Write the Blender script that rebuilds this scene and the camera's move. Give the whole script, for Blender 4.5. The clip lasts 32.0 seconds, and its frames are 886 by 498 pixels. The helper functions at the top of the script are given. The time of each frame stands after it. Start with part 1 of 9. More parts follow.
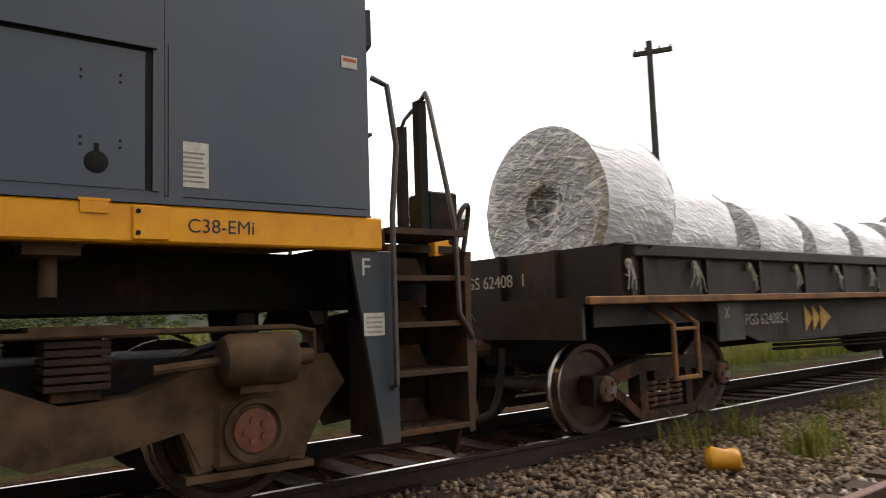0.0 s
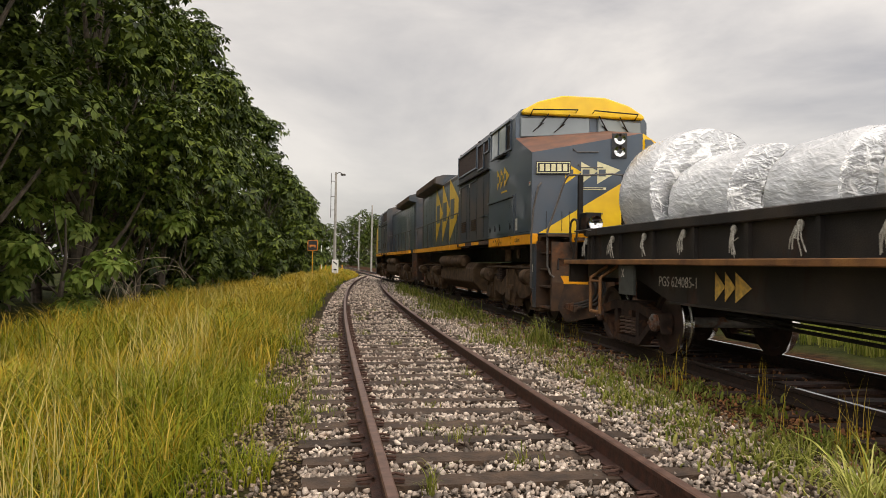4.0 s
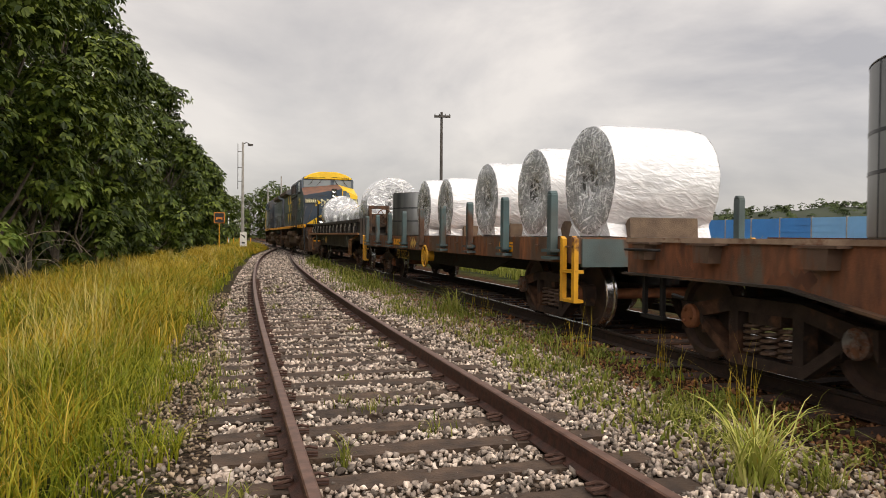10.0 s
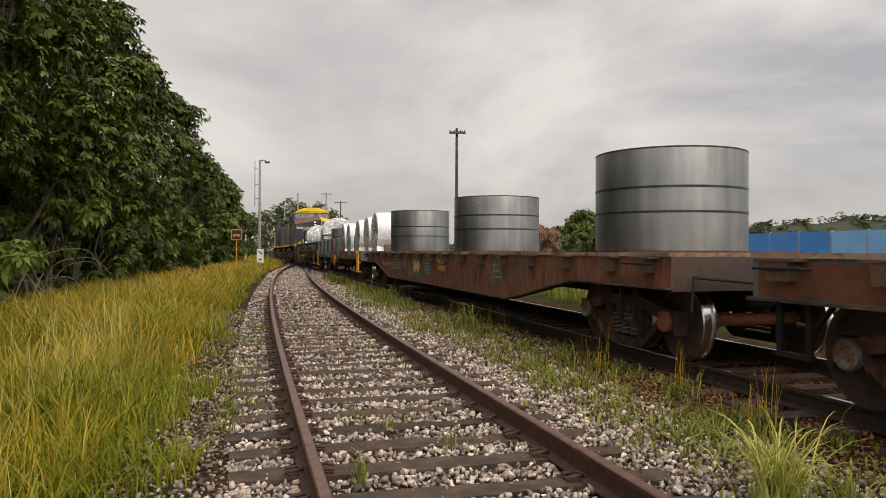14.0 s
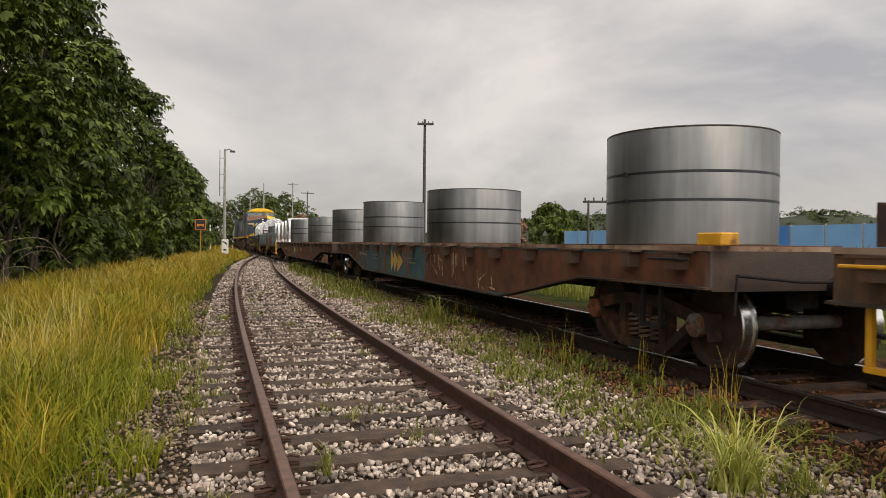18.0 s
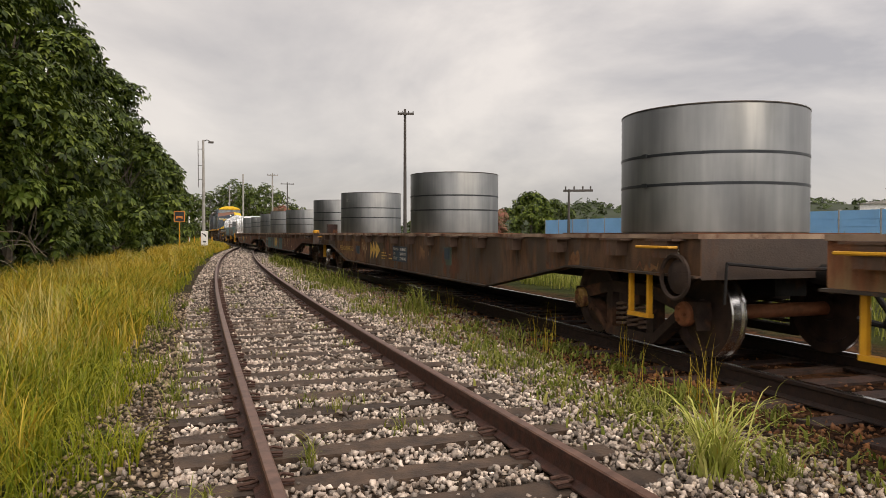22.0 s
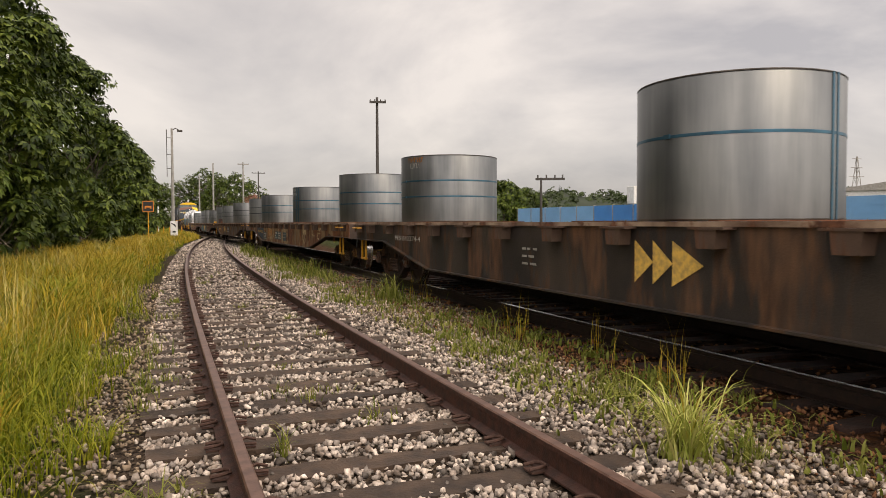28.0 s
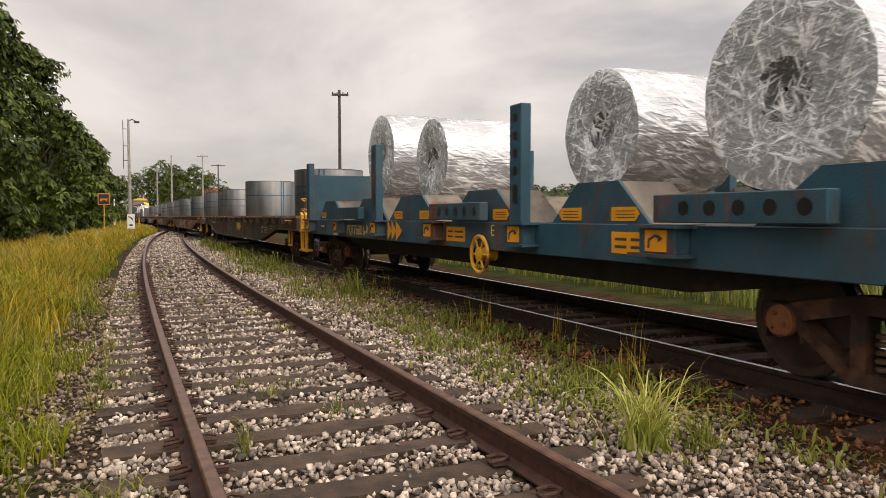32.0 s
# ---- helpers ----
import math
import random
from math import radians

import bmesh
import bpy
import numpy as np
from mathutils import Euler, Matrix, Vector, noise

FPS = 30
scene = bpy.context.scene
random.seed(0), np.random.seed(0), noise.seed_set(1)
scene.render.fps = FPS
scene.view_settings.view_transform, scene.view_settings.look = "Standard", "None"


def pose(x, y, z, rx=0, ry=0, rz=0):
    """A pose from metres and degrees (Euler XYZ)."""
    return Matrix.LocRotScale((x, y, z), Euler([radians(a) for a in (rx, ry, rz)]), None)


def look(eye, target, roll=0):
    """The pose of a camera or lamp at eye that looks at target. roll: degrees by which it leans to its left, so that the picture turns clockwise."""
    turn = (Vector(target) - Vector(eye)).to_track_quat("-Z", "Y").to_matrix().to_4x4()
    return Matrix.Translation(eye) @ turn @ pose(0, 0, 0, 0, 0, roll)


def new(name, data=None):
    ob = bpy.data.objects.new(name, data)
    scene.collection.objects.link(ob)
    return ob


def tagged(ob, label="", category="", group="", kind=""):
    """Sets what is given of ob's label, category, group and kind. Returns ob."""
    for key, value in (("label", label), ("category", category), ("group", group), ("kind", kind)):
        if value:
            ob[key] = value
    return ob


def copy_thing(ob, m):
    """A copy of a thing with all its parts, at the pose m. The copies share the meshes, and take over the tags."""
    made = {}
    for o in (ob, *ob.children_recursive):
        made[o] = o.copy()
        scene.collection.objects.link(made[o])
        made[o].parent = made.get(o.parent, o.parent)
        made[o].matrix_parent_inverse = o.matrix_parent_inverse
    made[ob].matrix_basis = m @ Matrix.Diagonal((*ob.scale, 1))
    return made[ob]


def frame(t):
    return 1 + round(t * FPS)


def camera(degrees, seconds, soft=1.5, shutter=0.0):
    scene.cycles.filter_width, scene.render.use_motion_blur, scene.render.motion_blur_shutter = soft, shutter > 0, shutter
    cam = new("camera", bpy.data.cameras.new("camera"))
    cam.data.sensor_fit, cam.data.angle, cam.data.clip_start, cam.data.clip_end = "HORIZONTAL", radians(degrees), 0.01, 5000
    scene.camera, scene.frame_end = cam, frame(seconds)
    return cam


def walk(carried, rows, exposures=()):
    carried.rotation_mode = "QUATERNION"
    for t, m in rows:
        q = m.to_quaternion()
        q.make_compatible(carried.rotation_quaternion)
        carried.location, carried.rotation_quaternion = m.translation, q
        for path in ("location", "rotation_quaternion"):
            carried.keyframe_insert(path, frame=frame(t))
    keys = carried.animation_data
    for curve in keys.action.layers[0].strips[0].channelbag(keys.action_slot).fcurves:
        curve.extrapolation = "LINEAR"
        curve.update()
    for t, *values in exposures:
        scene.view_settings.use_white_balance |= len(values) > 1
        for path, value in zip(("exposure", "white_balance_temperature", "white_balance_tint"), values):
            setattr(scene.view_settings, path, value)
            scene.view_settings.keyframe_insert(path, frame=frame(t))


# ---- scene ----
cam = camera(63.0, 32.0, soft=0.5, shutter=0.1)
walk(cam, [
    (0, pose(-0.107, -0.897, 1.206, 95.3, 1.96, -126.79)),
    (0.5, pose(-0.02, -0.592, 1.255, 95.04, 2.41, -100.41)),
    (1, pose(-0.03, -0.192, 1.258, 95.36, 2.54, -71.97)),
    (1.5, pose(-0.06, -0.097, 1.248, 94.66, 1.73, -47.53)),
    (2, pose(-0.043, -0.016, 1.24, 94.39, 2.82, -31.66)),
    (2.5, pose(0, 0.015, 1.247, 94.12, 2.08, -19.7)),
    (3, pose(0, 0, 1.246, 92.88, -0.09, -9.11)),
    (3.5, pose(0, 0, 1.246, 91.76, -0.57, -9.41)),
    (5.5, pose(0, 0, 1.246, 90.42, -0.51, -12.5)),
    (6, pose(0, 0, 1.246, 90.09, -0.51, -13.82)),
    (6.5, pose(0, 0, 1.246, 89.72, -0.31, -14.08)),
    (7, pose(0, 0, 1.246, 89.31, -0.48, -14.27)),
    (7.5, pose(0, 0, 1.246, 89.29, -0.55, -14.67)),
    (8, pose(0, 0, 1.246, 89.51, -0.53, -15.02)),
    (8.5, pose(0, 0, 1.246, 89.48, -0.54, -15.67)),
    (9, pose(0, 0, 1.246, 89.25, -0.28, -16.05)),
    (9.5, pose(0, 0, 1.246, 88.6, -0.5, -16.42)),
    (10, pose(0, 0, 1.246, 88.97, -0.48, -16.82)),
    (10.5, pose(0, 0, 1.246, 89.24, -0.56, -16.88)),
    (11, pose(0, 0, 1.246, 89.4, -0.56, -16.71)),
    (11.5, pose(0, 0, 1.246, 89.57, -0.53, -16.53)),
    (12, pose(0, 0, 1.246, 89.86, -0.58, -16.18)),
    (12.5, pose(0, 0, 1.246, 89.98, -0.3, -15.93)),
    (13, pose(0, 0, 1.246, 90.02, -0.34, -15.92)),
    (13.5, pose(0, 0, 1.246, 90.06, -0.23, -15.69)),
    (15.5, pose(0, 0, 1.246, 90.64, -0.14, -15.47)),
    (16, pose(0, 0, 1.246, 90.47, -0.21, -15.8)),
    (16.5, pose(0, 0, 1.246, 90.21, -0.39, -16.17)),
    (17, pose(0, 0, 1.246, 89.9, -0.49, -17.08)),
    (17.5, pose(0, 0, 1.246, 89.7, -0.61, -17.62)),
    (18, pose(0, 0, 1.246, 89.56, -0.56, -18.16)),
    (18.5, pose(0, 0, 1.246, 89.36, -0.64, -19.46)),
    (19, pose(0, 0, 1.246, 89.14, -0.47, -19.63)),
    (19.5, pose(0, 0, 1.246, 88.8, -0.24, -20.04)),
    (20, pose(0, 0, 1.246, 88.8, -0.14, -20.08)),
    (20.5, pose(0, 0, 1.246, 88.78, -0.13, -19.77)),
    (21, pose(0, 0, 1.246, 88.81, -0, -19.74)),
    (21.5, pose(0, 0, 1.246, 88.78, -0.18, -19.91)),
    (22, pose(0, 0, 1.246, 88.77, -0.08, -19.64)),
    (22.5, pose(0, 0, 1.246, 88.65, -0.1, -19.52)),
    (23, pose(0, 0, 1.246, 88.42, 0.07, -19.48)),
    (23.5, pose(0, 0, 1.246, 88.34, -0.07, -20.01)),
    (24, pose(0, 0, 1.246, 87.76, 0.07, -20.54)),
    (24.5, pose(0, 0, 1.246, 87.69, -0.11, -21.26)),
    (25, pose(0, 0, 1.246, 87.93, -0.14, -21.3)),
    (25.5, pose(0, 0, 1.246, 87.99, 0.03, -21.52)),
    (27.5, pose(0, 0, 1.246, 87.9, 0.34, -21.96)),
    (28, pose(0, 0, 1.246, 87.88, 0.2, -21.78)),
    (28.5, pose(0, 0, 1.246, 88.07, 0.27, -22.55)),
    (29, pose(0, 0, 1.246, 88.08, 0.15, -22.74)),
    (29.5, pose(0, 0, 1.246, 88.04, -0.08, -23.7)),
    (30, pose(0, 0, 1.246, 87.57, -0.11, -23.88)),
    (30.5, pose(0, 0, 1.246, 87.5, -0.13, -24.26)),
    (31, pose(0, 0, 1.246, 87.47, 0.17, -24.5)),
    (31.5, pose(0, 0, 1.246, 87.47, -0.08, -24.87)),
    (32, pose(0, 0, 1.246, 87.39, 0.05, -24.71)),
], exposures=((0, -0.15, 7100, 14), (0.5, 0.3, 7100, 14), (1, 1.0, 7200, 15), (1.5, 1.45, 7250, 16), (2, 1.15, 7000, 14), (2.5, 0.45, 7050, 13), (3, 0.2, 7300, 14), (3.5, 0.05, 7150, 12), (9, 0.06, 7150, 13), (13, -0.07, 7150, 13), (18, -0.10, 7150, 13), (21, -0.02, 7200, 14), (25, 0.04, 7250, 14), (28, 0.07, 7350, 15), (32, 0.06, 7350, 15)))

# ---- world, sun ----
SUN_EL, SUN_AZ = 48.0, 163.0    # height, and bearing clockwise from +Y
world = bpy.data.worlds.new("overcast_sky")
scene.world = world
world.use_nodes = True
wt = world.node_tree
for n in list(wt.nodes):
    wt.nodes.remove(n)


def wnode(kind, **kw):
    n = wt.nodes.new(kind)
    for k, v in kw.items():
        n.inputs[k].default_value = v
    return n


w_out = wnode("ShaderNodeOutputWorld")
w_bg = wnode("ShaderNodeBackground", Strength=1.0)
w_sky = wnode("ShaderNodeTexSky")
w_sky.sky_type, w_sky.sun_disc = "NISHITA", False
w_sky.sun_elevation, w_sky.sun_rotation = radians(SUN_EL), radians(SUN_AZ)
w_skyamt = wnode("ShaderNodeMix", Factor=1.0)
w_skyamt.data_type, w_skyamt.blend_type = "RGBA", "MULTIPLY"
w_skyamt.inputs[7].default_value = (0.09, 0.09, 0.09, 1)
w_co = wnode("ShaderNodeTexCoord")
w_map = wnode("ShaderNodeMapping")
w_map.inputs["Scale"].default_value = (1.0, 1.0, 2.4)
w_n1 = wnode("ShaderNodeTexNoise", Scale=1.9, Detail=7.0, Roughness=0.54, Distortion=0.4)
w_r1 = wnode("ShaderNodeValToRGB")
w_r1.color_ramp.elements[0].position, w_r1.color_ramp.elements[0].color = 0.35, (0.50, 0.51, 0.55, 1)
w_r1.color_ramp.elements[1].position, w_r1.color_ramp.elements[1].color = 0.62, (1.0, 0.985, 0.97, 1)
w_mix = wnode("ShaderNodeMix", Factor=0.80)
w_mix.data_type = "RGBA"
L = wt.links.new
L(w_co.outputs["Generated"], w_map.inputs["Vector"])
L(w_map.outputs["Vector"], w_n1.inputs["Vector"])
L(w_n1.outputs["Fac"], w_r1.inputs["Fac"])
L(w_sky.outputs["Color"], w_skyamt.inputs[6])
L(w_skyamt.outputs[2], w_mix.inputs[6])
L(w_r1.outputs["Color"], w_mix.inputs[7])
# the cloud is brighter about the veiled sun
w_dot = wnode("ShaderNodeVectorMath")
w_dot.operation = "DOT_PRODUCT"
w_dot.inputs[1].default_value = (math.sin(radians(SUN_AZ)) * math.cos(radians(SUN_EL)), math.cos(radians(SUN_AZ)) * math.cos(radians(SUN_EL)), math.sin(radians(SUN_EL)))
w_glow = wnode("ShaderNodeMapRange")
w_glow.inputs["From Min"].default_value, w_glow.inputs["From Max"].default_value = 0.1, 1.0
w_glow.inputs["To Min"].default_value, w_glow.inputs["To Max"].default_value = 1.0, 2.5
w_gain = wnode("ShaderNodeVectorMath")
w_gain.operation = "SCALE"
L(w_co.outputs["Generated"], w_dot.inputs[0])
L(w_dot.outputs["Value"], w_glow.inputs["Value"])
L(w_mix.outputs[2], w_gain.inputs[0])
w_side = wnode("ShaderNodeMapRange")
w_side.inputs["From Min"].default_value, w_side.inputs["From Max"].default_value = -0.45, 0.1
w_side.inputs["To Min"].default_value, w_side.inputs["To Max"].default_value = 0.88, 1.14
w_both = wnode("ShaderNodeMath")
w_both.operation = "MULTIPLY"
L(w_dot.outputs["Value"], w_side.inputs["Value"])
L(w_glow.outputs["Result"], w_both.inputs[0])
L(w_side.outputs["Result"], w_both.inputs[1])
L(w_both.outputs[0], w_gain.inputs["Scale"])
L(w_gain.outputs["Vector"], w_bg.inputs["Color"])
L(w_bg.outputs["Background"], w_out.inputs["Surface"])

sun_data = bpy.data.lights.new("sun", "SUN")
sun_data.energy, sun_data.angle, sun_data.color = 0.95, radians(14), (1.0, 0.90, 0.72)
sun = new("sun", sun_data)
se, sa = radians(SUN_EL), radians(SUN_AZ)
sun.matrix_world = look((0, 0, 60), (-60 * math.sin(sa) * math.cos(se), -60 * math.cos(sa) * math.cos(se), 60 - 60 * math.sin(se)))

# ---- materials ----
def mat(name, col, col2=None, rough=0.6, metal=0.0, scale=5.0, bump=0.15, bscale=60.0, rust=0.0,
        rcol=(0.16, 0.062, 0.028), rscale=2.2, streak=1.0, rand=0.0, coat=0.0, contrast=0.35, dirt=0.0, trans=0.0, island=False):
    """A surface of two tones with fine relief; rust: share of it covered in rust blotches (streak > 1 draws them downwards)."""
    m = bpy.data.materials.new(name)
    m.use_nodes = True
    t = m.node_tree
    p = t.nodes["Principled BSDF"]
    ln = t.links.new
    co = t.nodes.new("ShaderNodeTexCoord")
    n1 = t.nodes.new("ShaderNodeTexNoise")
    n1.inputs["Scale"].default_value, n1.inputs["Detail"].default_value = scale, 6
    ln(co.outputs["Object"], n1.inputs["Vector"])
    r1 = t.nodes.new("ShaderNodeValToRGB")
    e = r1.color_ramp.elements
    col2 = col2 or tuple(c * 0.62 for c in col)
    e[0].position, e[0].color = 0.5 - contrast / 2, (*col2, 1)
    e[1].position, e[1].color = 0.5 + contrast / 2, (*col, 1)
    ln(n1.outputs["Fac"], r1.inputs["Fac"])
    out = r1.outputs["Color"]
    rough_out = None
    if rand:
        oi = t.nodes.new("ShaderNodeNewGeometry" if island else "ShaderNodeObjectInfo")
        hv = t.nodes.new("ShaderNodeHueSaturation")
        mr = t.nodes.new("ShaderNodeMapRange")
        mr.inputs["To Min"].default_value, mr.inputs["To Max"].default_value = 1 - rand, 1 + rand
        ln(oi.outputs["Random Per Island" if island else "Random"], mr.inputs["Value"])
        ln(mr.outputs["Result"], hv.inputs["Value"])
        ln(out, hv.inputs["Color"])
        out = hv.outputs["Color"]
    if rust:
        mp = t.nodes.new("ShaderNodeMapping")
        mp.inputs["Scale"].default_value = (1, 1, 1 / streak)
        ln(co.outputs["Object"], mp.inputs["Vector"])
        n2 = t.nodes.new("ShaderNodeTexNoise")
        n2.inputs["Scale"].default_value, n2.inputs["Detail"].default_value, n2.inputs["Roughness"].default_value = rscale, 9, 0.62
        ln(mp.outputs["Vector"], n2.inputs["Vector"])
        r2 = t.nodes.new("ShaderNodeValToRGB")
        mid = 0.68 - 0.36 * rust
        r2.color_ramp.elements[0].position, r2.color_ramp.elements[1].position = mid - 0.03, mid + 0.05
        ln(n2.outputs["Fac"], r2.inputs["Fac"])
        n3 = t.nodes.new("ShaderNodeTexNoise")
        n3.inputs["Scale"].default_value, n3.inputs["Detail"].default_value = 9, 8
        ln(mp.outputs["Vector"], n3.inputs["Vector"])
        r3 = t.nodes.new("ShaderNodeValToRGB")
        r3.color_ramp.elements[0].position, r3.color_ramp.elements[0].color = 0.32, (*[c * 0.35 for c in rcol], 1)
        r3.color_ramp.elements[1].position, r3.color_ramp.elements[1].color = 0.68, (*[c * 1.15 for c in rcol], 1)
        ln(n3.outputs["Fac"], r3.inputs["Fac"])
        mx = t.nodes.new("ShaderNodeMix")
        mx.data_type = "RGBA"
        ln(r2.outputs["Color"], mx.inputs["Factor"])
        ln(out, mx.inputs[6])
        ln(r3.outputs["Color"], mx.inputs[7])
        out = mx.outputs[2]
        mr2 = t.nodes.new("ShaderNodeMapRange")
        mr2.inputs["To Min"].default_value, mr2.inputs["To Max"].default_value = rough, 0.88
        ln(r2.outputs["Color"], mr2.inputs["Value"])
        rough_out = mr2.outputs["Result"]
    if dirt:
        n4 = t.nodes.new("ShaderNodeTexNoise")
        n4.inputs["Scale"].default_value, n4.inputs["Detail"].default_value = 1.1, 10
        ln(co.outputs["Object"], n4.inputs["Vector"])
        r4 = t.nodes.new("ShaderNodeValToRGB")
        r4.color_ramp.elements[0].position, r4.color_ramp.elements[1].position = 0.42, 0.75
        r4.color_ramp.elements[1].color = (dirt, dirt, dirt, 1)
        ln(n4.outputs["Fac"], r4.inputs["Fac"])
        mx = t.nodes.new("ShaderNodeMix")
        mx.data_type = "RGBA"
        mx.inputs[7].default_value = (0.13, 0.09, 0.06, 1)
        ln(r4.outputs["Color"], mx.inputs["Factor"])
        ln(out, mx.inputs[6])
        out = mx.outputs[2]
    ln(out, p.inputs["Base Color"])
    if rough_out:
        ln(rough_out, p.inputs["Roughness"])
    else:
        p.inputs["Roughness"].default_value = rough
    p.inputs["Metallic"].default_value = metal
    p.inputs["Coat Weight"].default_value = coat
    if trans:
        p.inputs["Transmission Weight"].default_value = trans
    if bump:
        nb = t.nodes.new("ShaderNodeTexNoise")
        nb.inputs["Scale"].default_value, nb.inputs["Detail"].default_value = bscale, 4
        ln(co.outputs["Object"], nb.inputs["Vector"])
        b = t.nodes.new("ShaderNodeBump")
        b.inputs["Strength"].default_value, b.inputs["Distance"].default_value = bump, 0.02
        ln(nb.outputs["Fac"], b.inputs["Height"])
        ln(b.outputs["Normal"], p.inputs["Normal"])
    return m


M_STONE = mat("ballast_stone", (0.58, 0.49, 0.415), (0.20, 0.15, 0.115), rough=0.9, scale=9, bump=0.4, bscale=120, rand=0.75, island=True)
M_STONE_RUST = mat("rusty_ballast", (0.30, 0.125, 0.045), (0.12, 0.052, 0.025), rough=0.95, scale=5, bump=0.3, bscale=120, rand=0.45, island=True)
M_STONE_BROWN = mat("earthy_gravel", (0.36, 0.275, 0.19), (0.14, 0.095, 0.06), rough=0.95, scale=7, bump=0.3, bscale=120, rand=0.7, island=True)
M_RAIL = mat("rail_steel_rusty", (0.088, 0.034, 0.021), (0.036, 0.017, 0.012), rough=0.65, metal=0.2, scale=14, bump=0.25, bscale=90)
M_RAIL_OILY = mat("rail_steel_oily", (0.040, 0.020, 0.013), (0.016, 0.010, 0.008), rough=0.7, metal=0.2, scale=14, bump=0.25, bscale=90)
M_RAILTOP = mat("rail_head_worn", (0.20, 0.108, 0.075), (0.10, 0.05, 0.034), rough=0.45, metal=0.45, scale=11, bump=0.05)
M_RAILBRIGHT = mat("rail_head_polished", (0.62, 0.6, 0.57), (0.5, 0.48, 0.46), rough=0.22, metal=1.0, scale=11, bump=0.02)
M_SLEEPER = mat("sleeper_wood", (0.088, 0.055, 0.035), (0.036, 0.023, 0.016), rough=0.9, scale=7, bump=0.7, bscale=38, rand=0.35)
M_SLEEPER_OILY = mat("oily_sleeper_wood", (0.078, 0.036, 0.023), (0.028, 0.016, 0.012), rough=0.85, scale=7, bump=0.7, bscale=38, rand=0.35)
M_CLIP = mat("rail_clip_iron", (0.10, 0.05, 0.035), rough=0.75, metal=0.3, scale=30)
M_BLACK = mat("grimy_black_steel", (0.018, 0.016, 0.015), (0.009, 0.008, 0.008), rough=0.65, scale=5, rust=0.25, rcol=(0.05, 0.028, 0.018), bump=0.2)
M_BOGIE = mat("dusty_brown_bogie", (0.135, 0.082, 0.045), (0.05, 0.031, 0.02), rough=0.85, scale=5, bump=0.12, bscale=14, dirt=0.4)
M_WBOGIE = mat("wagon_bogie_grime", (0.055, 0.036, 0.027), (0.026, 0.018, 0.015), rough=0.8, scale=6, bump=0.35, rust=0.4, rcol=(0.10, 0.05, 0.03))
M_WHEEL = mat("wheel_steel_brown", (0.085, 0.05, 0.038), (0.04, 0.027, 0.022), rough=0.6, metal=0.4, scale=6, bump=0.15)
M_TREAD = mat("wheel_tread_polished", (0.6, 0.58, 0.56), (0.45, 0.44, 0.43), rough=0.25, metal=1.0, bump=0.0)
M_YELLOW = mat("safety_yellow_paint", (0.72, 0.36, 0.02), (0.55, 0.26, 0.02), rough=0.5, scale=6, rust=0.2, bump=0.1)
for dull in (M_BLACK, M_WBOGIE, M_BOGIE):
    dull.node_tree.nodes["Principled BSDF"].inputs["Specular IOR Level"].default_value = 0.2

# ---- shape tools ----
def box(bm, x0, x1, y0, y1, z0, z1):
    v = [bm.verts.new(c) for c in ((x0, y0, z0), (x1, y0, z0), (x1, y1, z0), (x0, y1, z0), (x0, y0, z1), (x1, y0, z1), (x1, y1, z1), (x0, y1, z1))]
    for f in ((3, 2, 1, 0), (4, 5, 6, 7), (0, 1, 5, 4), (1, 2, 6, 5), (2, 3, 7, 6), (3, 0, 4, 7)):
        bm.faces.new([v[i] for i in f])
    return v


def prism(bm, outline, a0, a1, axis="x"):
    """A flat outline pushed from a0 to a1 along an axis; outline in (y, z), (x, z) or (x, y)."""
    def at(u, v, a):
        return {"x": (a, u, v), "y": (u, a, v), "z": (u, v, a)}[axis]
    lo = [bm.verts.new(at(u, v, a0)) for u, v in outline]
    hi = [bm.verts.new(at(u, v, a1)) for u, v in outline]
    n = len(outline)
    fs = [bm.faces.new(lo[::-1]), bm.faces.new(hi)]
    for i in range(n):
        fs.append(bm.faces.new((lo[i], lo[(i + 1) % n], hi[(i + 1) % n], hi[i])))
    bmesh.ops.recalc_face_normals(bm, faces=fs)


def ring(c, d, r, seg):
    d = Vector(d).normalized()
    a = d.orthogonal().normalized()
    b = d.cross(a)
    return [Vector(c) + r * (math.cos(6.28318 * i / seg) * a + math.sin(6.28318 * i / seg) * b) for i in range(seg)]


def lathe(bm, start, d, profile, seg=16, cap=True):
    """Rings of (radius, way along d) joined into a turned body."""
    d = Vector(d).normalized()
    rows = [[bm.verts.new(p) for p in ring(Vector(start) + d * h, d, max(r, 1e-4), seg)] for r, h in profile]
    fs = []
    for a, b in zip(rows, rows[1:]):
        for i in range(seg):
            fs.append(bm.faces.new((a[i], a[(i + 1) % seg], b[(i + 1) % seg], b[i])))
    if cap:
        fs += [bm.faces.new(rows[0][::-1]), bm.faces.new(rows[-1])]
    bmesh.ops.recalc_face_normals(bm, faces=fs)
    return fs


def cyl(bm, p, q, r, seg=12, r2=None):
    p, q = Vector(p), Vector(q)
    lathe(bm, p, q - p, [(r, 0), (r if r2 is None else r2, (q - p).length)], seg)


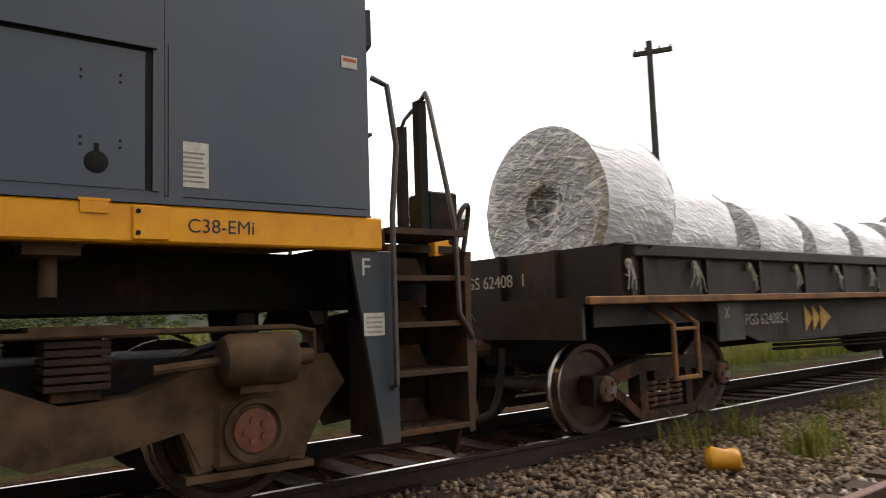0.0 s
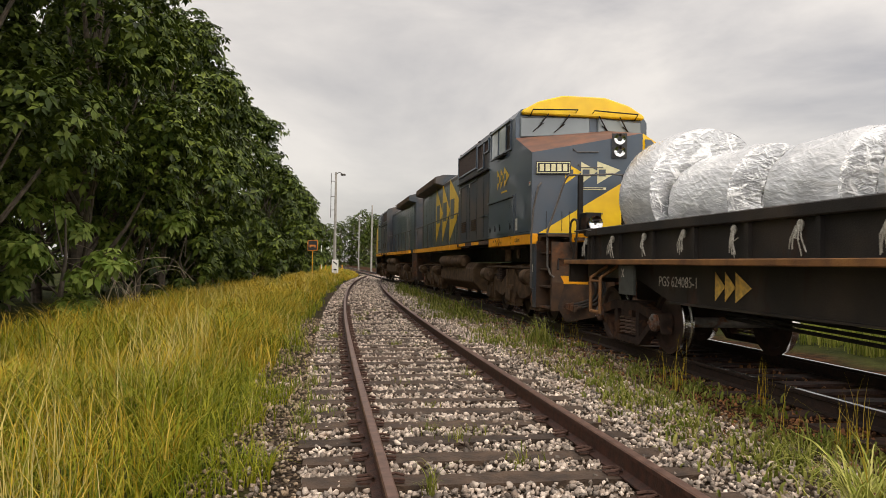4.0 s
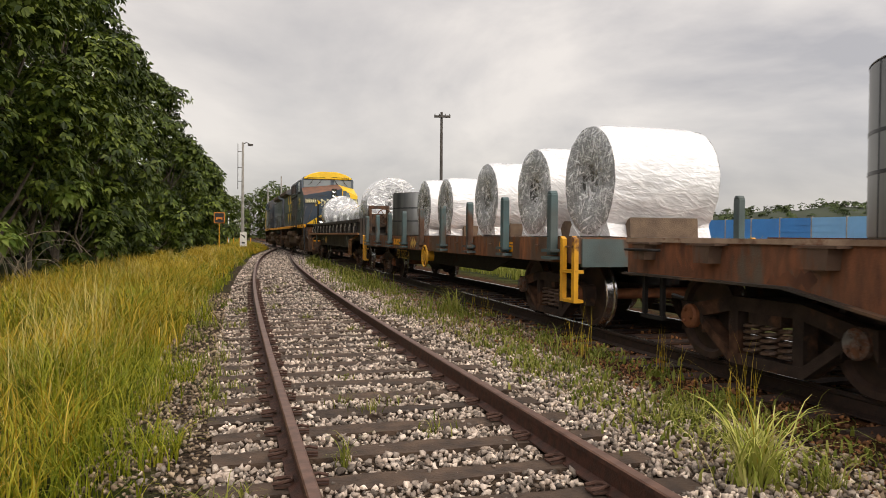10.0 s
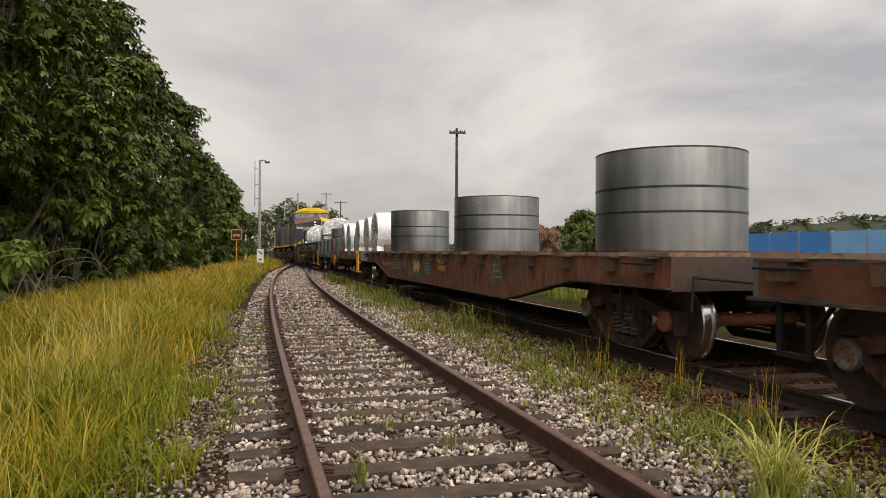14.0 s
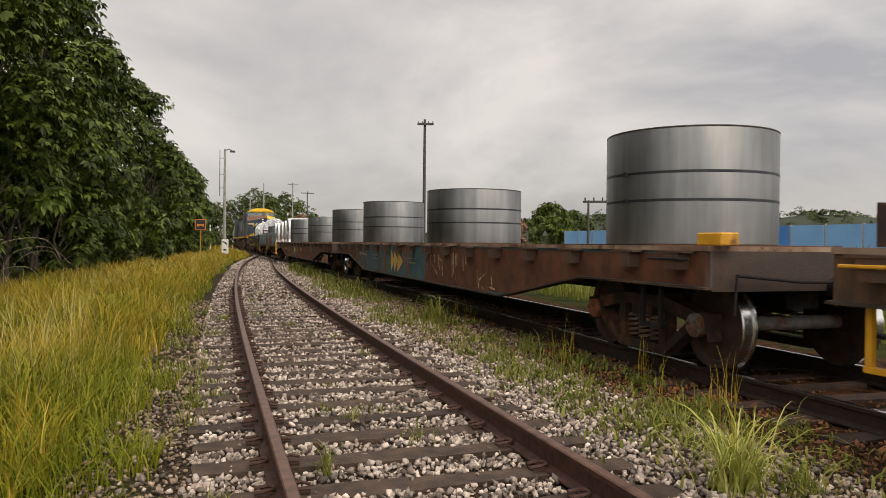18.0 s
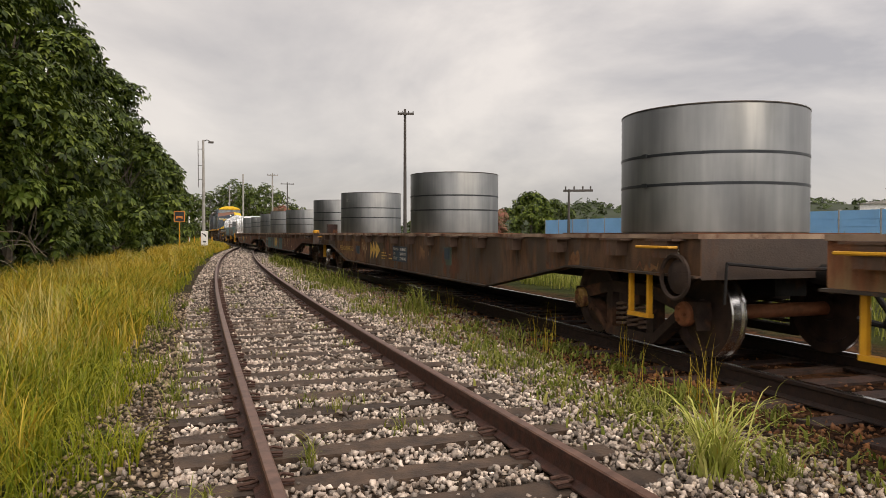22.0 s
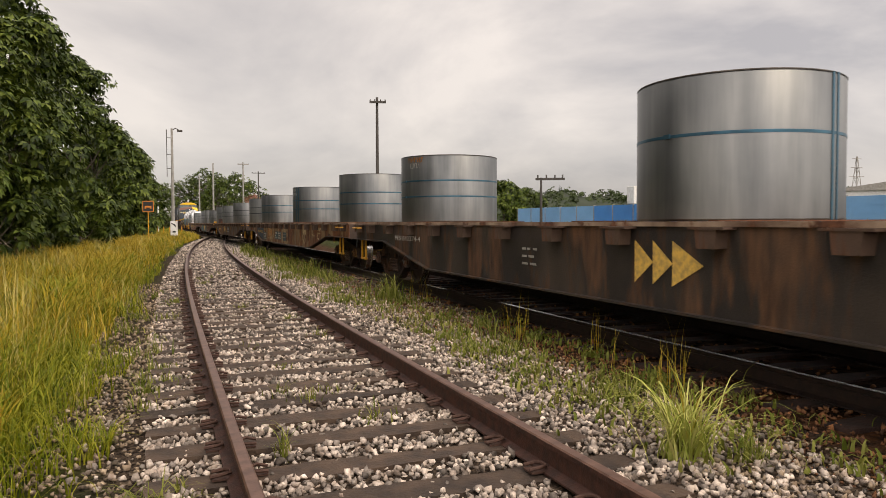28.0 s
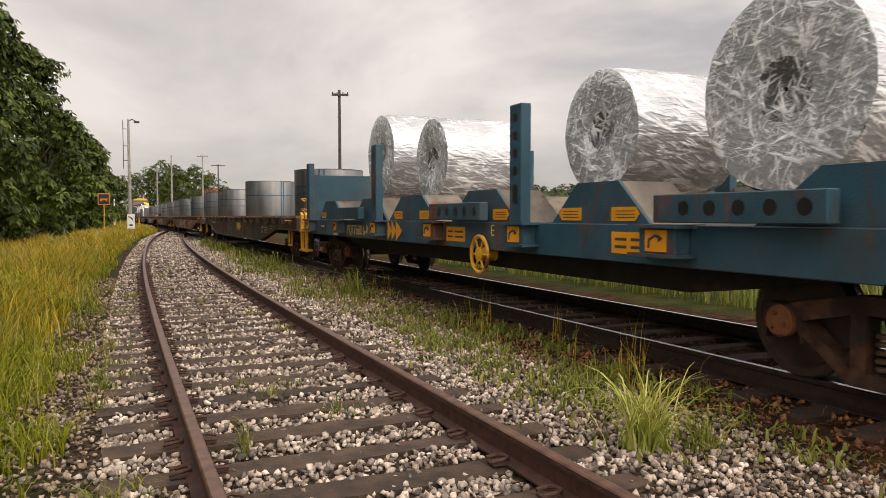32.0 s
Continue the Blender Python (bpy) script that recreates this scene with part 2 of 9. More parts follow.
def tube(bm, pts, r, seg=7):
    pts = [Vector(p) for p in pts]
    rows = []
    for i, p in enumerate(pts):
        d = pts[min(i + 1, len(pts) - 1)] - pts[max(i - 1, 0)]
        rr = ring(p, d, r, seg)
        if rows:      # keep the rings from twisting
            prev = rows[-1]
            k = min(range(seg), key=lambda s: (rr[s] - pts[i] - (prev[0].co - pts[i - 1])).length)
            rr = rr[k:] + rr[:k]
        rows.append([bm.verts.new(c) for c in rr])
    for a, b in zip(rows, rows[1:]):
        for i in range(seg):
            bm.faces.new((a[i], a[(i + 1) % seg], b[(i + 1) % seg], b[i]))
    bm.faces.new(rows[0][::-1]), bm.faces.new(rows[-1])


def bow(pts, n=5):
    """A smooth run of points through the given ones."""
    p = [Vector(c) for c in pts]
    p = [2 * p[0] - p[1]] + p + [2 * p[-1] - p[-2]]
    out = []
    for a, b, c, d in zip(p, p[1:], p[2:], p[3:]):
        for i in range(n):
            u = i / n
            out.append(0.5 * (2 * b + (c - a) * u + (2 * a - 5 * b + 4 * c - d) * u * u + (3 * b - a - 3 * c + d) * u**3))
    return out + [p[-2]]


def mesh_of(name, bm, material, smooth=False):
    me = bpy.data.meshes.new(name)
    bm.normal_update()
    bm.to_mesh(me)
    bm.free()
    for m in (material if isinstance(material, (list, tuple)) else [material]):
        me.materials.append(m)
    if smooth:
        me.polygons.foreach_set("use_smooth", [True] * len(me.polygons))
        me.set_sharp_from_angle(angle=radians(38))
    return me


def part(name, bm, material, parent, label="", smooth=False, at=None):
    ob = new(name, mesh_of(name, bm, material, smooth))
    ob.parent = parent
    if at is not None:
        ob.matrix_local = at
    return tagged(ob, label)


def piece(name, me, parent, at):
    ob = new(name, me)
    ob.parent = parent
    ob.matrix_local = at
    return ob


def thing(name, label, category, group="", kind="", at=None):
    ob = new(name)
    if at is not None:
        ob.matrix_world = at
    return tagged(ob, label, category, group, kind)


def solid(name, bm, material, label, category, group="", kind="", smooth=False, at=None):
    ob = new(name, mesh_of(name, bm, material, smooth))
    if at is not None:
        ob.matrix_world = at
    return tagged(ob, label, category, group, kind)


def bevelled(bm, w=0.01, seg=1):
    bmesh.ops.bevel(bm, geom=bm.edges[:], offset=w, segments=seg, affect="EDGES", clamp_overlap=True)
    return bm


def soup(name, verts, faces_per, material, smooth=False):
    """One mesh from arrays: verts (n, 3); faces_per: (m, k) indices."""
    me = bpy.data.meshes.new(name)
    verts, faces = np.asarray(verts, dtype=np.float32), np.asarray(faces_per, dtype=np.int32)
    me.vertices.add(len(verts))
    me.vertices.foreach_set("co", verts.ravel())
    k = faces.shape[1]
    me.loops.add(faces.size)
    me.loops.foreach_set("vertex_index", faces.ravel())
    me.polygons.add(len(faces))
    me.polygons.foreach_set("loop_start", np.arange(0, faces.size, k, dtype=np.int32))
    me.update(calc_edges=True)
    me.materials.append(material)
    if smooth:
        me.polygons.foreach_set("use_smooth", [True] * len(me.polygons))
    return me


# ---- the two tracks: arcs about one centre ----
CURVE = 0.0018
R_NEAR = 1 / CURVE
X_CENTRE = 1.24 + R_NEAR
R_TRAIN = R_NEAR - 4.475


X_MAIN = 6.04          # the main track's line once it runs straight
S_BEND, K_BACK = 12.0, 0.0012
S_JOIN = 72.95         # where the side track has come over to the main track


def main_line(s):
    """Place and heading s metres along the main track: a right-hand bend that eases back into a straight."""
    a = min(s, S_BEND) / R_TRAIN
    x, y = X_CENTRE - R_TRAIN * math.cos(a), R_TRAIN * math.sin(a)
    if s > S_BEND:
        u = s - S_BEND
        v = min(u, a / K_BACK)
        h = a - K_BACK * v
        x += (math.cos(h) - math.cos(a)) / K_BACK
        y += (math.sin(a) - math.sin(h)) / K_BACK + (u - v)
        a = h
    return x, y, a


def side_line(s):
    """The same for the side track, which joins the main track far ahead."""
    a = min(s, S_JOIN) / R_NEAR
    x, y = X_CENTRE - R_NEAR * math.cos(a), R_NEAR * math.sin(a)
    return (x, y, a) if s <= S_JOIN else (x, y + s - S_JOIN, 0.0)


def on_arc(radius, s, off=0.0, z=0.0):
    """A point s metres along a track, off metres to the right of its middle."""
    x, y, a = main_line(s) if radius == R_TRAIN else side_line(s)
    return Vector((x + off * math.cos(a), y - off * math.sin(a), z))


def arc_pose(radius, s, off=0.0, z=0.0):
    p = on_arc(radius, s, off, z)
    a = main_line(s)[2] if radius == R_TRAIN else side_line(s)[2]
    return pose(p.x, p.y, p.z, 0, 0, -math.degrees(a))


def main_off(s):
    """How far right of the side track the main track lies."""
    return main_line(s)[0] - side_line(s)[0]


# metres that the train has gone, second by second
GONE = (0.0, 4.42, 8.88, 13.38, 17.92, 22.51, 27.15, 31.86, 36.66, 41.56, 46.56, 51.66, 56.82, 62.03, 67.26, 72.5, 77.77,
        83.08, 88.45, 93.89, 99.42, 105.04, 110.75, 116.52, 122.34, 128.2, 134.08, 139.99, 145.93, 151.9, 157.9, 163.93, 170.01, 176.1)


def gone(t):
    i = min(int(t), 31)
    u = t - i
    p0, p1, p2 = GONE[i], GONE[i + 1], GONE[i + 2]
    pm = GONE[i - 1] if i else 2 * p0 - p1
    m0, m1 = (p1 - pm) / 2, (p2 - p0) / 2
    return (2 * u**3 - 3 * u**2 + 1) * p0 + (u**3 - 2 * u**2 + u) * m0 + (3 * u**2 - 2 * u**3) * p1 + (u**3 - u**2) * m1

# ---- ground, tracks, wall and distance ----
def ground_z(x, y):
    off = x - min(1.24 + 0.5 * CURVE * y * y, X_MAIN)
    z = -0.20
    if off < -1.6:
        z -= 0.10 * min(1, (-1.6 - off) / 1.5)
    if off > 8:
        u = min(1, (off - 8) / 24)
        z += 0.95 * u * u * (3 - 2 * u)
    return z


def ground_material():
    m = bpy.data.materials.new("trackside_ground")
    m.use_nodes = True
    t = m.node_tree
    ln = t.links.new
    p = t.nodes["Principled BSDF"]
    p.inputs["Roughness"].default_value = 0.95
    p.inputs["Specular IOR Level"].default_value = 0.08
    co = t.nodes.new("ShaderNodeTexCoord")

    def noise_col(scale, lo, hi, a, b, detail=8):
        n = t.nodes.new("ShaderNodeTexNoise")
        n.inputs["Scale"].default_value, n.inputs["Detail"].default_value = scale, detail
        ln(co.outputs["Object"], n.inputs["Vector"])
        r = t.nodes.new("ShaderNodeValToRGB")
        r.color_ramp.elements[0].position, r.color_ramp.elements[0].color = lo, (*a, 1)
        r.color_ramp.elements[1].position, r.color_ramp.elements[1].color = hi, (*b, 1)
        ln(n.outputs["Fac"], r.inputs["Fac"])
        return r.outputs["Color"], n.outputs["Fac"]
    gravel, gf = noise_col(38, 0.38, 0.66, (0.014, 0.009, 0.006), (0.095, 0.068, 0.048))
    meadow, mf = noise_col(1.4, 0.35, 0.7, (0.014, 0.021, 0.005), (0.055, 0.058, 0.013))
    rustc, rf = noise_col(6, 0.35, 0.7, (0.010, 0.006, 0.004), (0.10, 0.042, 0.017))
    # metres beside the side track tell ballast, oily train bed and meadow apart
    sep = t.nodes.new("ShaderNodeSeparateXYZ")
    ln(co.outputs["Object"], sep.inputs[0])

    def calc(op, a, b):
        n = t.nodes.new("ShaderNodeMath")
        n.operation = op
        for k, v in enumerate((a, b)):
            if isinstance(v, (int, float)):
                n.inputs[k].default_value = v
            else:
                ln(v, n.inputs[k])
        return n.outputs[0]
    bend = calc("MULTIPLY", calc("MULTIPLY", sep.outputs["Y"], sep.outputs["Y"]), 0.5 * CURVE)
    middle = calc("MINIMUM", calc("ADD", bend, 1.24), X_MAIN)
    leng = calc("SUBTRACT", calc("ADD", middle, R_NEAR), sep.outputs["X"])
    wob = t.nodes.new("ShaderNodeTexNoise")
    wob.inputs["Scale"].default_value, wob.inputs["Detail"].default_value = 0.9, 6
    ln(co.outputs["Object"], wob.inputs["Vector"])
    ma = t.nodes.new("ShaderNodeMath")
    ma.operation = "MULTIPLY_ADD"
    ma.inputs[1].default_value = 1.6
    ln(wob.outputs["Fac"], ma.inputs[0])
    ln(leng, ma.inputs[2])

    def band(lo, hi):
        mr = t.nodes.new("ShaderNodeMapRange")
        mr.inputs["From Min"].default_value, mr.inputs["From Max"].default_value = lo, hi
        ln(ma.outputs[0], mr.inputs["Value"])
        return mr.outputs["Result"]

    def blend(f, a, b):
        mx = t.nodes.new("ShaderNodeMix")
        mx.data_type = "RGBA"
        ln(f, mx.inputs["Factor"])
        ln(a, mx.inputs[6])
        ln(b, mx.inputs[7])
        return mx.outputs[2]
    base = R_NEAR + 0.8
    c = blend(band(base - 3.0, base - 2.1), rustc, gravel)          # oily bed; shade under the train is put into its dark tones
    c = blend(band(base + 1.5, base + 1.9), c, meadow)             # meadow to the left
    c = blend(band(base - 7.2, base - 6.5), meadow, c)             # meadow beyond the train
    ln(c, p.inputs["Base Color"])
    nb = t.nodes.new("ShaderNodeTexVoronoi")
    nb.inputs["Scale"].default_value = 26
    ln(co.outputs["Object"], nb.inputs["Vector"])
    b = t.nodes.new("ShaderNodeBump")
    b.inputs["Strength"].default_value, b.inputs["Distance"].default_value = 0.9, 0.03
    ln(nb.outputs["Distance"], b.inputs["Height"])
    ln(b.outputs["Normal"], p.inputs["Normal"])
    return m


def build_ground():
    xs = [-3000, -900, -300, -120, -60, -30, -20, -14, -10, -8, -6] + [-5 + 0.5 * i for i in range(33)] + [12, 13, 14, 16, 18, 20, 23, 26, 29, 32, 36, 42, 60, 120, 300, 900, 3000]
    ys = [-3000, -900, -300, -120, -80, -60] + [-50 + 4 * i for i in range(76)] + [270, 300, 350, 420, 499, 900, 3000]
    v = [(x, y, ground_z(x, y)) for y in ys for x in xs]
    n = len(xs)
    f = [(j * n + i, j * n + i + 1, (j + 1) * n + i + 1, (j + 1) * n + i) for j in range(len(ys) - 1) for i in range(n - 1)]
    ob = new("ground", soup("ground", v, f, ground_material(), smooth=True))
    tagged(ob, "earth, gravel and meadow beside the railway", "ground", kind="structure")


build_ground()

RAIL_PROFILE = ((-0.075, -0.172), (0.075, -0.172), (0.075, -0.160), (0.014, -0.140), (0.010, -0.048), (0.036, -0.036), (0.036, -0.008),
                (0.028, 0.0), (-0.028, 0.0), (-0.036, -0.008), (-0.036, -0.036), (-0.010, -0.048), (-0.014, -0.140), (-0.075, -0.160))


def rail(radius, off, s0, s1, head, web, parent, label):
    bm = bmesh.new()
    rows = []
    n = int((s1 - s0) / 2)
    for i in range(n + 1):
        s = s0 + (s1 - s0) * i / n
        rows.append([bm.verts.new(on_arc(radius, s, off + u, v)) for u, v in RAIL_PROFILE])
    k = len(RAIL_PROFILE)
    for a, b in zip(rows, rows[1:]):
        for i in range(k):
            f = bm.faces.new((a[i], a[(i + 1) % k], b[(i + 1) % k], b[i]))
            f.material_index = 1 if i == 7 or (i in (6, 8) and web == M_RAIL) else 0
    bm.faces.new(rows[0]), bm.faces.new(rows[-1][::-1])
    bmesh.ops.recalc_face_normals(bm, faces=bm.faces[:])
    return part("rail", bm, [web, head], parent, label)


near_track = thing("side_track", "empty side track with rusty rails on wooden sleepers", "railway track", kind="structure")
train_track = thing("main_track", "main track with polished rails under the train", "railway track", kind="structure")
for o in (-0.835, 0.835):
    rail(R_NEAR, o, -30, 70, M_RAILTOP, M_RAIL, near_track, "rusty brown steel rail")
    rail(R_TRAIN, o, -150, 330, M_RAILBRIGHT, M_RAIL_OILY, train_track, "rail with a polished head")

# ---- the train ----
MOVERS = []        # (thing, metres along the train, off, height, extra turn)
ROLLERS = []       # (wheelset, rolling radius, place in its car)


def mover(ob, q, off=0.0, z=0.0, turn=None):
    MOVERS.append((ob, q, off, z, turn))
    return ob


def wheel_mesh(r, seg=28):
    bm = bmesh.new()
    lathe(bm, (-0.07, 0, 0), (1, 0, 0), [(0.10, -0.05), (0.13, -0.03), (0.14, 0.02), (r - 0.10, 0.045), (r - 0.07, 0.0), (r - 0.012, 0.0), (r, 0.012), (r + 0.004, 0.10), (r + 0.03, 0.115), (r + 0.03, 0.14), (r - 0.07, 0.14), (r - 0.10, 0.085), (0.14, 0.09), (0.12, 0.16)], seg)
    for f in bm.faces:
        c = f.calc_center_median()
        f.material_index = 1 if math.hypot(c.y, c.z) > r - 0.03 and abs(f.normal.x) < 0.9 else 0
    return mesh_of("wheel", bm, [M_WHEEL, M_TREAD], smooth=True)


WHEEL_W = wheel_mesh(0.45)
WHEEL_L = wheel_mesh(0.53)


def axle_mesh(name, half):
    bm = bmesh.new()
    cyl(bm, (-half, 0, 0), (half, 0, 0), 0.075, 12)
    for sx in (-1, 1):      # bearing cap with three bolts
        lathe(bm, (sx * half, 0, 0), (sx, 0, 0), [(0.10, -0.08), (0.125, -0.06), (0.125, 0.0), (0.105, 0.02), (0.02, 0.025)], 16)
        for k in range(3):
            a = k * 2.094
            cyl(bm, (sx * (half + 0.015), 0.065 * math.cos(a), 0.065 * math.sin(a)), (sx * (half + 0.05), 0.065 * math.cos(a), 0.065 * math.sin(a)), 0.02, 6)
    return bm


M_HUB = [mat("bearing_cap_ochre", (0.42, 0.25, 0.07), rough=0.7, scale=12, rust=0.3), mat("bearing_cap_rust", (0.26, 0.09, 0.035), rough=0.8, scale=12),
         mat("bearing_cap_grey", (0.22, 0.20, 0.18), rough=0.7, scale=12, rust=0.3)]
AXLES = [mesh_of("axle", axle_mesh("axle", 1.10), m, smooth=True) for m in M_HUB]
AXLE_LOCO = mesh_of("axle", axle_mesh("axle", 1.06), M_BOGIE, smooth=True)


def wheelset(car, y, r, axle, wheel):
    ws = piece("wheelset", axle, car, pose(0, y, r))
    for sx in (-1, 1):
        piece("wheel", wheel, ws, pose(sx * 0.80, 0, 0, 0, 0, 0 if sx < 0 else 180))
    ROLLERS.append((ws, r, y))


def spring_bm(bm, x, y, z0, z1, r, wire, turns):
    n = turns * 10
    tube(bm, [(x + r * math.cos(i * 0.6283), y + r * math.sin(i * 0.6283), z0 + (z1 - z0) * i / n) for i in range(n + 1)], wire, 5)


def side_frame_bm(wb=2.03):
    """Cast three-piece bogie side frame: arched top bar, sagging bottom bar, columns and window openings."""
    bm = bmesh.new()
    h = wb / 2
    top = [(-h - 0.14, 0.52), (-h + 0.1, 0.60), (-0.42, 0.70), (0.42, 0.70), (h - 0.1, 0.60), (h + 0.14, 0.52)]
    low = [(h + 0.14, 0.40), (h - 0.12, 0.46), (0.40, 0.57), (-0.40, 0.57), (-h + 0.12, 0.46), (-h - 0.14, 0.40)]
    prism(bm, top + low, -0.08, 0.08)
    prism(bm, [(-h + 0.16, 0.47), (-0.44, 0.17), (0.44, 0.17), (h - 0.16, 0.47), (h - 0.16, 0.36), (0.46, 0.07), (-0.46, 0.07), (-h + 0.16, 0.36)][::-1], -0.08, 0.08)
    for sy in (-1, 1):
        box(bm, -0.075, 0.075, sy * 0.40 - 0.06, sy * 0.40 + 0.06, 0.14, 0.60)
        prism(bm, [(sy * h - 0.17, 0.30), (sy * h - 0.17, 0.58), (sy * h + 0.17, 0.58), (sy * h + 0.17, 0.30), (sy * h + 0.12, 0.44), (sy * h - 0.12, 0.44)], -0.085, 0.085)
    return bm


SIDE_FRAME = mesh_of("side_frame", side_frame_bm(), M_WBOGIE)
_bm = bmesh.new()
for yy in (-0.22, 0.0, 0.22):
    spring_bm(_bm, 0.04, yy, 0.19, 0.47, 0.085, 0.02, 5)
SPRINGS = mesh_of("spring_nest", _bm, mat("spring_steel_brown", (0.13, 0.075, 0.05), rough=0.6, scale=10), smooth=True)
_bm = bmesh.new()
box(_bm, -1.05, 1.05, -0.2, 0.2, 0.47, 0.70)
BOLSTER = mesh_of("bolster", _bm, M_WBOGIE)


def wagon_bogie(car, y, hubs):
    for sx in (-1, 1):
        sf = piece("side_frame", SIDE_FRAME, car, pose(sx * 0.98, y, 0))
        piece("spring_nest", SPRINGS, sf, pose(sx * 0.02, 0, 0))
    piece("bolster", BOLSTER, car, pose(0, y, 0))
    for k, sy in enumerate((1, -1)):
        wheelset(car, y + sy * 1.015, 0.45, AXLES[hubs[k]], WHEEL_W)


def lettering(txt, size, material, parent, at, label="", squeeze=1.0):
    cu = bpy.data.curves.new("lettering", "FONT")
    cu.body, cu.size, cu.extrude = txt, size, 0.001
    tmp = bpy.data.objects.new("lettering", cu)
    scene.collection.objects.link(tmp)
    me = bpy.data.meshes.new_from_object(tmp.evaluated_get(bpy.context.evaluated_depsgraph_get()))
    bpy.data.objects.remove(tmp)
    me.transform(Matrix.Diagonal((squeeze, 1, 1, 1)))
    me.materials.clear()
    me.materials.append(material)
    ob = piece("lettering", me, parent, at)
    return tagged(ob, label)


M_LETTER = mat("faded_yellow_letter", (0.80, 0.50, 0.10), (0.50, 0.31, 0.09), rough=0.7, scale=16, contrast=0.25)
M_LETTER_W = mat("faded_white_letter", (0.6, 0.57, 0.5), (0.35, 0.32, 0.27), rough=0.7, scale=18, contrast=0.25)
LEFT = pose(0, 0, 0, 90, 0, -90)       # writing on a left side reads from the outside


def on_left(x, y, z):
    """Where a flat thing stands on the left side: its own x runs to the rear, y up."""
    return pose(x, y, z) @ LEFT


def arrows(parent, x, y, z, h, material, name="arrow_emblem", label="three joined yellow arrowheads", aspect=0.62):
    bm = bmesh.new()
    w = h * aspect
    for k in range(3):
        v = [bm.verts.new(c) for c in ((k * w, -h / 2, 0.001 * k), (k * w + w * (1.45 if k == 2 else 1.0), 0.0, 0.001 * k), (k * w, h / 2, 0.001 * k))]
        bm.faces.new(v)
    r = bmesh.ops.extrude_face_region(bm, geom=bm.faces[:])
    bmesh.ops.translate(bm, verts=[g for g in r["geom"] if isinstance(g, bmesh.types.BMVert)], vec=(0, 0, 0.003))
    bmesh.ops.recalc_face_normals(bm, faces=bm.faces[:])
    return part(name, bm, material, parent, label, at=on_left(x, y, z))


HL = 10.52     # half a flat wagon's body
FISH = ((HL, 1.20), (HL, 0.87), (HL - 2.35, 0.87), (HL - 5.0, 0.45), (-HL + 5.0, 0.45), (-HL + 2.35, 0.87), (-HL, 0.87), (-HL, 1.20))


def flat_wagon_meshes():
    out = {}
    bm = bmesh.new()
    box(bm, -1.44, 1.44, -HL, HL, 1.20, 1.245)
    out["deck"] = bm
    bm = bmesh.new()
    prism(bm, FISH, -0.012, 0.012)
    out["side_sill"] = bm
    bm = bmesh.new()     # bottom flange follows the fish belly
    low = FISH[1:7]
    for (y0, z0), (y1, z1) in zip(low, low[1:]):
        prism(bm, [(y0, z0), (y1, z1), (y1, z1 - 0.022), (y0, z0 - 0.022)][::-1], -0.09, 0.09)
    out["bottom_flange"] = bm
    bm = bmesh.new()
    box(bm, -0.085, 0.085, -0.21, 0.21, 1.178, 1.198)
    prism(bm, [(-0.125, 1.178), (0.125, 1.178), (0.105, 1.02), (-0.105, 1.02)][::-1], -0.075, 0.06)
    out["stake_pocket"] = bm
    bm = bmesh.new()
    box(bm, -1.40, 1.40, -0.03, 0.03, 0.83, 1.20)
    out["end_sill"] = bm
    bm = bmesh.new()
    box(bm, -0.2, 0.2, -HL + 0.4, HL - 0.4, 0.62, 1.19)
    out["centre_sill"] = bm
    bm = bmesh.new()
    for y in (-0.16, 0.16):
        box(bm, -0.02, 0.02, y - 0.025, y + 0.025, 0.42, 0.88)
    box(bm, -0.03, 0.03, -0.19, 0.19, 0.40, 0.44)
    out["footstep"] = bm
    bm = bmesh.new()
    tube(bm, [(0.0, -0.28, 0), (-0.07, -0.26, 0), (-0.07, 0.26, 0), (0.0, 0.28, 0)], 0.014)
    out["handhold"] = bm
    bm = bmesh.new()
    cyl(bm, (0, -0.1, 0.86), (0, 0.45, 0.86), 0.10, 10)
    prism(bm, [(-0.16, 0.40), (0.14, 0.40), (0.18, 0.52), (0.12, 0.72), (-0.10, 0.76), (-0.18, 0.6)], 0.72, 1.0, "z")
    out["coupler"] = bm
    bm = bmesh.new()
    tube(bm, [(-1.2, -0.09, 0.98), (-0.5, -0.10, 0.92), (-0.1, -0.14, 0.92)], 0.016)
    tube(bm, [(-1.2, -0.09, 0.98), (-1.25, -0.12, 0.62)], 0.014)
    out["uncoupling_lever"] = bm
    bm = bmesh.new()
    tube(bm, [(0.0, 0, 0.95), (0.02, -0.2, 0.75), (0.06, -0.35, 0.52), (0.1, -0.55, 0.55)], 0.03)
    out["air_hose"] = bm
    return out


FLAT = {}
M_DECK = mat("dusty_steel_deck", (0.38, 0.27, 0.185), (0.14, 0.08, 0.05), rough=0.85, scale=3, bump=0.2, rust=0.3)


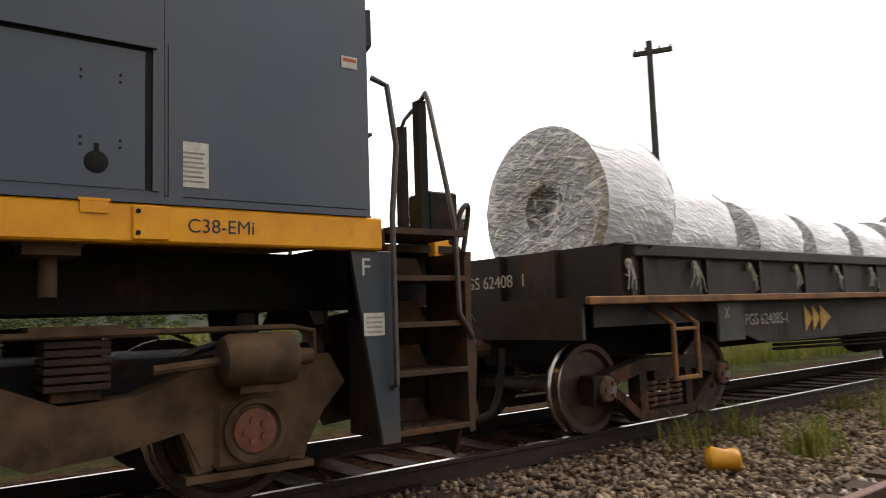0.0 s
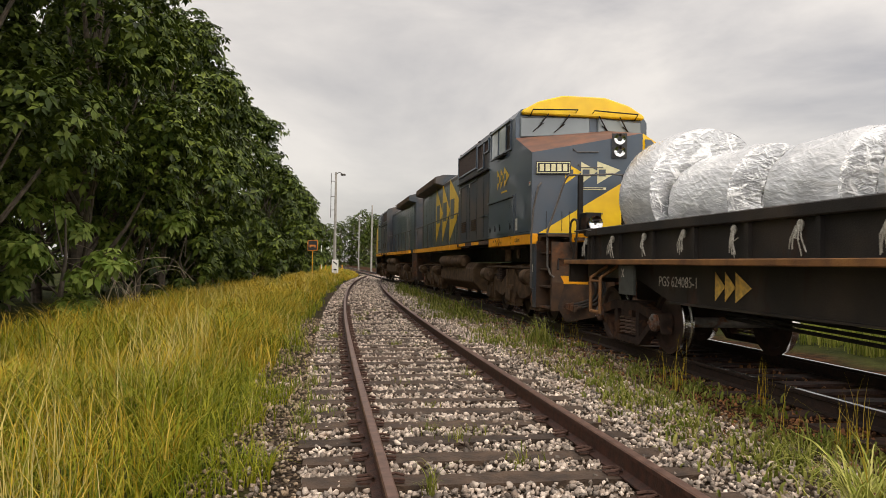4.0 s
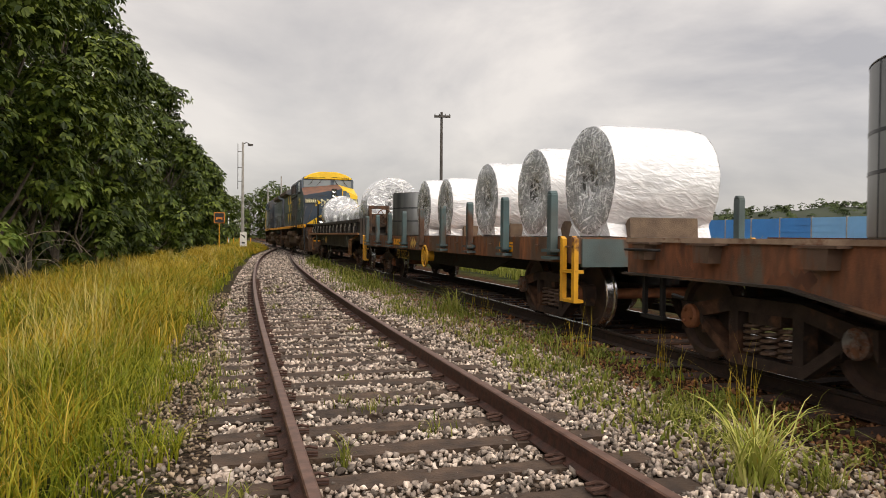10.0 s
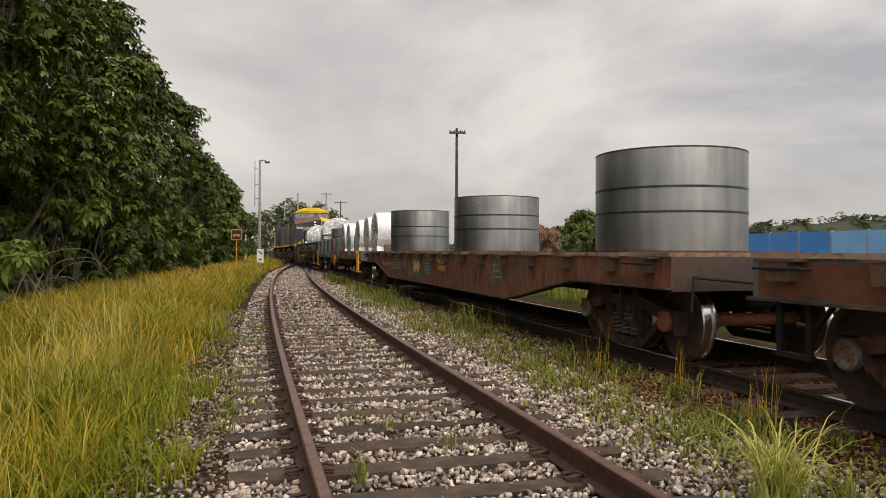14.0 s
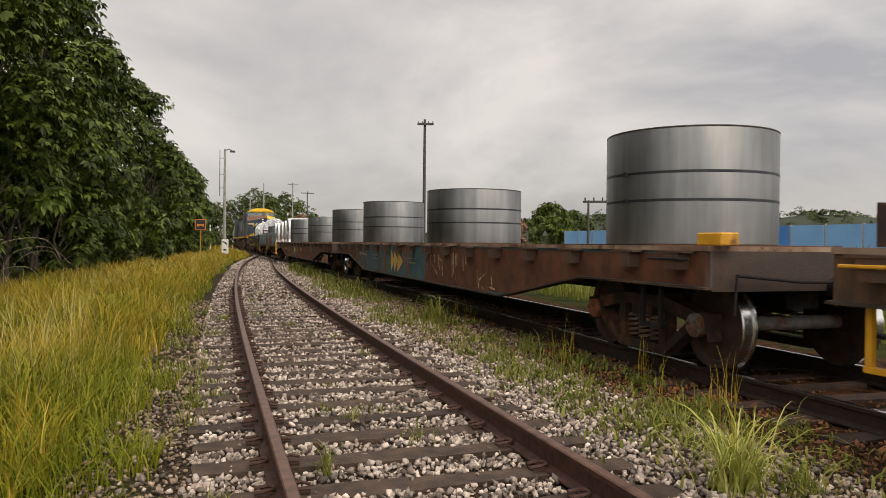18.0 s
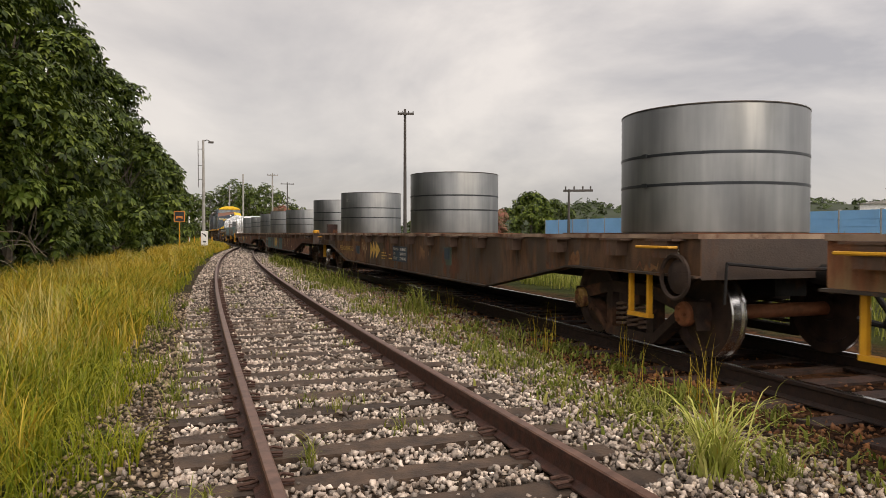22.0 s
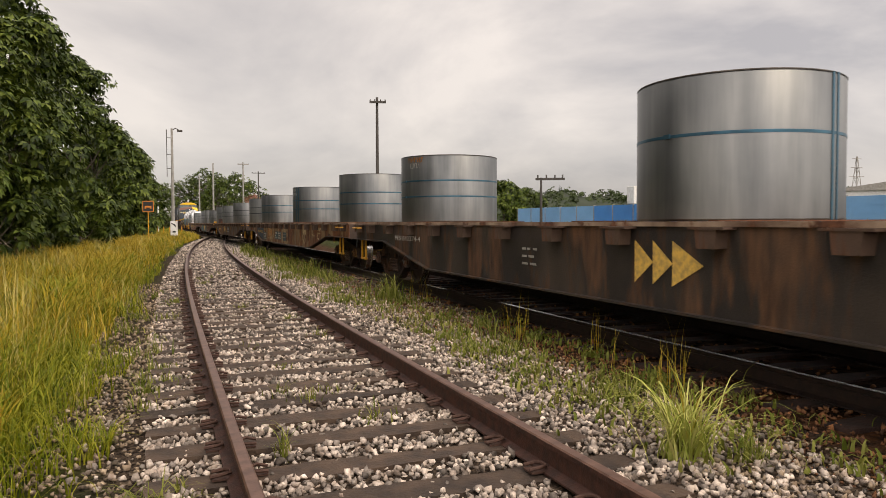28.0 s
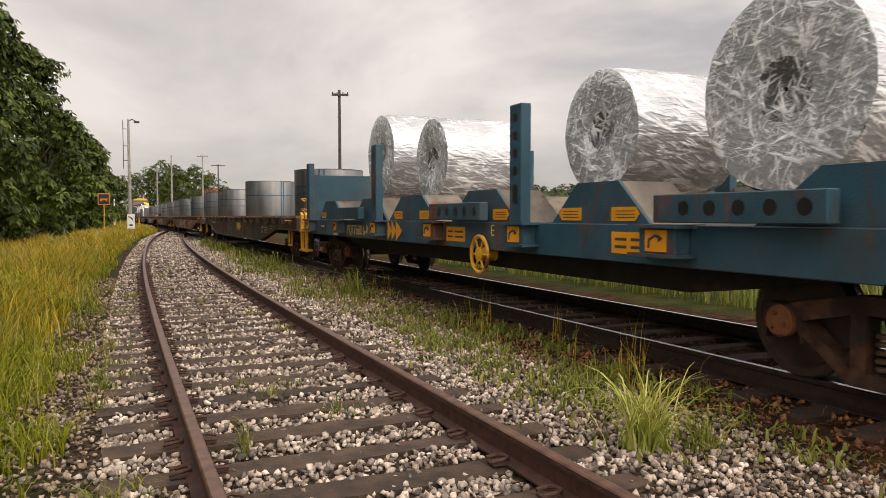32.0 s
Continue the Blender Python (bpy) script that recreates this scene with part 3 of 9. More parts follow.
def flat_wagon(label, paint, sill, hubs, step_mat):
    car = thing("flat_wagon", label, "flat wagon", "wagons of the train")
    if not FLAT:
        for k, bm in flat_wagon_meshes().items():
            FLAT[k] = mesh_of(k, bm, M_BLACK, smooth=k in ("handhold", "coupler", "uncoupling_lever", "air_hose"))

    def put(kind, at, material, under=car):
        key = (kind, material.name)
        if key not in FLAT:
            me = FLAT[kind].copy()
            me.materials.clear()
            me.materials.append(material)
            FLAT[key] = me
        return piece(kind, FLAT[key], under, at)
    put("deck", pose(0, 0, 0), M_DECK)
    for sx in (-1, 1):
        s = put("side_sill", pose(sx * 1.40, 0, 0), sill)
        put("bottom_flange", pose(0, 0, 0), P_SOOT, s)
        for y in [-0.08 + 1.31 * k for k in range(-7, 8)] + [HL - 0.42, -HL + 0.42]:
            put("stake_pocket", pose(sx * 0.075, y, 0, 0, 0, 0 if sx < 0 else 180), P_POCKET, s)
    put("centre_sill", pose(0, 0, 0), M_BLACK)
    for sy in (-1, 1):
        put("end_sill", pose(0, sy * (HL - 0.03), 0), P_END)
        put("coupler", pose(0, sy * HL, 0, 0, 0, 0 if sy > 0 else 180), M_BLACK)
        put("uncoupling_lever", pose(0, sy * HL, 0, 0, 0, 180 if sy > 0 else 0), M_BLACK)
        put("air_hose", pose(-0.35 * sy, sy * HL, 0, 0, 0, 180 if sy > 0 else 0), M_BLACK)
        wagon_bogie(car, sy * (HL - 1.675), hubs if sy > 0 else hubs[::-1])
    for sx in (-1, 1):
        put("footstep", pose(sx * 1.36, HL - 0.42, 0), step_mat)
        put("footstep", pose(sx * 1.36, -HL + 1.0, 0), step_mat)
        put("handhold", pose(sx * 1.50, HL - 0.45, 1.12, 0, 0, 0 if sx < 0 else 180), step_mat)
        put("handhold", pose(sx * 1.50, -HL + 0.5, 1.12, 0, 0, 0 if sx < 0 else 180), step_mat)
    return car


def coil_steel():
    """Bare galvanised sheet: faint upright streaks, broad smudges, uneven gloss."""
    m = bpy.data.materials.new("galvanised_coil_steel")
    m.use_nodes = True
    t = m.node_tree
    ln = t.links.new
    p = t.nodes["Principled BSDF"]
    co = t.nodes.new("ShaderNodeTexCoord")
    info = t.nodes.new("ShaderNodeObjectInfo")
    shift = t.nodes.new("ShaderNodeVectorMath")
    shift.operation = "MULTIPLY_ADD"
    shift.inputs[1].default_value = (9, 7, 5)
    ln(info.outputs["Random"], shift.inputs[0])
    ln(co.outputs["Object"], shift.inputs[2])
    cols = []
    for sc, sq, det in ((5.0, (1, 1, 0.09), 4), (1.3, (1, 1, 0.8), 5), (26.0, (1, 1, 0.05), 2)):
        mp = t.nodes.new("ShaderNodeMapping")
        mp.inputs["Scale"].default_value = sq
        ln(shift.outputs["Vector"], mp.inputs["Vector"])
        n = t.nodes.new("ShaderNodeTexNoise")
        n.inputs["Scale"].default_value, n.inputs["Detail"].default_value = sc, det
        ln(mp.outputs["Vector"], n.inputs["Vector"])
        cols.append(n.outputs["Fac"])
    ad = t.nodes.new("ShaderNodeMath")
    ad.operation = "ADD"
    ln(cols[0], ad.inputs[0])
    ln(cols[1], ad.inputs[1])
    ad2 = t.nodes.new("ShaderNodeMath")
    ad2.operation = "MULTIPLY_ADD"
    ad2.inputs[1].default_value = 0.14
    ln(cols[2], ad2.inputs[0])
    ln(ad.outputs[0], ad2.inputs[2])
    r = t.nodes.new("ShaderNodeValToRGB")
    e = r.color_ramp.elements
    e[0].position, e[0].color = 0.25, (0.088, 0.092, 0.092, 1)
    e[1].position, e[1].color = 0.75, (0.335, 0.335, 0.318, 1)
    k = e.new(0.5)
    k.color = (0.20, 0.204, 0.200, 1)
    half = t.nodes.new("ShaderNodeMath")
    half.operation = "MULTIPLY"
    half.inputs[1].default_value = 0.465
    ln(ad2.outputs[0], half.inputs[0])
    ln(half.outputs[0], r.inputs["Fac"])
    ln(r.outputs["Color"], p.inputs["Base Color"])
    p.inputs["Metallic"].default_value = 1.0
    rr = t.nodes.new("ShaderNodeMapRange")
    rr.inputs["To Min"].default_value, rr.inputs["To Max"].default_value = 0.36, 0.6
    ln(cols[1], rr.inputs["Value"])
    ln(rr.outputs["Result"], p.inputs["Roughness"])
    b = t.nodes.new("ShaderNodeBump")
    b.inputs["Strength"].default_value, b.inputs["Distance"].default_value = 0.12, 0.02
    ln(cols[0], b.inputs["Height"])
    ln(b.outputs["Normal"], p.inputs["Normal"])
    return m


M_COIL = coil_steel()
M_STRAP = mat("dark_steel_strap", (0.05, 0.055, 0.06), rough=0.45, metal=0.7, bump=0)
M_RIM = mat("bruised_coil_edge", (0.10, 0.085, 0.07), (0.05, 0.045, 0.04), rough=0.55, metal=0.8, scale=8, bump=0.1)
M_STRAP_B = mat("blue_steel_strap", (0.05, 0.14, 0.20), rough=0.45, metal=0.6, bump=0)


def upright_coil(label, r=1.02, h=1.35, straps=(0.50, 0.86), strap_mat=None, upright=()):
    coil = thing("steel_coil", label, "steel coil", "upright coils on the wagons")
    bm = bmesh.new()
    lathe(bm, (0, 0, 0), (0, 0, 1), [(0.30, 0.01), (r - 0.02, 0.0), (r, 0.02), (r, h - 0.02), (r - 0.012, h), (r - 0.10, h - 0.012), (r - 0.2, h - 0.004), (0.30, h - 0.01), (0.30, 0.01)], 72, cap=False)
    part("coil_body", bm, M_COIL, coil, smooth=True)
    bm = bmesh.new()
    box(bm, -r - 0.003, -r + 0.004, -0.006, 0.006, 0.01, h - 0.01)
    part("sheet_end", bm, M_STRAP, coil, "dark edge of the outer sheet", at=pose(0, 0, 0, 0, 0, 300 + 7 * len(MOVERS) % 40))
    bm = bmesh.new()
    lathe(bm, (0, 0, h - 0.012), (0, 0, 1), [(r - 0.015, 0.006), (r + 0.003, 0.002), (r + 0.004, 0.010), (r - 0.004, 0.018), (r - 0.03, 0.014)], 72, cap=False)
    part("top_rim", bm, M_RIM, coil, "dark bruised top edge of the coil", smooth=True)
    for z in straps:
        bm = bmesh.new()
        lathe(bm, (0, 0, z - 0.016), (0, 0, 1), [(r + 0.001, 0), (r + 0.004, 0.002), (r + 0.004, 0.03), (r + 0.001, 0.032)], 72, cap=False)
        st = part("strap", bm, strap_mat or M_STRAP, coil, smooth=True)
        bm = bmesh.new()
        box(bm, -r - 0.015, -r - 0.002, -0.2, -0.12, z - 0.022, z + 0.022)
        part("strap_seal", bm, strap_mat or M_STRAP, st)
    for a in upright:
        bm = bmesh.new()
        box(bm, r + 0.001, r + 0.006, -0.018, 0.018, 0.0, h)
        box(bm, 0.30, r + 0.006, -0.018, 0.018, h - 0.001, h + 0.004)
        part("upright_strap", bm, strap_mat or M_STRAP, coil, at=pose(0, 0, 0, 0, 0, a))
    return coil


def rusty(name, col, rust, rcol=(0.24, 0.085, 0.032), streak=3.0, rscale=1.7):
    return mat(name, tuple(1.4 * c for c in col), rough=0.6, scale=3, rust=rust, rcol=rcol, streak=streak, rscale=rscale, bump=0.2, dirt=0.35)


# end plates take a darker base colour than the sides
P_END = rusty("dark_end_plate", (0.035, 0.022, 0.016), 0.35, (0.09, 0.042, 0.022))
P_POCKET = rusty("dark_rusted_pocket", (0.07, 0.04, 0.026), 0.5, (0.16, 0.065, 0.03))
P_RUST = rusty("rust_brown_paint", (0.062, 0.032, 0.021), 0.68, (0.24, 0.078, 0.025), 4.5)
P_GREEN = rusty("rust_and_green_paint", (0.07, 0.052, 0.036), 0.74, (0.20, 0.068, 0.026), 3.0)
P_TEAL = rusty("teal_rusted_paint", (0.035, 0.095, 0.11), 0.29)
P_DARK = rusty("dark_brown_paint", (0.05, 0.032, 0.022), 0.55, (0.12, 0.055, 0.022))
P_ORANGE = rusty("rust_orange_paint", (0.21, 0.125, 0.05), 0.55, (0.26, 0.085, 0.028), 4.5)
P_SOOT = rusty("soot_brown_paint", (0.017, 0.013, 0.011), 0.42, (0.115, 0.052, 0.021), 4.0)

F3, PITCH = -39.54, 22.45
flats = []
for k, (label, paint, sill, hubs, st) in enumerate((
        ("rust-brown steel flat wagon with faded green panels", P_RUST, P_GREEN, (1, 2), M_BLACK),
        ("teal-painted steel flat wagon with rusty ends", P_RUST, P_TEAL, (2, 1), M_BLACK),
        ("dark rusty brown steel flat wagon", P_RUST, P_DARK, (1, 0), M_YELLOW),
        ("rust-orange steel flat wagon with blue patches", P_RUST, P_ORANGE, (0, 2), M_YELLOW),
        ("soot-dark brown steel flat wagon", P_RUST, P_SOOT, (2, 2), M_YELLOW))):
    car = flat_wagon(label, paint, sill, hubs, st)
    mover(car, F3 - PITCH * k - HL)
    flats.append(car)

COILS = ((3.1, 11.24, 18.8), (2.75, 10.7, 18.8), (2.08, 10.5, 19.45), (2.18, 10.85, 18.7), (2.2, 10.6, 19.45))
coils = {}
for k, places in enumerate(COILS):
    for j, d in enumerate(places):
        c = upright_coil("large galvanised steel coil standing upright on the wagon deck", r={(3, 0): 1.045, (1, 1): 1.09}.get((k, j), 1.02), h={(4, 1): 1.40, (1, 1): 1.20, (0, 0): 1.39, (0, 1): 1.28}.get((k, j), 1.35),
                         straps={(4, 1): (0.83,), (1, 1): (0.46, 0.76), (4, 2): (0.66, 0.86)}.get((k, j), (0.52, 0.84)), strap_mat=M_STRAP_B if k > 2 else M_STRAP, upright={(3, 1): (200, 208), (4, 1): (282, 287), (4, 2): (239, 247)}.get((k, j), ()))
        coils[k, j] = c
        mover(c, F3 - PITCH * k - d, 0, 1.249)


# ---- locomotives ----
M_SLATE = mat("slate_loco_paint", (0.047, 0.074, 0.108), (0.036, 0.057, 0.084), rough=0.32, scale=1.5, bump=0.03, bscale=25, dirt=0.28, contrast=0.6, coat=0.25)
M_LYELLOW = mat("bright_yellow_loco_paint", (0.86, 0.56, 0.015), (0.74, 0.45, 0.015), rough=0.4, scale=2.5, bump=0.03, dirt=0.12)
M_SILL = mat("orange_yellow_sill_paint", (0.93, 0.41, 0.006), (0.78, 0.31, 0.006), rough=0.45, scale=5, rust=0.16, bump=0.05)
M_SLATE_DIRTY = mat("slate_loco_paint_grimy", (0.044, 0.056, 0.070), (0.028, 0.035, 0.043), rough=0.55, scale=1.5, bump=0.05, bscale=25, dirt=0.95, contrast=0.6)
# sky reflection and blind of the side panes are put into this pale colour
M_PALEPANE = mat("pale_window_glass", (0.46, 0.50, 0.50), (0.34, 0.38, 0.38), rough=0.12, scale=1.5, bump=0.0, coat=0.5)
M_FAINT = mat("faint_print", (0.34, 0.33, 0.29), rough=0.7, bump=0)
M_REDLABEL = mat("red_label_print", (0.62, 0.12, 0.04), rough=0.6, bump=0)
M_HOODTOP = mat("weathered_red_brown_top", (0.20, 0.085, 0.05), (0.11, 0.06, 0.045), rough=0.7, scale=3, bump=0.1)
M_GRILLE = mat("brown_grille_mesh", (0.075, 0.04, 0.03), rough=0.7, scale=60, bump=0.6, bscale=90)
M_STEPS = mat("step_well_brown", (0.092, 0.045, 0.021), (0.030, 0.019, 0.013), rough=0.8, scale=4, bump=0.15, bscale=18, rust=0.3, rcol=(0.15, 0.058, 0.022))
M_TUBE = mat("handrail_worn", (0.10, 0.088, 0.08), (0.055, 0.045, 0.038), rough=0.5, scale=9, bump=0.05)
M_GLASS = mat("cab_glass", (0.16, 0.19, 0.20), (0.12, 0.14, 0.15), rough=0.06, scale=0.7, bump=0, coat=0.6)
M_CREAM = mat("cream_lettering_paint", (0.70, 0.66, 0.42), (0.6, 0.55, 0.33), rough=0.6, scale=9, bump=0)
M_PAPER = mat("notice_plate", (0.66, 0.64, 0.56), (0.5, 0.48, 0.42), rough=0.6, scale=30, bump=0)
M_CHROME = mat("lamp_reflector", (0.75, 0.75, 0.72), (0.5, 0.5, 0.5), rough=0.12, metal=1.0, bump=0)
M_BARS = mat("dark_print_bars", (0.05, 0.05, 0.05), rough=0.6, bump=0)
M_HOSE = mat("black_rubber_hose", (0.016, 0.014, 0.013), (0.032, 0.024, 0.018), rough=0.7, scale=8, bump=0.05)
M_REDRUST = mat("red_rust_casting", (0.17, 0.05, 0.026), (0.05, 0.026, 0.02), rough=0.75, scale=6, bump=0.2)
M_REDCAP = mat("axle_cap_red", (0.24, 0.085, 0.045), (0.13, 0.05, 0.03), rough=0.75, scale=14, bump=0.3)
LC = 5.9        # the loco's middle, in metres along the train


def loco_bogie_frame_bm():
    """Cast wavy side frame of a three-axle bogie, outline in (y, z) about the middle axle."""
    bm = bmesh.new()
    up = [(-2.72, 0.78), (-2.60, 0.98), (-2.2, 1.00), (-1.75, 0.95), (-1.35, 0.80), (-0.95, 0.78), (-0.55, 0.95), (-0.25, 1.12), (0.25, 1.12), (0.55, 0.95), (0.95, 0.78), (1.35, 0.80), (1.75, 0.95), (2.2, 1.00), (2.60, 0.98), (2.72, 0.78)]
    dn = [(2.55, 0.60), (2.40, 0.34), (1.72, 0.34), (1.62, 0.56), (1.25, 0.48), (0.80, 0.44), (0.48, 0.60), (0.36, 0.34), (-0.36, 0.34), (-0.48, 0.60), (-0.80, 0.44), (-1.25, 0.48), (-1.62, 0.56), (-1.72, 0.34), (-2.40, 0.34), (-2.55, 0.60)]
    prism(bm, up + dn, -0.14, 0.11)
    for y in (-1.05, 1.05):        # lightening holes, seen as dark dishes
        cyl(bm, (-0.114, y, 0.62), (-0.10, y, 0.62), 0.10, 14)
    return bm


def loco_parts(loco):
    def P(name, bm, m, label="", smooth=False, under=None, at=None):
        return part(name, bm, m, under or loco, label, smooth, at)

    def Y(q):
        return q - LC
    # frame and yellow sill
    bm = bmesh.new()
    box(bm, -0.8, 0.8, Y(-4.5), Y(16.4), 1.30, 1.70)
    P("underframe", bm, M_BLACK)
    for sx in (-1, 1):
        bm = bmesh.new()
        x0, x1 = sorted((sx * 1.46, sx * 1.60))
        box(bm, x0, x1, Y(-3.53), Y(0.40), 1.667, 1.885)
        s = P("sill", bevelled(bm, 0.012), M_SILL, "orange-yellow side sill")
        for q0, w in ((-2.12, 0.20), (-0.62, 0.48)):
            bm = bmesh.new()
            a, b = sorted((sx * 1.60, sx * 1.618))
            box(bm, a, b, Y(q0), Y(q0 + w), 1.68, 1.875)
            P("sill_cover", bevelled(bm, 0.008), M_SILL, under=s)
        for q0, z0 in ((-1.95, 1.72), (-1.95, 1.84), (-0.5, 1.80), (-0.28, 1.80)):
            bm = bmesh.new()
            cyl(bm, (sx * 1.59, Y(q0), z0), (sx * 1.624, Y(q0), z0), 0.014 if q0 < -1 else 0.03, 8)
            P("sill_hole", bm, M_BLACK, under=s)
        bm = bmesh.new()
        a, b = sorted((sx * 1.60, sx * 1.612))
        box(bm, a, b, Y(-1.80), Y(-1.66), 1.82, 1.883)
        box(bm, a, b, Y(-1.81), Y(-1.65), 1.884, 1.90)
        P("sill_latch", bm, M_SILL, under=s)
        bm = bmesh.new()
        box(bm, x0, x1, Y(0.40), Y(4.84), 1.76, 1.86)
        P("rear_sill", bm, M_STEPS, "brown grimy rear sill")
        for q0, q1 in ((1.62, 2.60), (3.55, 4.55)):
            bm = bmesh.new()
            a, b = sorted((sx * 1.60, sx * 1.606))
            box(bm, a, b, Y(q0), Y(q1), 1.765, 1.855)
            P("sill_band", bm, M_SILL, "worn orange band")
        for q0, r, z1 in ((-0.62, 0.09, 1.32), (-1.55, 0.05, 1.38)):
            bm = bmesh.new()
            cyl(bm, (sx * 1.32, Y(q0), z1), (sx * 1.32, Y(q0), 1.66), r, 10)
            box(bm, sx * 1.32 - 0.16, sx * 1.32 + 0.16, Y(q0) - 0.14, Y(q0) + 0.14, 1.60, 1.665)
            P("drain_pipe", bm, M_BOGIE, "dusty pipe under the sill", True)
        for k in range(8):
            bm = bmesh.new()
            box(bm, x0, x1, Y(4.90 + 1.43 * k), Y(4.90 + 1.43 * k + 1.36), 1.70, 1.86)
            P("walkway_edge", bm, M_SILL, "orange-yellow walkway edge")
    # cab and wide body behind it, one shell with a tumblehome roof
    sec = [(-1.58, 1.886), (-1.58, 4.58), (-1.46, 4.76), (-0.9, 4.93), (0, 4.99), (0.9, 4.93), (1.46, 4.76), (1.58, 4.58), (1.58, 1.886)]
    bm = bmesh.new()
    prism(bm, sec[::-1], Y(-2.1), Y(0.47), "y")
    body = P("cab_body", bevelled(bm, 0.003), M_SLATE, "slate-grey cab and body side")
    bm = bmesh.new()
    prism(bm, [(x * 0.997, z) for x, z in sec[::-1]], Y(0.47), Y(4.84), "y")
    P("equipment_room", bevelled(bm, 0.003), M_SLATE_DIRTY, "slate body section stained brown with exhaust grime")
    # nose: blunt V in plan, its ridge right of the middle, sloping top
    zb = 1.886
    plan = [(-1.58, -2.1), (-1.58, -3.45), (0.60, -4.02), (1.58, -3.60), (1.58, -2.1)]
    tops = [4.10, 3.58, 3.97, 3.58, 4.10]
    bm = bmesh.new()
    lo = [bm.verts.new((x, Y(q), zb)) for x, q in plan]
    hi = [bm.verts.new((x, Y(q), z)) for (x, q), z in zip(plan, tops)]
    mid_b = bm.verts.new((0.60, Y(-2.1), 4.36))
    for i in range(4):
        bm.faces.new((lo[i], lo[i + 1], hi[i + 1], hi[i])).material_index = 1 if i >= 2 else 0
    bm.faces.new((hi[0], hi[1], hi[2], mid_b)).material_index = 2
    bm.faces.new((mid_b, hi[2], hi[3], hi[4])).material_index = 1
    bmesh.ops.recalc_face_normals(bm, faces=bm.faces[:])
    nose = P("nose", bm, [M_SLATE, M_LYELLOW, M_HOODTOP], "slate and yellow blunt nose")
    # faces of the nose: u runs across from the left, v up

    def face_of(x0, q0, x1, q1):
        d = Vector((x1 - x0, q1 - q0, 0)).normalized()
        return Matrix(((d.x, 0, d.y, x0), (d.y, 0, -d.x, Y(q0)), (0, 1, 0, 0), (0, 0, 0, 1)))
    face = face_of(-1.58, -3.45, 0.60, -4.02)
    right = face_of(0.60, -4.02, 1.58, -3.60)
    wlen = 2.253

    def flat(pts, depth, m, name, label="", base=0.0, at=face):
        bm = bmesh.new()
        a = [bm.verts.new((u, v, base)) for u, v in pts]
        b = [bm.verts.new((u, v, base + depth)) for u, v in pts]
        n = len(pts)
        bm.faces.new(a[::-1]), bm.faces.new(b)
        for i in range(n):
            bm.faces.new((a[i], a[(i + 1) % n], b[(i + 1) % n], b[i]))
        bmesh.ops.recalc_face_normals(bm, faces=bm.faces[:])
        return P(name, bm, m, label, at=at, under=nose)

    def rect(u0, u1, v0, v1):
        return [(u0, v0), (u1, v0), (u1, v1), (u0, v1)]
    flat([(0.16, 1.90), (wlen - 0.004, 1.90), (wlen - 0.004, 3.20)], 0.006, M_LYELLOW, "yellow_flash", "yellow diagonal paint flash")
    for u0, w, at in ((0.08, 0.72, face), (0.42, 0.62, right)):
        bd = flat(rect(u0, u0 + w, 3.12, 3.385), 0.06, M_BLACKP_EARLY, "number_board", "black number board with cream bars", at=at)
        flat(rect(u0 + 0.02, u0 + w - 0.02, 3.14, 3.365), 0.004, M_CREAM, "board_border", base=0.061, at=at)
        flat(rect(u0 + 0.035, u0 + w - 0.035, 3.155, 3.35), 0.004, M_BLACKP_EARLY, "board_field", base=0.064, at=at)
        n = 5
        for k in range(n):
            c = u0 + 0.06 + (w - 0.12) * (k + 0.5) / n
            flat(rect(c - 0.043, c + 0.043, 3.18, 3.325), 0.004, M_CREAM, "number_bar", base=0.067, at=at)
    for k in range(3):
        u = 0.68 + 0.33 * k
        flat([(u, 2.92), (u + (0.47 if k == 2 else 0.34), 3.17 + 0.02 * k), (u, 3.37 + 0.01 * k)], 0.007 + 0.001 * k, M_LYELLOW if k == 0 else M_CREAM, "arrow", "arrowhead emblem")
        flat(rect(u + 0.03, u + 0.17, 3.08, 3.22), 0.003, M_SLATE, "emblem_bar", base=0.010 + 0.001 * k)
    flat(rect(1.05, 1.52, 2.80, 2.85), 0.009, M_CREAM, "caption_bar")
    # door right of the ridge, its window, twin headlights left of it
    flat(rect(0.03, 0.50, 1.92, 3.80), 0.03, M_LYELLOW, "nose_door", "yellow nose door", at=right)
    flat([(0.035, 3.85), (0.035, 3.12), (0.5, 3.42), (0.5, 3.62), (0.22, 3.85)], 0.004, M_SLATE, "slate_flash", at=right, base=0.0305)
    flat([(0.22, 3.42), (0.25, 3.38), (0.42, 3.38), (0.45, 3.42), (0.45, 3.70), (0.42, 3.74), (0.25, 3.74), (0.22, 3.70)], 0.02, M_GLASS, "door_window", "small rounded door window", at=right, base=0.031)
    flat(rect(1.63, 1.93, 3.46, 3.96), 0.06, M_BLACKP_EARLY, "headlight_housing", "black twin headlight housing")
    for v in (3.59, 3.84):
        bm = bmesh.new()
        lathe(bm, face @ Vector((1.78, v, 0.06)), face.to_3x3() @ Vector((0, 0, 1)), [(0.115, 0), (0.115, 0.035), (0.095, 0.02), (0.05, 0.0), (0.02, -0.01)], 20)
        P("headlight", bm, M_CHROME, "round chrome headlight", True, nose)
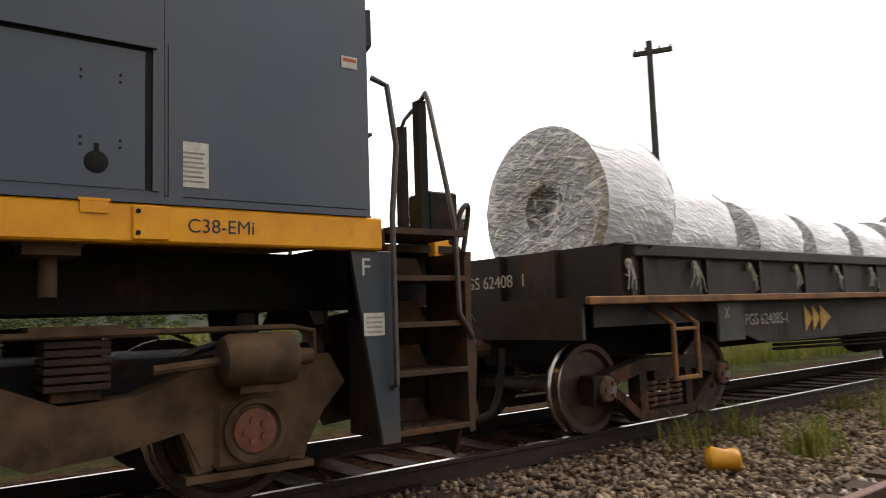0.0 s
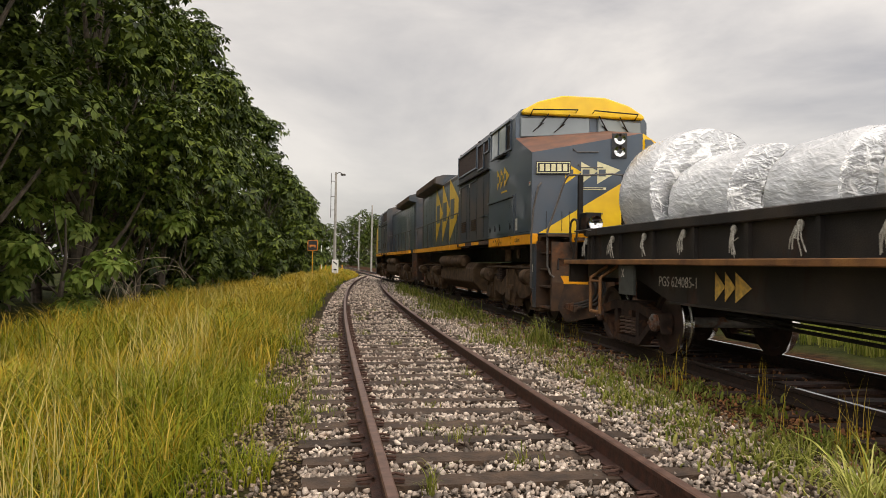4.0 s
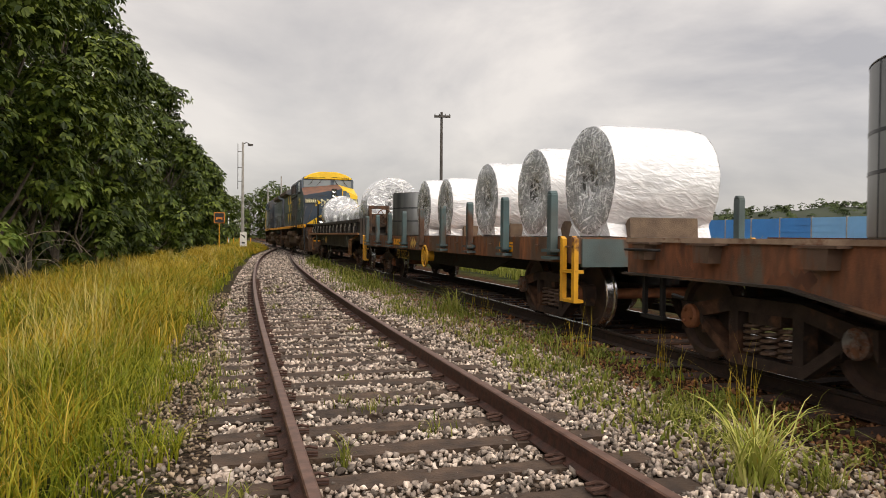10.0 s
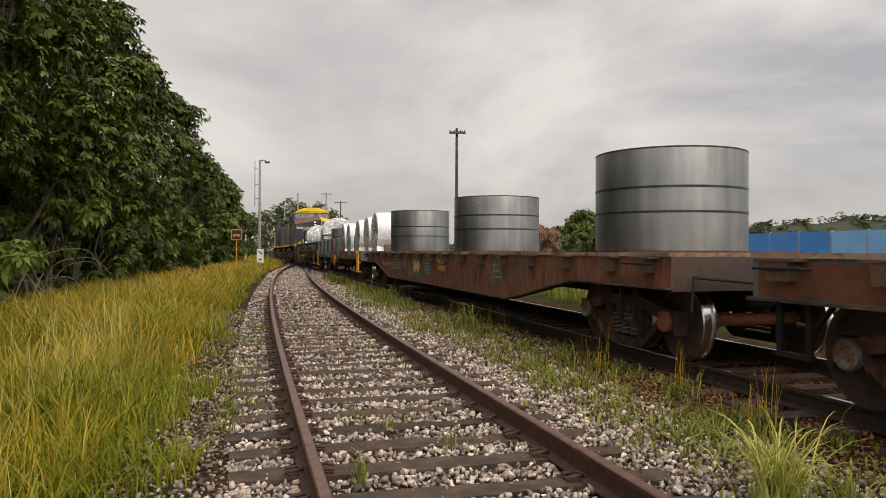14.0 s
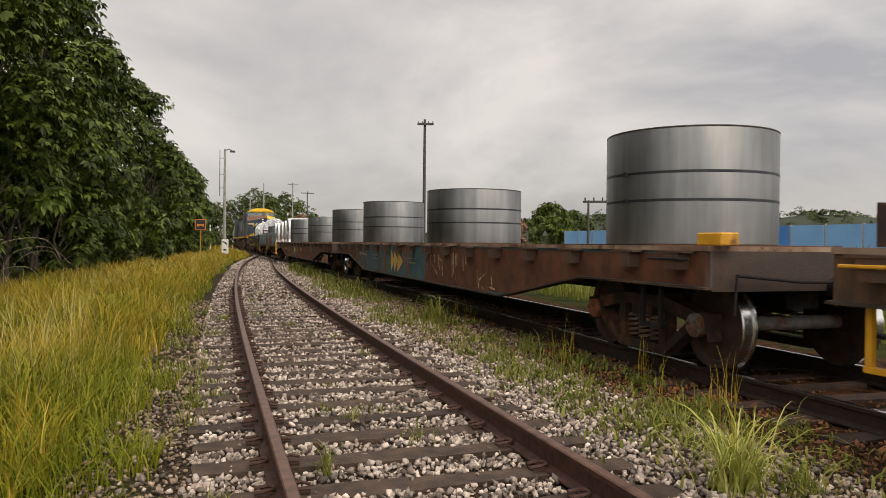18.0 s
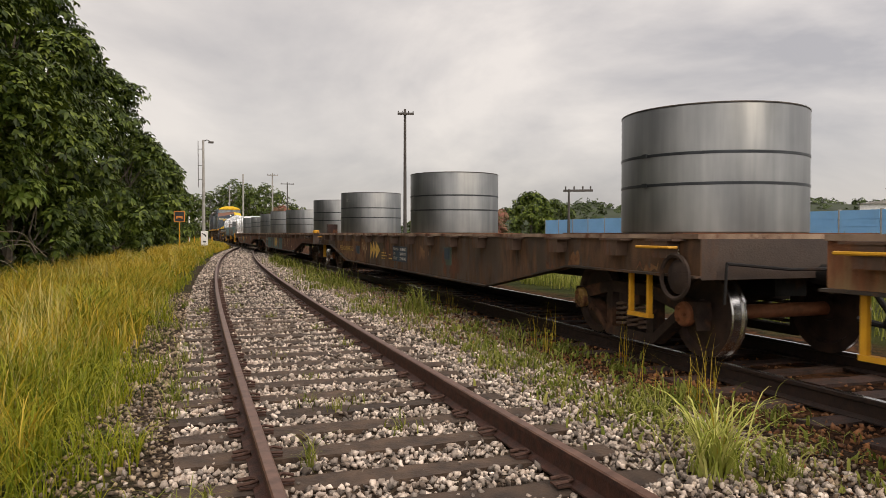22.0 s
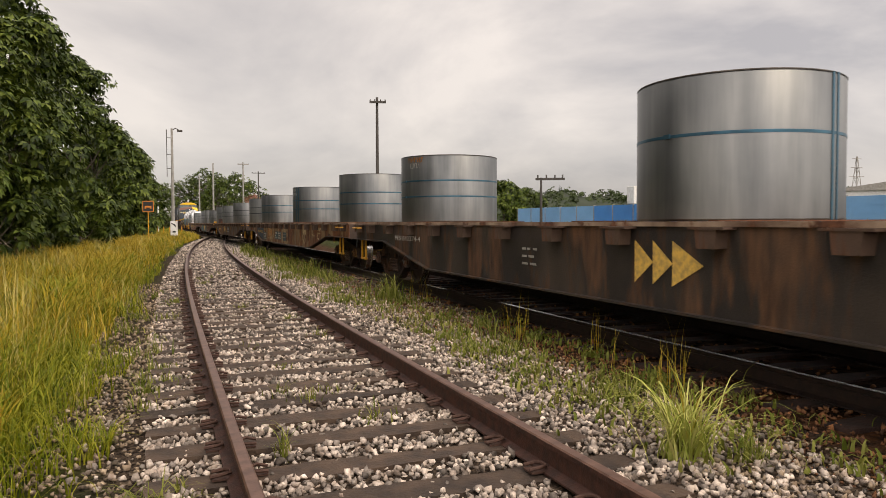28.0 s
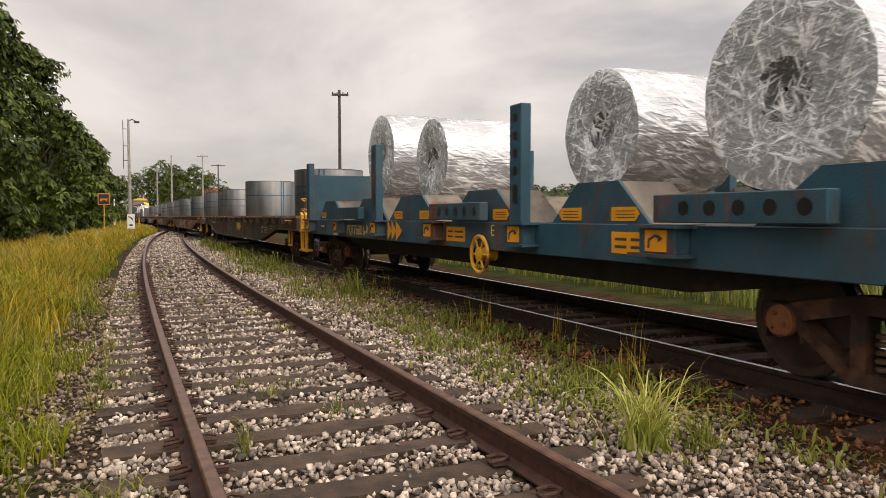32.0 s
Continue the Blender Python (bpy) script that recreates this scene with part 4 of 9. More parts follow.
    for u0, v in ((0.85, 3.62), (0.95, 3.30), (0.95, 2.87), (0.95, 2.35)):
        bm = bmesh.new()
        tube(bm, [face @ Vector(c) for c in ((u0, v, 0), (u0, v + 0.02, 0.07), (u0 + 0.06, v - 0.05, 0.08), (u0 + 0.5, v - 0.05, 0.08), (u0 + 0.5, v - 0.03, 0))], 0.013)
        P("grab_iron", bm, M_TUBE, smooth=True, under=nose)
    for u0, v0 in ((0.30, 2.05), (0.62, 2.05), (0.78, 2.05)):
        flat(rect(u0, u0 + 0.012, v0 - 0.1, v0 + 0.3), 0.012, M_BLACK, "hinge_strip")
    # cab roof, windscreens and side windows
    bm = bmesh.new()
    prism(bm, [(-1.46, 4.72), (-1.08, 4.94), (-0.5, 5.10), (0.5, 5.10), (1.08, 4.94), (1.46, 4.72), (1.46, 4.64), (-1.46, 4.64)], Y(-2.24), Y(-1.2), "y")
    P("cab_roof", bevelled(bm, 0.03), M_LYELLOW, "yellow cab roof")
    for sx in (-1, 1):
        bm = bmesh.new()
        a, b = (0.36, 1.42) if sx > 0 else (-1.48, 0.17)
        prism(bm, [(a, 4.24 if sx > 0 else 4.12), (b, 4.12 if sx > 0 else 4.24), (b, 4.58 if sx > 0 else 4.64), (a, 4.64 if sx > 0 else 4.58)], Y(-2.15), Y(-2.08), "y")
        ws = P("windscreen", bevelled(bm, 0.02), M_GLASS, "sloping windscreen pane")
        bm = bmesh.new()
        for u in (0.35, 0.85):
            tube(bm, [(sx * u, Y(-2.26), 4.66), (sx * (u + 0.22), Y(-2.18), 4.36)], 0.014)
            tube(bm, [(sx * (u + 0.1), Y(-2.18), 4.46), (sx * (u + 0.34), Y(-2.18), 4.26)], 0.012)
        P("wiper", bm, M_BLACK, under=ws)
        bm = bmesh.new()
        tube(bm, [(sx * 0.2, Y(-2.16), 4.70), (sx * 0.2, Y(-2.36), 4.76), (sx * 1.25, Y(-2.36), 4.72), (sx * 1.25, Y(-2.16), 4.62)], 0.016)
        P("roof_rail", bm, M_BLACK)
        bm = bmesh.new()
        box(bm, min(sx * 1.54, sx * 1.586), max(sx * 1.54, sx * 1.586), Y(-1.28), Y(0.25), 3.94, 4.55)
        w = P("side_window", bm, M_PALEPANE, "pale sliding cab side window")
        bm = bmesh.new()
        box(bm, min(sx * 1.54, sx * 1.584), max(sx * 1.54, sx * 1.584), Y(-1.70), Y(-1.285), 3.92, 4.50)
        P("open_gap", bm, M_BLACK, "dark open part of the window", under=w)
        for q0 in (-1.73, -1.31, -0.54, 0.24):
            bm = bmesh.new()
            box(bm, min(sx * 1.54, sx * 1.605), max(sx * 1.54, sx * 1.605), Y(q0), Y(q0 + 0.045), 3.91, 4.57)
            P("window_frame", bm, M_SLATE, under=w)
        for z0, xx in ((3.89, 1.61), (4.56, 1.63)):
            bm = bmesh.new()
            box(bm, min(sx * 1.54, sx * xx), max(sx * 1.54, sx * xx), Y(-1.75), Y(0.30), z0, z0 + 0.04)
            P("window_rail", bm, M_SLATE, under=w)
        bm = bmesh.new()
        box(bm, min(sx * 1.57, sx * 1.66), max(sx * 1.57, sx * 1.66), Y(-1.3), Y(-0.5), 3.83, 3.885)
        P("arm_rest", bm, M_BLACK, under=w)
        # grilles behind the cab
        for q0, q1, z0, z1 in ((0.55, 1.0, 4.22, 4.50), (1.17, 1.85, 3.86, 4.50), (2.09, 4.75, 3.97, 4.56)):
            bm = bmesh.new()
            box(bm, min(sx * 1.54, sx * 1.585), max(sx * 1.54, sx * 1.585), Y(q0), Y(q1), z0, z1)
            g = P("air_grille", bm, M_GRILLE, "brown mesh air grille")
            for z, xx in ((z0 - 0.01, 1.61), (z1 + 0.02, 1.62)):
                bm = bmesh.new()
                box(bm, min(sx * xx, sx * (xx - 0.06)), max(sx * xx, sx * (xx - 0.06)), Y(q0 - 0.04), Y(q1 + 0.04), z - 0.02, z + 0.02)
                P("grille_frame", bm, M_SLATE, under=g)
            for q in (q0 - 0.03, q1 + 0.03):
                bm = bmesh.new()
                box(bm, min(sx * 1.54, sx * 1.61), max(sx * 1.54, sx * 1.61), Y(q - 0.025), Y(q + 0.025), z0 - 0.03, z1 + 0.04)
                P("grille_frame", bm, M_SLATE, under=g)
        # access door with raised rim, latches, notices
        x = sx * 1.582

        def strip(name, q0, q1, z0, z1, m, dep=0.012, under=body, label=""):
            bm = bmesh.new()
            a, b = sorted((x, x + sx * dep))
            box(bm, a, b, Y(q0), Y(q1), z0, z1)
            return P(name, bm, m, label, under=under)
        strip("panel_rim", -2.05, 0.50, 2.78, 2.81, M_SLATE, 0.04)
        strip("panel_rim", -2.07, -2.03, 1.96, 2.79, M_SLATE, 0.016)
        strip("panel_rim", -2.20, -2.12, 1.93, 2.83, M_SLATE, 0.008)
        strip("access_panel", -1.99, 0.47, 1.965, 2.76, M_SLATE, 0.007, label="slate-grey access panel")
        strip("panel_gap", -2.028, -1.995, 1.965, 2.775, M_BLACK, 0.004)
        strip("panel_gap", -2.02, 0.48, 2.762, 2.778, M_BLACK, 0.0045)
        strip("bottom_moulding", -3.42, 0.46, 1.888, 1.93, M_SLATE, 0.026)
        strip("bottom_seam", -3.42, -2.1, 1.932, 1.942, M_BLACK, 0.004)
        nt = strip("notice", -2.35, -2.18, 2.0, 2.268, M_PAPER, 0.005)
        for k in range(7):
            strip("notice_bar", -2.33 + 0.008 * (k % 3), -2.20, 2.03 + 0.028 * k, 2.040 + 0.028 * k, M_FAINT, 0.0065)
        strip("warning_label", -3.37, -3.25, 2.90, 2.983, M_PAPER, 0.005)
        strip("warning_stripe", -3.36, -3.26, 2.945, 2.968, M_REDLABEL, 0.0065)
        for q0 in (-1.74, -0.76, -0.26, 0.28):
            bm = bmesh.new()
            lathe(bm, (x, Y(q0), 2.10), (sx, 0, 0), [(0.062, 0), (0.062, 0.012), (0.050, 0.016), (0.02, 0.018)], 14)
            a, b = sorted((x, x + sx * 0.016))
            box(bm, a, b, Y(q0) - 0.012, Y(q0) + 0.012, 2.12, 2.20)
            P("latch", bm, M_BLACK, smooth=True, under=body)
        for q0 in (-1.86, -1.66):
            for zz in (2.19, 2.23, 2.56, 2.60):
                bm = bmesh.new()
                cyl(bm, (x, Y(q0), zz), (x + sx * 0.012, Y(q0), zz), 0.008, 6)
                P("rivet", bm, M_BLACK, under=body)
        for q0 in (2.10, 3.56):
            for k in range(6):
                strip("louvre", q0, q0 + 0.58, 2.19 + 0.054 * k, 2.218 + 0.054 * k, M_BOGIE, 0.022)
                strip("louvre_gap", q0, q0 + 0.58, 2.219 + 0.054 * k, 2.236 + 0.054 * k, M_BLACK, 0.004)
        for q0 in (0.48, 1.10, 1.98, 3.0, 3.4, 4.3):
            strip("panel_seam", q0, q0 + 0.014, 1.95, 3.64, M_BLACK, 0.005)
        for q0, q1, z in ((0.55, 1.55, 2.52), (2.0, 4.7, 3.6)):
            strip("panel_seam", q0, q1, z, z + 0.016, M_SLATE, 0.016)
        strip("hand_rail_side", 0.51, 4.75, 3.70, 3.735, M_BLACK, 0.06)
        for q0, z in ((3.0, 3.50), (4.55, 3.44)):
            strip("small_label", q0, q0 + 0.12, z, z + 0.11, M_PAPER, 0.006)
        for q0 in (0.5, 1.95, 4.7):
            bm = bmesh.new()
            cyl(bm, (sx * 1.50, Y(q0), 4.60), (sx * 1.50, Y(q0), 4.70), 0.02, 6)
            tube(bm, [(sx * 1.50, Y(q0), 4.70), (sx * 1.52, Y(q0) + 0.1, 4.72), (sx * 1.52, Y(q0) + 0.25, 4.70)], 0.014, 5)
            P("lifting_eye", bm, M_BLACK, smooth=True, under=body)
    arrows(body, -1.586, Y(-0.45), 3.32, 0.50, M_LYELLOW, aspect=0.675)
    for k in range(3):
        bm = bmesh.new()
        box(bm, -1.597, -1.591, Y(-0.49 - 0.3375 * k - 0.16), Y(-0.49 - 0.3375 * k), 3.235, 3.395)
        P("emblem_bar", bm, M_SLATE, "dark bar on the emblem", under=body)
    bm = bmesh.new()
    box(bm, -1.588, -1.583, Y(-1.41), Y(-0.87), 2.955, 2.995)
    P("caption_bar", bm, M_LYELLOW, under=body)
    lettering("C38-EMi", 0.115, M_BARS, loco, on_left(-1.602, Y(-2.22), 1.735), "black model lettering")
    lettering("F", 0.17, M_WHITE_EARLY, loco, on_left(-1.561, Y(-3.375), 1.495), "white letter F")
    # long hood, radiator wings
    hood = [(-1.2, 1.75), (-1.2, 4.34), (-1.05, 4.48), (-0.3, 4.56), (0.3, 4.56), (1.05, 4.48), (1.2, 4.34), (1.2, 1.75)]
    bm = bmesh.new()
    prism(bm, hood[::-1], Y(4.84), Y(16.0), "y")
    h = P("long_hood", bevelled(bm, 0.02), M_SLATE_DIRTY, "slate-grey long hood")
    for k in range(13):
        for sx in (-1, 1):
            bm = bmesh.new()
            box(bm, min(sx * 1.2, sx * 1.212), max(sx * 1.2, sx * 1.212), Y(5.1 + 0.8 * k), Y(5.1 + 0.8 * k + 0.76), 1.95, 4.2)
            P("hood_door", bm, M_SLATE, under=h)
    arrows(h, -1.218, Y(11.75), 3.22, 2.30, M_LYELLOW, label="very large yellow arrow emblem", aspect=0.71)
    for k in range(3):
        bm = bmesh.new()
        box(bm, -1.232, -1.224, Y(11.55 - 1.633 * k - 0.75), Y(11.55 - 1.633 * k), 2.86, 3.58)
        P("emblem_bar", bm, M_SLATE, "dark bar on the emblem", under=h)
    bm = bmesh.new()
    prism(bm, [(-1.1, 4.25), (-1.55, 4.36), (-1.55, 4.62), (-1.2, 4.72), (1.2, 4.72), (1.55, 4.62), (1.55, 4.36), (1.1, 4.25)][::-1], Y(10.0), Y(15.9), "y")
    rad = P("radiator_wing", bevelled(bm, 0.02), M_SLATE_DIRTY, "overhanging radiator section")
    for sx in (-1, 1):
        bm = bmesh.new()
        box(bm, min(sx * 1.545, sx * 1.56), max(sx * 1.545, sx * 1.56), Y(10.2), Y(15.8), 4.39, 4.58)
        P("radiator_screen", bm, M_BOGIE, under=rad)
        bm = bmesh.new()
        tube(bm, [(sx * 1.47, Y(4.75), 3.6), (sx * 1.47, Y(5.2), 2.9), (sx * 1.47, Y(16.2), 2.85)], 0.022)
        for k in range(7):
            tube(bm, [(sx * 1.47, Y(5.6 + 1.7 * k), 2.88), (sx * 1.47, Y(5.6 + 1.7 * k), 1.86)], 0.018)
        P("walkway_handrail", bm, M_TUBE, smooth=True)
        bm = bmesh.new()
        box(bm, min(sx * 1.2, sx * 1.45), max(sx * 1.2, sx * 1.45), Y(4.85), Y(16.4), 1.70, 1.75)
        P("walkway", bm, M_STEPS)
    # fuel tank and air reservoirs
    bm = bmesh.new()
    prism(bm, [(-1.25, 1.28), (-1.4, 1.1), (-1.4, 0.68), (-1.1, 0.42), (1.1, 0.42), (1.4, 0.68), (1.4, 1.1), (1.25, 1.28)][::-1], Y(3.2), Y(8.9), "y")
    P("fuel_tank", bevelled(bm, 0.03), M_BOGIE, "dusty brown fuel tank")
    for sx in (-1, 1):
        for q0, q1 in ((4.6, 6.4), (6.6, 8.8)):
            bm = bmesh.new()
            lathe(bm, (sx * 1.36, Y(q0), 1.32), (0, 1, 0), [(0.05, 0), (0.17, 0.05), (0.20, 0.12), (0.20, q1 - q0 - 0.12), (0.17, q1 - q0 - 0.05), (0.05, q1 - q0)], 18)
            P("air_reservoir", bm, M_BOGIE, "dusty cylindrical air tank", True)
        # bogies
        for c, s in ((-0.68, 1), (12.22, 1)):
            f = P("bogie_frame", loco_bogie_frame_bm(), M_BOGIE, "dusty brown cast bogie frame", at=pose(sx * 1.12, Y(c), 0, 0, 0, 0 if sx < 0 else 180))
            for yy in (-2.05, 0.0, 2.05):
                bm = bmesh.new()
                box(bm, -0.17, -0.08, yy - 0.25, yy + 0.25, 0.30, 0.75)
                ab = P("axle_box", bevelled(bm, 0.03), M_BOGIE, under=f)
                bm = bmesh.new()
                lathe(bm, (-0.17, yy, 0.53), (-1, 0, 0), [(0.20, 0), (0.20, 0.03), (0.17, 0.035), (0.155, 0.01), (0.14, 0.01)], 24, cap=False)
                P("bearing_ring", bm, M_BOGIE, smooth=True, under=ab)
                for s in (-1, 1):
                    bm = bmesh.new()
                    prism(bm, [(yy + s * 0.24, 0.30), (yy + s * 0.24, 0.80), (yy + s * 0.40, 0.86), (yy + s * 0.46, 0.60), (yy + s * 0.36, 0.28)], -0.13, 0.06)
                    P("pedestal", bevelled(bm, 0.015), M_BOGIE, under=ab)
                bm = bmesh.new()
                box(bm, -0.15, 0.05, yy - 0.42, yy + 0.42, 0.245, 0.29)
                P("pedestal_tie", bm, M_BOGIE, under=ab)
                if abs(yy) < 1 or (c < 5) != (yy < 0):
                    bm = bmesh.new()
                    prism(bm, [(yy - 0.20, 0.36), (yy - 0.26, 0.62), (yy - 0.1, 0.74), (yy + 0.1, 0.74), (yy + 0.26, 0.62), (yy + 0.20, 0.36)], -0.23, -0.165)
                    cyl(bm, (-0.24, yy, 0.66), (-0.24, yy, 1.12), 0.03, 8)
                    P("bearing_cover", bevelled(bm, 0.02), M_BOGIE, under=ab)
                    continue
                bm = bmesh.new()
                lathe(bm, (-0.172, yy, 0.53), (-1, 0, 0), [(0.138, 0), (0.138, 0.02), (0.11, 0.03), (0.02, 0.03)], 20)
                for k in range(5):
                    a = 1.2566 * k
                    cyl(bm, (-0.19, yy + 0.065 * math.cos(a), 0.53 + 0.065 * math.sin(a)), (-0.215, yy + 0.065 * math.cos(a), 0.53 + 0.065 * math.sin(a)), 0.024, 7)
                P("axle_cap", bm, M_REDCAP, "rusty red round axle cap", True, f)
            for yy in (-1.03, 1.03):
                bm = bmesh.new()
                for j in range(6):
                    box(bm, -0.20, 0.16, yy - 0.17, yy + 0.17, 0.86 + 0.048 * j, 0.896 + 0.048 * j)
                box(bm, -0.15, 0.12, yy - 0.13, yy + 0.13, 0.80, 1.15)
                P("spring_pack", bevelled(bm, 0.004), M_WBOGIE, "dark stacked rubber spring", under=f)
                bm = bmesh.new()
                box(bm, -0.22, 0.2, yy - 0.25, yy + 0.25, 1.15, 1.22)
                P("spring_seat", bm, M_BOGIE, under=f)
            for yy, dr in ((-2.02, 1), (1.95, -1)):
                bm = bmesh.new()
                lathe(bm, (-0.30, yy - 0.25, 0.98), (0, 1, 0), [(0.05, -0.12), (0.06, 0), (0.155, 0.02), (0.165, 0.08), (0.165, 0.42), (0.14, 0.47), (0.05, 0.49)], 20)
                cyl(bm, (-0.30, yy + 0.2, 0.98), (-0.30, yy + 0.62, 0.95), 0.03, 8)
                box(bm, -0.34, -0.11, yy - 0.1, yy + 0.12, 0.78, 0.90)
                P("brake_cylinder", bm, M_BOGIE, "dusty brake cylinder", True, f)
            bm = bmesh.new()
            tube(bm, [(-0.22, -2.45, 0.95), (-0.22, -2.45, 1.14), (-0.22, -2.3, 1.17), (-0.22, 2.2, 1.17), (-0.2, 2.45, 1.05)], 0.02)
            P("brake_pipe", bm, M_BOGIE, smooth=True, under=f)
    for c in (-0.68, 12.22):
        for yy in (-2.05, 0, 2.05):
            wheelset(loco, Y(c + yy), 0.53, AXLE_LOCO, WHEEL_L)
        bm = bmesh.new()
        box(bm, -0.9, 0.9, Y(c - 2.2), Y(c + 2.2), 0.72, 1.0)
        P("bogie_transom", bm, M_BLACK)
    # nose platform, step wells, pilot
    bm = bmesh.new()
    box(bm, -1.0, 1.0, Y(-4.66), Y(-3.60), 1.72, 1.78)
    P("front_platform", bm, M_STEPS)
    bm = bmesh.new()
    prism(bm, [(-0.80, Y(-4.76)), (0.80, Y(-4.76)), (1.03, Y(-4.38)), (0.98, Y(-4.34)), (0.76, Y(-4.66)), (-0.76, Y(-4.66)), (-0.98, Y(-4.34)), (-1.03, Y(-4.38))], 1.69, 1.855, "z")
    P("platform_edge", bevelled(bm, 0.008), M_SILL, "orange-yellow platform edge")
    for sx in (-1, 1):
        xa, xb = sorted((sx * 0.92, sx * 1.44))
        for zz in (0.41, 0.82, 1.165, 1.50):
            bm = bmesh.new()
            box(bm, xa, xb, Y(-4.35), Y(-3.66), zz - 0.03, zz)
            st = P("step", bm, M_STEPS, "worn steel step")
            bm = bmesh.new()
            prism(bm, [(Y(-4.28), zz), (Y(-3.72), zz), (Y(-3.80), zz + 0.17), (Y(-4.20), zz + 0.17)], sx * 1.0 - 0.012, sx * 1.0 + 0.012)
            P("kick_plate", bm, M_STEPS, under=st)
            bm = bmesh.new()
            box(bm, min(sx * 1.435, sx * 1.455), max(sx * 1.435, sx * 1.455), Y(-4.35), Y(-3.66), zz - 0.035, zz + 0.006)
            P("step_edge", bevelled(bm, 0.004), M_STEPS, "worn step edge", under=st)
            if zz < 0.5:
                bm = bmesh.new()
                for i in range(7):
                    for j in range(4):
                        bx0, by0 = sx * (0.98 + 0.12 * j), Y(-4.28 + 0.09 * i)
                        box(bm, bx0 - 0.03, bx0 + 0.03, by0 - 0.006, by0 + 0.006, zz, zz + 0.005)
                P("tread_bars", bm, M_TUBE, "raised tread bars", under=st)
        bm = bmesh.new()
        a, b = sorted((sx * 1.52, sx * 1.56))
        prism(bm, [(Y(-3.66), 1.664), (Y(-3.30), 1.664), (Y(-3.52), 0.36), (Y(-3.66), 0.36)], a, b)
        sp = P("step_side_panel", bevelled(bm, 0.006), M_SLATE_DIRTY, "tapered slate-grey side panel")
        bm = bmesh.new()
        a, b = sorted((sx * 1.56, sx * 1.565))
        box(bm, a, b, Y(-3.55), Y(-3.39), 1.09, 1.244)
        P("notice", bm, M_PAPER, under=sp)
        bm = bmesh.new()
        for j in range(4):
            box(bm, min(a, b) - 0.0015, max(a, b) + 0.0015, Y(-3.53), Y(-3.41), 1.11 + 0.032 * j, 1.122 + 0.032 * j)
        P("notice_bar", bm, M_FAINT, under=sp)
        bm = bmesh.new()
        box(bm, min(sx * 0.92, sx * 1.52), max(sx * 0.92, sx * 1.52), Y(-3.66), Y(-3.62), 0.36, 1.72)
        P("step_well_wall", bevelled(bm, 0.006), M_STEPS)
        bm = bmesh.new()
        prism(bm, [(Y(-4.35), 0.34), (Y(-4.35), 1.62), (Y(-4.37), 1.69), (Y(-4.42), 1.69), (Y(-4.40), 1.2), (Y(-4.44), 0.9), (Y(-4.40), 0.34)], xa, xb)
        P("step_post", bm, M_STEPS)
        bm = bmesh.new()
        box(bm, xa, xb, Y(-3.66), Y(-3.40), 1.665, 1.84)
        P("platform_corner", bevelled(bm, 0.02), M_STEPS, "brown corner of the platform")
        bm = bmesh.new()
        box(bm, min(sx * 0.9, sx * 1.50), max(sx * 0.9, sx * 1.50), Y(-4.34), Y(-3.66), 1.80, 1.845)
        P("top_tread", bm, M_STEPS)
        bm = bmesh.new()
        tube(bm, [(sx * 1.565, Y(-3.60), 0.74), (sx * 1.62, Y(-3.60), 0.76), (sx * 1.62, Y(-3.60), 1.9), (sx * 1.60, Y(-3.66), 2.4), (sx * 1.50, Y(-3.66), 2.86), (sx * 1.42, Y(-3.58), 2.93)], 0.021)
        P("handrail", bm, M_TUBE, smooth=True)
        bm = bmesh.new()
        tube(bm, [(sx * 1.40, Y(-4.44), 1.00), (sx * 1.46, Y(-4.38), 1.06), (sx * 1.48, Y(-4.26), 1.22), (sx * 1.48, Y(-4.24), 1.9), (sx * 1.14, Y(-4.28), 2.93), (sx * 1.06, Y(-4.31), 3.03), (sx * 0.86, Y(-4.38), 3.01)], 0.021)
        P("handrail", bm, M_TUBE, smooth=True)
        for px, pq in (((0.86, -4.38), (0.08, -4.70)) if sx < 0 else ((0.92, -4.38), (0.50, -4.60))):
            bm = bmesh.new()
            box(bm, sx * px - 0.045, sx * px + 0.045, Y(pq - 0.04), Y(pq + 0.04), 1.762, 3.02)
            P("platform_post", bm, M_BLACK, "black steel upright")
        bm = bmesh.new()
        tube(bm, [(sx * 0.86, Y(-4.38), 3.01), (sx * 0.30, Y(-4.60), 3.03), (sx * (0.08 if sx < 0 else 0.5), Y(-4.70 if sx < 0 else -4.60), 3.0)], 0.018)
        P("platform_rail", bm, M_TUBE)
        bm = bmesh.new()
        box(bm, sx * 0.72 - 0.16, sx * 0.72 + 0.16, Y(-4.74), Y(-4.44), 1.812, 2.26)
        dl = P("ditch_light", bevelled(bm, 0.015), M_BLACK, "box ditch light")
        bm = bmesh.new()
        lathe(bm, (sx * 0.72, Y(-4.73), 2.05), (0, -1, 0), [(0.10, 0), (0.14, 0.05), (0.145, 0.12), (0.12, 0.10), (0.05, 0.07), (0.01, 0.06)], 20)
        P("light_lens", bm, M_CHROME, "round glass light", True, dl)
